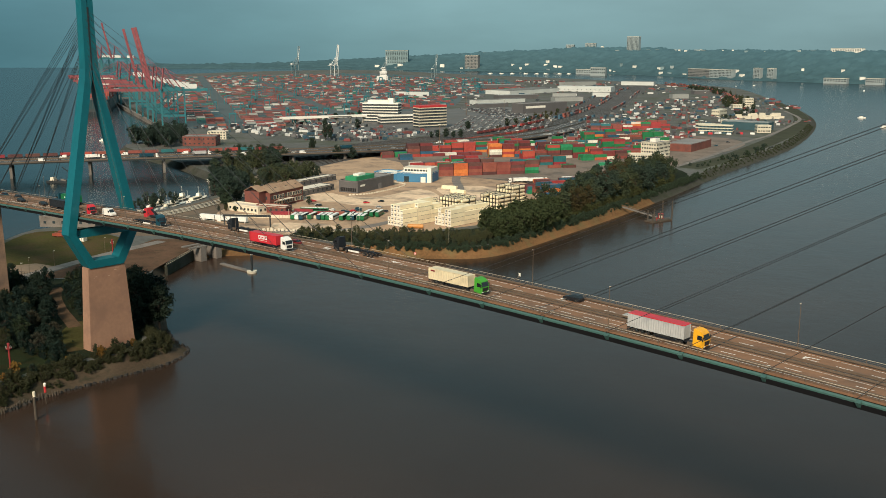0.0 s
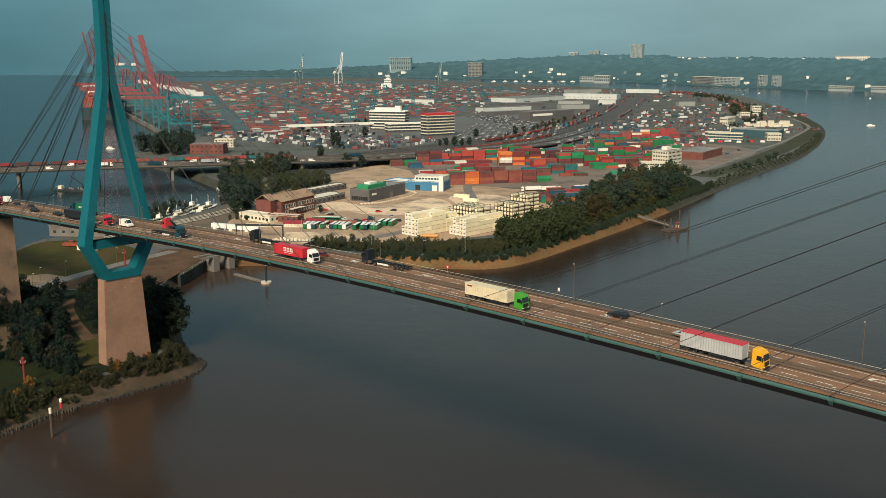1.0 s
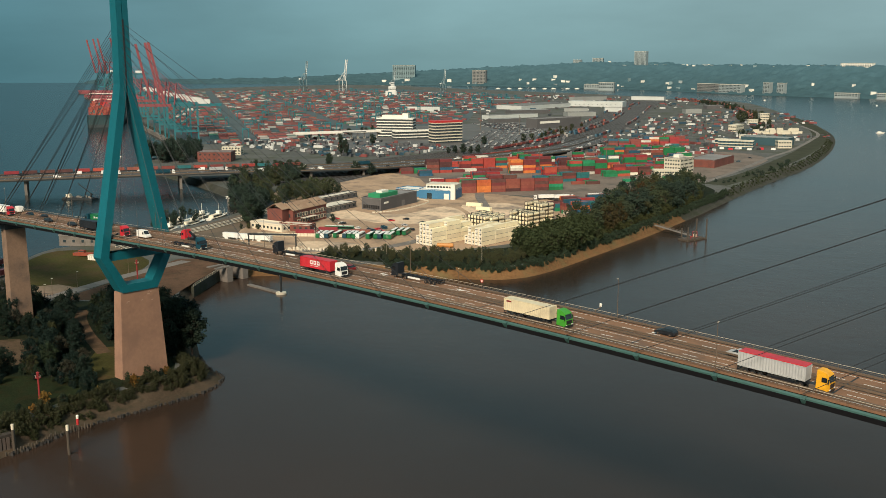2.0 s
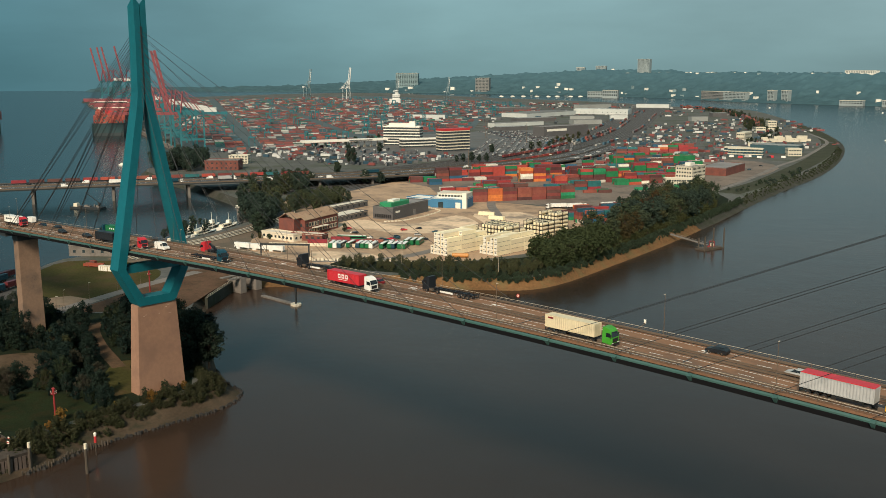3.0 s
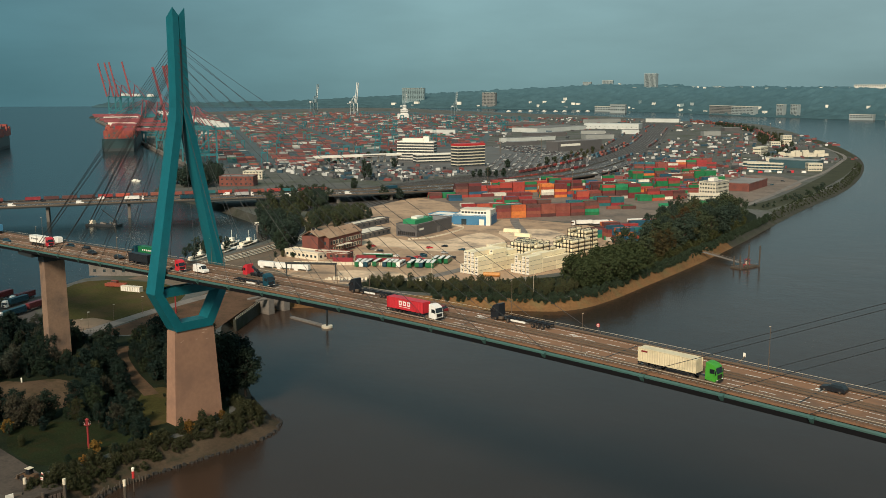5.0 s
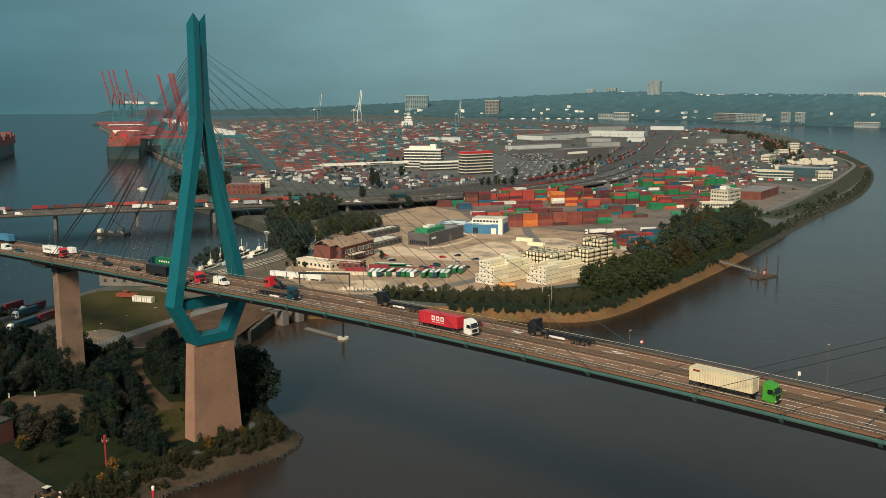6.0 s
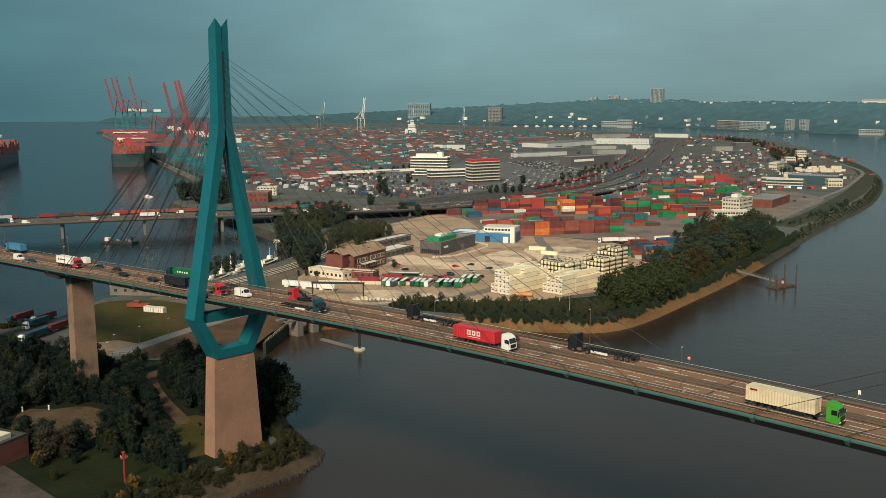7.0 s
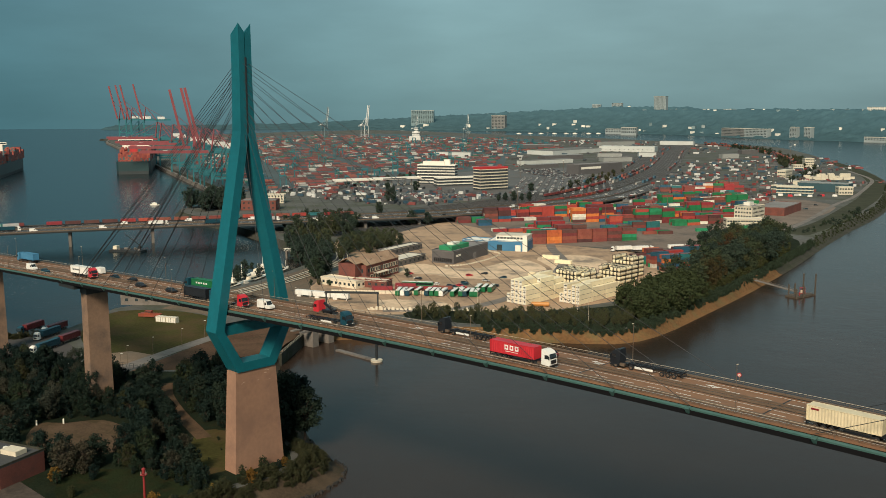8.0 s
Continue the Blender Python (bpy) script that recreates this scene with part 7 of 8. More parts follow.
for s_ in (-1, 1):
    g = Geo().bar((-17, s_, 7.2), (17, s_, 7.2), .18, .18)
    for k in range(13):
        g.bar((-17 + 2.6 * k, s_, 5.4), (-15.7 + 2.6 * k, s_, 7.2), .14, .14).bar((-15.7 + 2.6 * k, s_, 7.2), (-14.4 + 2.6 * k, s_, 5.4), .14, .14)
    part("side_truss", g, M_WHITE, t)
part("support", Geo().box(-15, 0, 0, 1.4, 2.2, 5.2).box(15, 0, 0, 1.4, 2.2, 5.2), M_CONC_GREY, t)
# barges with a crane boom in the basin
s = thing("work_barge", -772, 363, 0, 28, "grey work barge with deck gear and a crane boom", "boat")
part("hull", Geo().box(0, 0, -.6, 28, 9, 2.1), M_DARKSTEEL, s)
part("cabin", Geo().box(-10.5, 0, 1.5, 3.6, 4, 2.6, taper=.92), M_CREAM, s)
part("deck_gear", Geo().box(-2, 1, 1.5, 3, 2, 1.3).box(-6, -2, 1.5, 1.5, 2, .9).box(2, -1, 1.5, 2, 2, 1.0).box(5, 2, 1.5, 1.2, 1.2, 1.6).box(8.5, 1, 1.5, 2, 2, 1.4).box(11.5, -2, 1.5, 1.6, 1.6, 1.0), M_CONC_GREY, s)
part("crane_boom", Geo().bar((10, 0, 1.5), (11, 0, 5), 1.4, 1.4).bar((11, 0, 5), (-2, 1, 13), .5, .6), M_DARKSTEEL, s)
for x, y, rz in ((-1080, 560, 20), (-760, 1480, 10), (-560, 1560, 40), (-470, 1400, 70), (-900, 2500, 100), (-420, 1900, 20), (-1250, 2620, 95)):
    s = thing("motor_boat", x, y, 0, rz, "small white motor boat on the river", "boat", "boats on the river")
    g = Geo()
    side_profile(g, [(-6, -.4), (5, -.4), (7, 1.4), (-6, 1.1)], 3.6, taper=[1, .6, .4, 1])
    part("hull", g, M_WHITE, s)
    part("cabin", Geo().box(-1, 0, 1.1, 6, 2.6, 1.8, taper=.85), M_WHITE, s)

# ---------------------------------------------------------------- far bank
# far bank woods and walls: haze tones mixed into the base colours
M_WOODS = material("hazed_far_woods", (0.042, 0.078, 0.087), 0.95, vary=0.4, size=9, stain=(0.04, 0.072, 0.076), stain_amount=0.6, stain_size=60, spec=0.05)
M_FARWALL = material("hazed_house_walls", (0.26, 0.30, 0.30), 0.8, vary=0.2, size=6)
# haze painted as a faint emission on the far ridge, stronger towards its top
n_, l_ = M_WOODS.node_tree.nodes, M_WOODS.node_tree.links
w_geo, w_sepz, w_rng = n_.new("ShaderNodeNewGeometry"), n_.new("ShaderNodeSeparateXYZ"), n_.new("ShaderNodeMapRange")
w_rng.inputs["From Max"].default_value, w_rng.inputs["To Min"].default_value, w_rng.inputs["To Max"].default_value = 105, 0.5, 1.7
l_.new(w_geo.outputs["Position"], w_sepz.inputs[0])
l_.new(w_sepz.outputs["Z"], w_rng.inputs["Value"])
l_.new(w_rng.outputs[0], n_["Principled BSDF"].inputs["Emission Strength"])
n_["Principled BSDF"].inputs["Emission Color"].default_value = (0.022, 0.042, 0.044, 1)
BANK = [(900, 2860), (200, 2900), (-500, 2930), (-1066, 2960), (-1567, 3040), (-1981, 3250), (-2500, 3330), (-3200, 3200), (-4000, 2900), (-4700, 2300)]
line = smooth([(x, y, 0) for x, y in BANK], 60, closed=False)
def far_rise(x, y, d):
    fade = 1.0 if x > -2600 else max(.3, 1 - (-2900 - x) / 1700)
    return 4 + 80 * fade * min(1, max(0, (d - 60) / 260)) + 7 * fade * noise.noise(Vector((x / 260, y / 260, 1)))


def far_ground(x, y):
    return far_rise(x, y, min(math.hypot(x - p.x, y - p.y) for p in line))


g, rows = Geo(), 84
nl = len(line)
verts, faces = [], []
for i, p in enumerate(line):
    t = line[min(i + 1, nl - 1)] - line[max(i - 1, 0)]
    t.normalize()
    n = Vector((t.y, -t.x, 0)) * (1 if t.x < 0 else -1)
    for j in range(rows):
        d = 9.0 * j + 0.06 * j * j
        q = p + n * d
        rise = far_rise(q.x, q.y, d)
        wood_h = 8 * max(0, .35 + noise.noise(Vector((q.x / 45, q.y / 45, 7)))) + 9 * noise.noise(Vector((q.x / 17, q.y / 17, 2)))
        z = -1 if j == 0 else 4 if j == 1 else rise + max(0, wood_h)
        verts.append((q.x, q.y, z))
for i in range(nl - 1):
    for j in range(rows - 1):
        a = i * rows + j
        faces.append((a, a + 1, a + rows + 1, a + rows))
g.add(verts, faces)
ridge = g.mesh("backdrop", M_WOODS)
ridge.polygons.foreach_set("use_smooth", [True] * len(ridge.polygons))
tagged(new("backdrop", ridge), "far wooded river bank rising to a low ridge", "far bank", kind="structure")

# slab colour drawn close to the sky's, so that it looks hazed
M_FARSLAB = material("hazed_slab_wall", (0.18, 0.25, 0.26), 0.9, vary=0.15, size=8)
rnd = random.Random(91)


def far_block(x, y, rz, lx, ly, h, z, label, wall, floors, cols, name="far_building", glazed=True):
    z = max(5, min(z, far_ground(x, y) + 5))
    b = thing(name, x, y, z, rz, label, "building", "buildings on the far bank")
    part("wall", Geo().box(0, 0, -20, lx, ly, h + 20), wall, b)
    part("roof", Geo().box(0, 0, h, lx + 1, ly + 1, 1.0), M_ROOF_PALE if glazed else M_FARSLAB, b)
    w, hh = lx / cols * .6, h / floors * .5
    for f in range(floors if glazed else 0):
        window_row(b, -lx / 2 + 1, lx / 2 - 1, -ly / 2, h * f / floors + h / floors * .3, cols, w, hh, joined_row=True)
    return b


M_FARBRICK = material("far_brick", (0.20, 0.20, 0.19), 0.8, vary=0.2, size=6)
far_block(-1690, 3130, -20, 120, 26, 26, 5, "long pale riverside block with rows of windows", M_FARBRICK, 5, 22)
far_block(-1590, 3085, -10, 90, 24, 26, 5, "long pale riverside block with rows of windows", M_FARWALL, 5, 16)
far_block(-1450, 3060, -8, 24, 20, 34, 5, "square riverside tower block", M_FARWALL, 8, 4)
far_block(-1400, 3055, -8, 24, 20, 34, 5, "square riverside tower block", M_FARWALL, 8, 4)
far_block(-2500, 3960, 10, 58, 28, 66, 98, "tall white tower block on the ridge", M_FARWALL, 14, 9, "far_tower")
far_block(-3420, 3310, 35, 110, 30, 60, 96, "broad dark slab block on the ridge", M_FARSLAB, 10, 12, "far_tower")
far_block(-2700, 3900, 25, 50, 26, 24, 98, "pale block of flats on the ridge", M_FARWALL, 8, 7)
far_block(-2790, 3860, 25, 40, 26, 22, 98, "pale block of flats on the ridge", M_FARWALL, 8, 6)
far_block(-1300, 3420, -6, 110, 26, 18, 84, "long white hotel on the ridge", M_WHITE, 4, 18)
for k in range(90):
    i = rnd.randint(100, nl - 100)
    p = line[i]
    d = rnd.choice((rnd.uniform(30, 160), rnd.uniform(480, 640)))
    x, y = p.x - 0.25 * d, p.y + .97 * d
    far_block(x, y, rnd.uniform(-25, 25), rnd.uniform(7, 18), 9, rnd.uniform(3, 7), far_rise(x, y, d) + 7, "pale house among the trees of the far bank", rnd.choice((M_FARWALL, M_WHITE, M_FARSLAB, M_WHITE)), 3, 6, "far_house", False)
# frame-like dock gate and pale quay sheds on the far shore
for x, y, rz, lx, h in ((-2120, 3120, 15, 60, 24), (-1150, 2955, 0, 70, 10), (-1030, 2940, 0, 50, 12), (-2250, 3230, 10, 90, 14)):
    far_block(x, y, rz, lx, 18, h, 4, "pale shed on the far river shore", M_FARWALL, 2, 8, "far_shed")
# shipyard portal at the right of the far water
t = thing("shipyard_crane", -720, 2760, 0, 15, "pale shipyard crane on a floating dock", "crane")
part("dock", Geo().box(0, 0, -2, 130, 40, 8).box(0, -18, 6, 130, 5, 14), M_FARWALL, t)
part("jib", Geo().bar((-50, 0, 6), (-40, 0, 34), 3, 3).bar((-60, 0, 30), (30, 0, 44), 2.5, 2.5).bar((30, 0, 44), (60, 0, 6), 2.5, 2.5), M_CRANE_WHITE, t)
far_block(-2950, 3330, 20, 64, 24, 58, 24, "broad grey-brown tower block near the far shore", M_FARBRICK, 9, 9, "far_tower")
for x, y in ((-3091, 2872), (-3187, 3041), (-3000, 2921), (-2789, 2960), (-2560, 3350), (-1952, 3296), (-2055, 3630), (-1700, 3300), (-1480, 3400)):
    x, y = x * 1.12, y * 1.12
    far_block(x, y, rnd.uniform(-20, 20), rnd.uniform(16, 34), 10, rnd.uniform(6, 9), 62, "white villa among the trees of the far bank", M_WHITE, 3, 6, "far_house", False)
# white boats moored in a row along the far shore
for k in range(9):
    x, y = -2560 + 36 * k + rnd.uniform(-9, 9), 3000 + 28 * k + rnd.uniform(-5, 5)
    s = thing("moored_yacht", x, y, 0, rnd.uniform(20, 60), "white boat moored along the far shore", "boat", "boats along the far shore")
    g = Geo()
    side_profile(g, [(-9, -.4), (7, -.4), (10, 2.2), (-9, 1.8)], 5, taper=[1, .6, .4, 1])
    part("hull", g, M_WHITE, s)
    part("cabin", Geo().box(-1, 0, 1.8, 9, 3.6, 2.4, taper=.85), M_WHITE, s)
# white stepped superstructure of a ship, set on land among the terminal stacks
b = thing("dock_tower", -2184, 2052, GROUND, 40, "white stepped ship superstructure with dark window bands", "building")
part("base", Geo().box(0, 0, 0, 34, 20, 16), M_CRANE_WHITE, b)
part("middle", Geo().box(3, 0, 16, 22, 14, 14), M_CRANE_WHITE, b)
part("top", Geo().box(4, 0, 30, 11, 10, 12), M_CRANE_WHITE, b)
for z in (19, 24, 33, 38):
    part("window_band", Geo().box(3.5 if z < 30 else 4, 0, z, 22.3 if z < 30 else 11.3, 14.3 if z < 30 else 10.3, 1.6), M_GLASS, b)

# ---------------------------------------------------------------- near shore details
# flood gate: concrete piers with a walkway, and a pontoon with a dolphin
gate = thing("flood_gate", -434, 286.5, 0, 95, "concrete flood gate piers with a walkway", "gate")
for k, x in enumerate((-12, -2, 12)):
    part("pier", Geo().box(x, 0, -4, 3.6, 9, 11.5), M_CONC_GREY, gate)
part("walkway", Geo().box(0, -3, 7.6, 40, 2.2, .6).box(0, 3, 7.6, 40, 2.2, .6), M_CONC_GREY, gate)
g = Geo()
for x in np.arange(-20, 20.1, 2):
    g.box(x, -4, 8.2, .1, .1, 1.1)
g.bar((-20, -4, 9.3), (20, -4, 9.3), .1, .1)
part("railing", g, M_RAIL, gate)
pont = thing("pontoon", -402, 277, 0, 0, "narrow grey pontoon walkway", "pontoon")
part("deck", Geo().box(0, 0, -.3, 27, 2.2, 1.0), M_CONC_GREY, pont)
part("mooring_pad", Geo().rod((13.4, 0, -.5), (13.4, 0, .9), 2.6, 14), M_CREAM, pont)
part("dolphin_pile", Geo().rod((13.4, 0, -4), (13.4, 0, 9), .55, 10), M_DARKSTEEL, pont)
part("pile_light", Geo().box(13.4, 0, 9, .9, .9, 1.0), M_WHITE, pont)
# quay edge with a pale railing beside the pylon
q = thing("quay_stair", -424.5, 258, 0, 127, "sloping concrete quay wall with a pale handrail", "quay")
part("wall", Geo().box(0, 0, -3, 36, 1.4, 8.4), M_STONEBANK, q)
g = Geo()
for x in np.arange(-18, 18.1, 2.4):
    g.box(x, -.5, 5.4, .1, .1, 1.1)
g.bar((-18, -.5, 6.5), (18, -.5, 6.5), .12, .1)
part("handrail", g, M_HANDRAIL, q)

# jetty on the far shore of the river
j = thing("jetty", -322, 549, 0, -11, "small timber landing stage with a long gangway", "jetty")
part("gangway", Geo().bar((-28, 0, 4.2), (2, 0, 1.6), 2.2, .4).bar((-28, -1.1, 5.2), (2, -1.1, 2.7), .12, .12).bar((-28, 1.1, 5.2), (2, 1.1, 2.7), .12, .12), M_CONC_GREY, j)
part("pontoon", Geo().box(6, -3, -.6, 7.5, 17, 1.6), M_TIMBER, j)
for x, y, h in ((2, -8, 7), (10, -12, 6), (10, 6, 13), (2, 6, 12), (2, -2, 7), (10, -5, 7)):
    part("mooring_post", Geo().rod((x, y, -4), (x, y, h), .45, 8), M_TIMBER, j)
part("equipment_frame", Geo().box(5, 1, 1.0, 2.6, 3.4, .3).box(4, 0, 1.3, .25, .25, 3).box(6, 0, 1.3, .25, .25, 3).box(4, 2, 1.3, .25, .25, 3).box(6, 2, 1.3, .25, .25, 3).box(5, 1, 4.2, 2.5, 2.5, .3), M_BEACON, j, "faded red steel equipment frame")
part("equipment_box", Geo().box(5, 1, 1.3, 1.5, 1.6, 1.6), M_CREAM, j)
part("railing", Geo().bar((9.6, -11, 2.1), (9.6, 5, 2.1), .12, .12).bar((2.4, -11, 2.1), (9.6, -11, 2.1), .12, .12), M_RAIL, j)
part("life_ring_post", Geo().box(8.6, -7, 1, .2, .2, 1.7).rod((8.5, -7, 2.5), (8.7, -7, 2.5), .55, 10), M_RED, j)

# red beacon in the thicket and a second red post below the pylon
for x, y, h in ((-314, 125, 10.5), (-446, 233, 12)):
    t = thing("red_beacon", x, y, GROUND - 1.5, 0, "red steel beacon post with a lantern platform", "beacon", "red beacons")
    part("post", Geo().rod((0, 0, 0), (0, 0, h - 2), .36, 8, .3), M_BEACON, t)
    part("platform", Geo().rod((0, 0, h - 2), (0, 0, h - 1.8), .95, 10), M_BEACON, t)
    part("lantern", Geo().rod((0, 0, h - 1.7), (0, 0, h - .3), .45, 8).rod((0, 0, h - .3), (0, 0, h + .1), .6, 8, .1), M_BEACON, t)
    g = Geo()
    for a in range(6):
        g.rod((.88 * math.cos(a), .88 * math.sin(a), h - 1.8), (.88 * math.cos(a), .88 * math.sin(a), h - 1.0), .035, 4)
    part("guard_bar", g, M_WHITE, t)
# mooring piles with pale heads, and a red-topped mark
for x, y, h in ((-275.5, 116, 9), (-289, 106, 8.5), (-297, 99, 8.5), (-285, 92, 8)):
    t = thing("mooring_pile", x, y, 0, 0, "tall timber mooring pile with a pale painted head", "pile", "mooring piles")
    part("shaft", Geo().rod((0, 0, -4), (0, 0, h - 1.6), .42, 8), M_TIMBER, t)
    part("painted_head", Geo().rod((0, 0, h - 1.6), (0, 0, h), .45, 8), M_CREAM, t)
t = thing("river_mark", -286, 124, 0, 0, "red and white river mark on a post", "river mark")
part("post", Geo().rod((0, 0, -3), (0, 0, 4), .15, 6), M_TIMBER, t)
part("red_sleeve", Geo().rod((0, 0, 4), (0, 0, 6), .4, 8), M_RED, t)
part("lantern", Geo().rod((0, 0, 6), (0, 0, 6.9), .36, 8, .46).rod((0, 0, 6.9), (0, 0, 7.2), .46, 8, .1), M_WHITE, t)
# row of short stakes along the near shore
rnd = random.Random(3)
t = thing("stake_row", 0, 0, 0, 0, "row of dark timber stakes along the shore", "stakes")
line = smooth([(-287.5, 103, 0), (-288, 112, 0), (-291.5, 121, 0), (-291, 132, 0)], 8, closed=False)
for k in range(34):
    p, a = placed(line, k * .85)
    part("stake", Geo().rod((p.x + rnd.uniform(-.3, .3), p.y, -2), (p.x + rnd.uniform(-.4, .4), p.y, 1.3 + rnd.uniform(-.4, .6)), .22, 6), M_TIMBER, t)
# timber landing with sheet piles
t = thing("landing_stage", -301.5, 96.5, 0, 0, "sheet-piled landing stage with timber fenders", "quay")
part("slab", Geo().box(-20, 0, 4.2, 62, 20, .96), material("dirty_landing_slab", (.075, .06, .048), .9, vary=.3, size=4, stain=(.035, .03, .026), stain_amount=.8, stain_size=6, spec=0.2), t)
M_PILE = material("rusty_sheet_pile", (.10, .075, .062), .8, vary=.3, size=2)
for i in range(30):
    part("sheet_pile", Geo().box(-26 + 1.2 * i + .6, 10.0, -3, .9, .6 if i % 2 else .25, 7.4), M_PILE, t)
    if i < 17:
        part("sheet_pile", Geo().box(11.0, -9.5 + 1.2 * i, -3, .6 if i % 2 else .25, .9, 7.4), M_PILE, t)
for y in (-8, -2, 4, 10):
    part("fender_pile", Geo().rod((11.8, y, -4), (11.8, y, 6.2), .4, 8), M_TIMBER, t)
part("sign_board", Geo().box(8, -3, 5, .2, 2, 1.8), M_WHITE, t)
part("debris", Geo().box(5, -4, 5, 3, 2, .6, 20).box(6, 0, 5, 2, 1.2, .5, 60).box(2, -5, 5, 2, 1, .7, 100), M_TIMBER, t)
# dusty wheel loader on the slab
w = thing("wheel_loader", -303, 102.5, 5.16, 200, "dusty brown wheel loader with a raised bucket", "loader")
g = Geo()
side_profile(g, [(-3.0, .9), (-.4, .8), (1.2, .9), (1.2, 1.5), (-.6, 1.9), (-2.8, 2.0)], 1.9, taper=[.9, 1, .8, .7, .9, .85])
part("body", g, M_DIRT, w)
part("cab", Geo().box(-.5, 0, 1.8, 1.5, 1.5, 1.6, taper=.85), CARGLASS, w)
part("cab_roof", Geo().box(-.5, 0, 3.4, 1.7, 1.7, .14), M_CREAM, w)
for s_ in (-1, 1):
    part("lift_arm", Geo().bar((.6, s_ * .55, 1.6), (2.9, s_ * .55, 1.0), .25, .35), M_DIRT, w)
g = Geo()
side_profile(g, [(2.8, .3), (4.0, .3), (3.2, .6), (3.0, 1.5), (2.7, 1.4)], 2.6)
part("bucket", g, M_RAIL, w)
for x in (-1.9, 1.3):
    for y in (-.95, .95):
        part("wheel", Geo().rod((x, y - .3, .75), (x, y + .3, .75), .75, 12), M_RUBBER, w)
for x, y, h in ((-298.5, 104.5, 2.2), (-296.5, 103.4, 1.8)):
    b = thing("notice_sign", x, y, 5.16, 15, "red and white notice sign on a short post", "sign", "signs on the landing stage")
    part("post", Geo().rod((0, 0, 0), (0, 0, h), .05, 6), M_RAIL, b)
    part("board", Geo().box(0, -.05, h - .2, 1.0, .08, .8), M_WHITE, b)
    part("red_band", Geo().box(0, -.1, h + .05, 1.0, .04, .25), M_RED, b)
# brick pump house with a white roof hatch
b = thing("brick_pump_house", -362, 104, GROUND - .1, 20, "dark red brick block with a flat grey roof", "building")
part("wall", Geo().box(0, 0, 0, 22, 16, 6.2), M_BRICK, b)
part("roof", Geo().box(0, 0, 6.2, 22, 16, .3), material("dark_bitumen_roof", (.05, .05, .05), .9, vary=.3, size=4), b)
g = Geo()
for s in (-1, 1):
    g.box(0, s * 7.85, 6.5, 22, .3, .5).box(s * 10.85, 0, 6.5, .3, 15.4, .5)
part("parapet", g, M_STONEBANK, b)
part("roof_hatch", Geo().box(5, 2.5, 6.5, 6, 4, 1.4), M_CREAM, b, "cream rooftop hatch")
part("vent", Geo().box(0, 4, 6.5, 1, 1, .8), M_WHITE, b)
part("vent", Geo().box(-4, 3, 6.5, 1, 1, .8), M_WHITE, b)
# grass field clutter: cabins, an orange tug on blocks, white boxes, small road lamps and a fence
for x, y, rz in ((-509, 242, 22), (-503.5, 244.5, 22)):
    b = thing("site_cabin", x, y, GROUND + .05, rz, "pale ribbed site cabin on the grass", "cabin", "site cabins")
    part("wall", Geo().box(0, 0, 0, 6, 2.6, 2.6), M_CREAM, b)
    part("roof", Geo().box(0, 0, 2.6, 6.1, 2.7, .12), M_ROOF_PALE, b)
    for k in range(4):
        part("door_panel", Geo().box(-2.2 + 1.45 * k, -1.32, .15, 1.15, .06, 2.2), M_WHITE, b)
        part("panel_joint", Geo().box(-1.48 + 1.45 * k, -1.33, .1, .12, .07, 2.3), M_GREYWALL, b)
M_LAUNCH = material("faded_orange_red_paint", (0.26, 0.05, 0.02), .6, vary=.2, size=1.5, stain=(.14, .04, .025), stain_amount=.6, stain_size=2)
t = thing("beached_launch", -522, 243, GROUND + .05, 30, "faded orange-red launch standing on the grass", "boat")
g = Geo()
side_profile(g, [(-6, .5), (4.5, .5), (6.5, 2.4), (-6, 2.0)], 3.4, taper=[1, .6, .4, 1])
part("hull", g, M_LAUNCH, t)
part("cradle", Geo().box(-3, 0, 0, .4, 3, 1.0).box(3, 0, 0, .4, 3, 1.0), M_TIMBER, t)
part("cabin", Geo().box(-1, 0, 2.0, 3.6, 2.4, 1.5, taper=.9), M_LAUNCH, t)
part("cabin_window", Geo().box(-1, 0, 2.7, 3.3, 2.42, .5, taper=.95), M_GLASS, t)
b = simple_building("lock_house", "pale concrete lock house with a flat roof", -552, 262, 40, 34, 9, 6, M_CONC_GREY, M_ROOF_GREY, "building", "", 1, 6, 2)
P_DULLRED = paint("dull_red_paint", (0.13, 0.022, 0.025))
for k, (x, y, rz, load) in enumerate(((-518, 188, -63, P_TEAL), (-502, 190, -63, P_DULLRED), (-526, 195, -63, P_DULLRED), (-536, 188, -63, P_DULLRED), (-494, 176, -63, P_TEAL))):
    v = semi_truck("parked lorry with a container in the lorry park", P_WHITE if k % 2 == 0 else P_TEAL, load)
    tagged(v, group="lorries in the lorry park")
    v.matrix_basis = pose(x, y, GROUND + .08, 0, 0, rz)
lamp1 = thing("road_lamp", -452, 205, GROUND, 0, "thin grey lamp post along the service road", "street lamp", "lamps along the service road")
part("pole", Geo().rod((0, 0, 0), (0, 0, 8), .1, 6, .06), M_RAIL, lamp1)
part("lamp_head", Geo().box(0, .4, 8, .3, .9, .15), M_WHITE, lamp1)
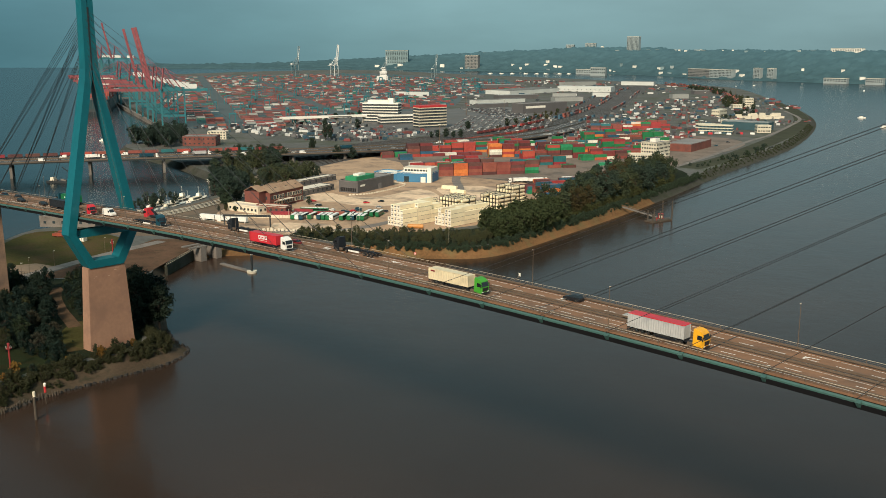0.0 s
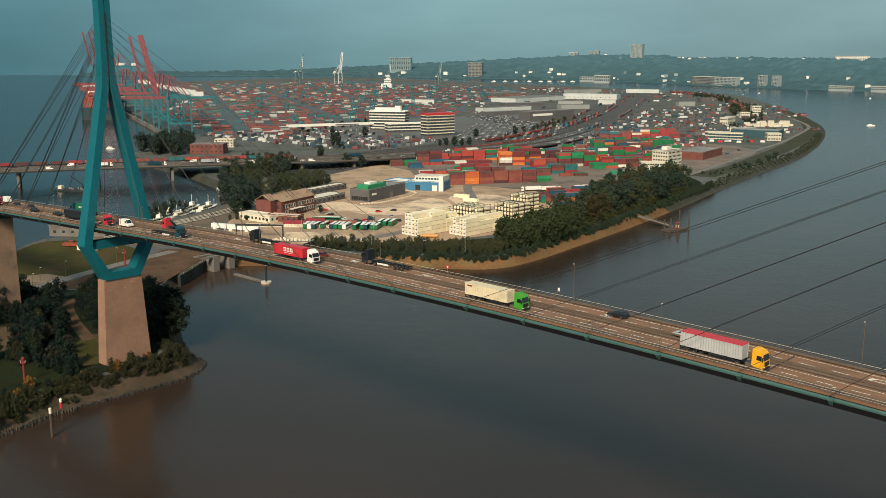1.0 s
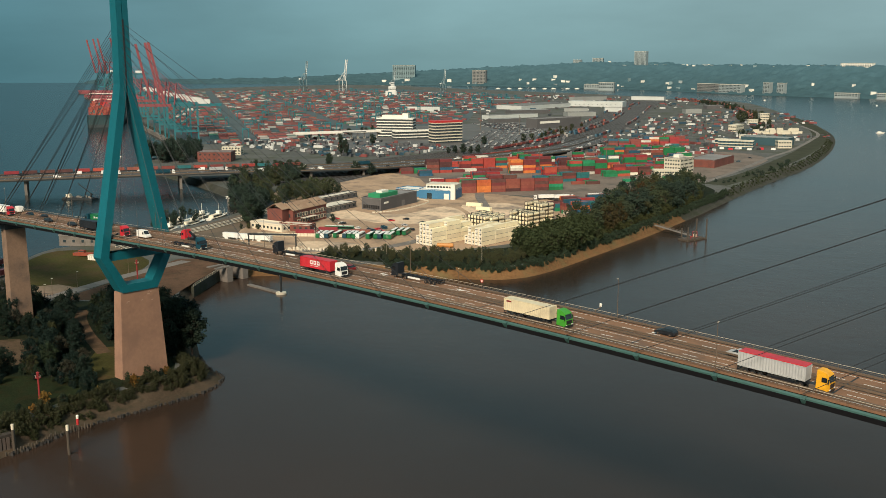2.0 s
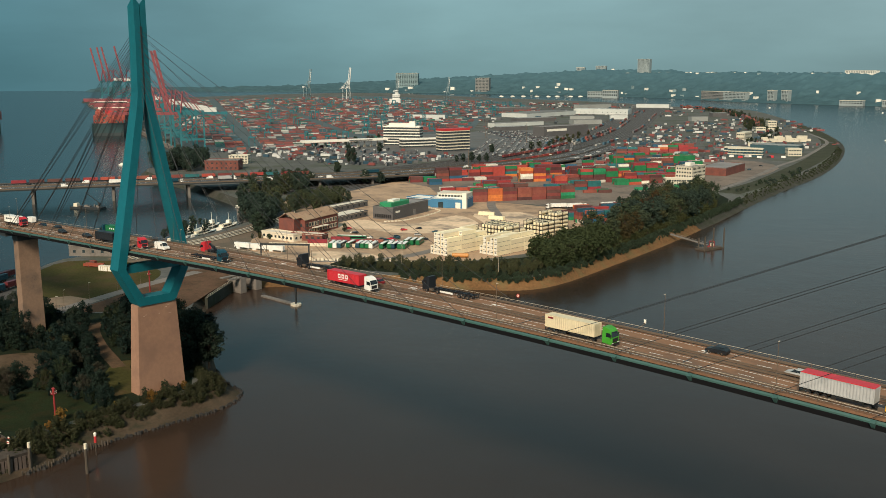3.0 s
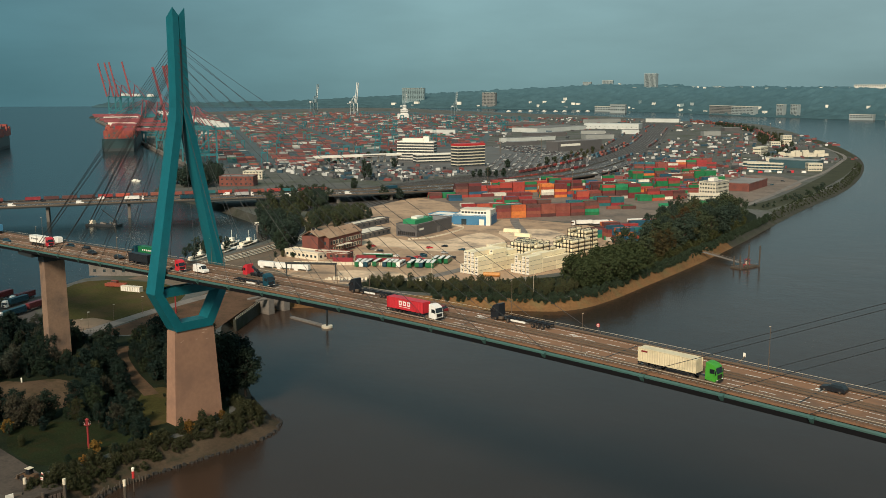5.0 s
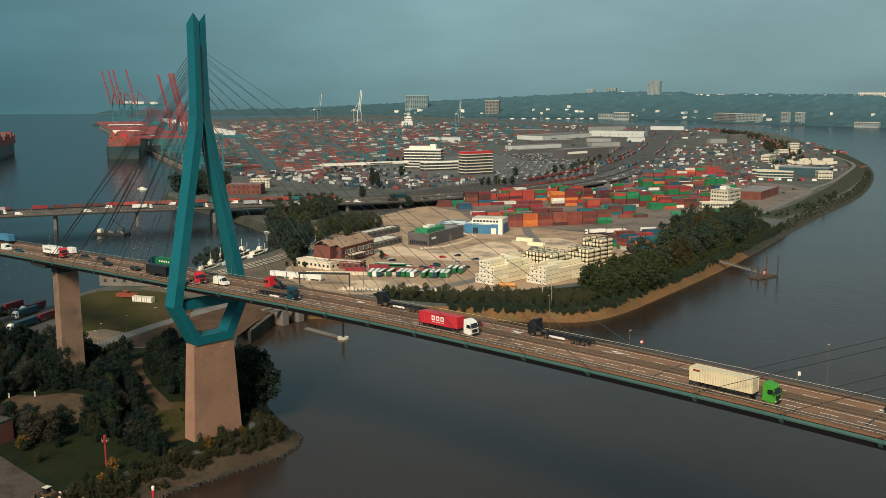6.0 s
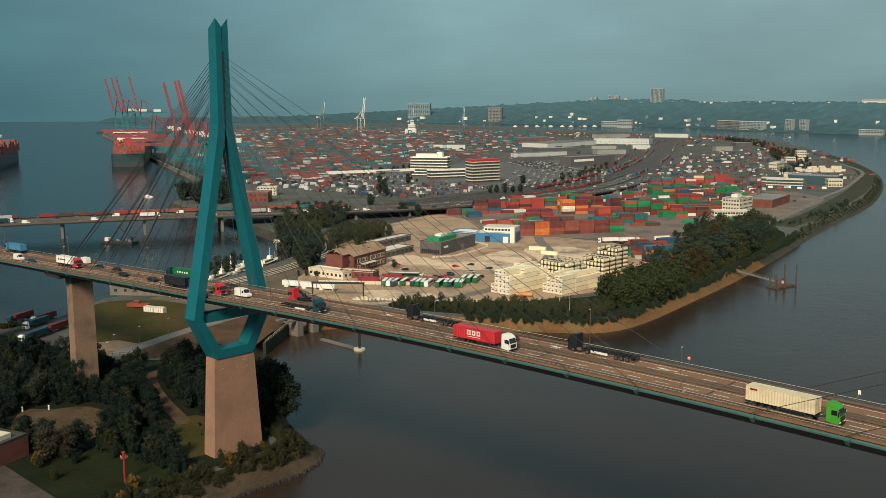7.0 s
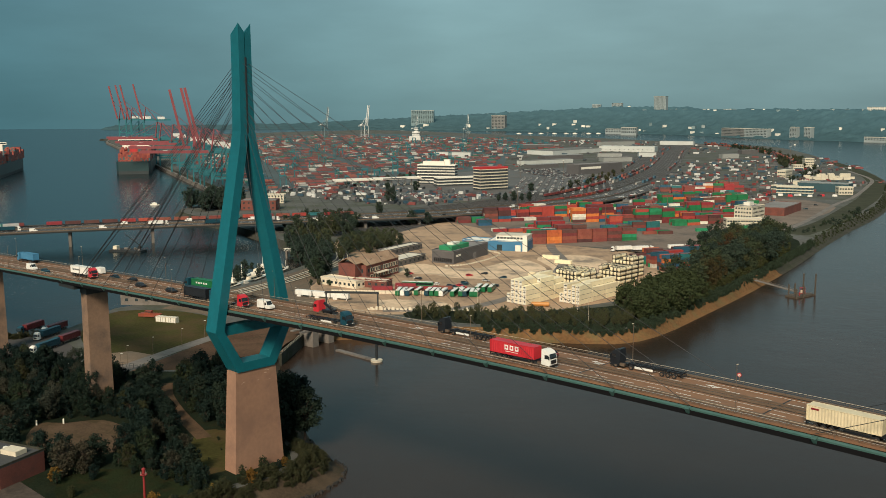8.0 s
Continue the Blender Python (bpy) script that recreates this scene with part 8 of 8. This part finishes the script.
for x, y in ((-446, 190), (-457, 222), (-464, 238), (-436, 182)):
    copy_thing(lamp1, pose(x, y, GROUND))
for x, y in ((-397, 131), (-392, 138)):
    solid("bollard", Geo().rod((0, 0, 0), (0, 0, 1.5), .3, 8, .26).rod((0, 0, 1.5), (0, 0, 1.8), .34, 8, .1), M_WHITE, "short white bollard at the edge of the clearing", "bollard", "bollards of the clearing", m=pose(x, y, GROUND + .05))
f = thing("wire_fence", -455, 182, GROUND, 26, "low dark fence beside the service road", "fence")
g = Geo()
for i in range(24):
    g.box(-20 + 1.75 * i, 0, 0, .1, .1, 1.8)
part("post", g, M_DARKSTEEL, f)
part("rail", Geo().box(0, 0, 1.7, 41, .08, .1).box(0, 0, .9, 41, .08, .1), M_DARKSTEEL, f)
# river buoys
for x, y in ((-480, 1120), (-430, 1500)):
    t = thing("river_buoy", x, y, 0, 0, "small white river buoy with a top mark", "buoy", "river buoys")
    part("float", Geo().rod((0, 0, -.5), (0, 0, .9), .9, 10), M_WHITE, t)
    part("top_mark", Geo().rod((0, 0, .9), (0, 0, 3.0), .25, 8, .15).box(0, 0, 3.0, .7, .7, .7), M_WHITE, t)

# round river traffic sign on the far railing of the bridge
t = thing("river_sign", -165.3, 169.9, deck_z(-165.3) + .2, 0, "round red and white river traffic sign on a post", "sign")
part("post", Geo().rod((0, 0, 0), (0, 0, 1.6), .06, 6), M_RAIL, t)
disc = part("disc", Geo().rod((0, .05, 1.7), (0, -.05, 1.7), .42, 18), M_RED, t)
part("white_field", Geo().rod((0, -.05, 1.7), (0, -.09, 1.7), .27, 18), M_WHITE, disc)
part("red_bar", Geo().box(0, -.1, 1.64, .4, .03, .12), M_RED, disc)

# small white navigation board on an arm outside the far railing
t = thing("navigation_board", -132.8, 172.0, deck_z(-132.8) + .9, 0, "small white navigation board on a steel arm", "sign")
part("board", Geo().box(0, 0, 0, .5, .12, .8), M_WHITE, t)
part("arm", Geo().bar((0, -3.4, -.7), (0, 0, -.1), .14, .14).bar((0, 0, -.1), (0, 0, .2), .14, .14), M_RAIL, t)
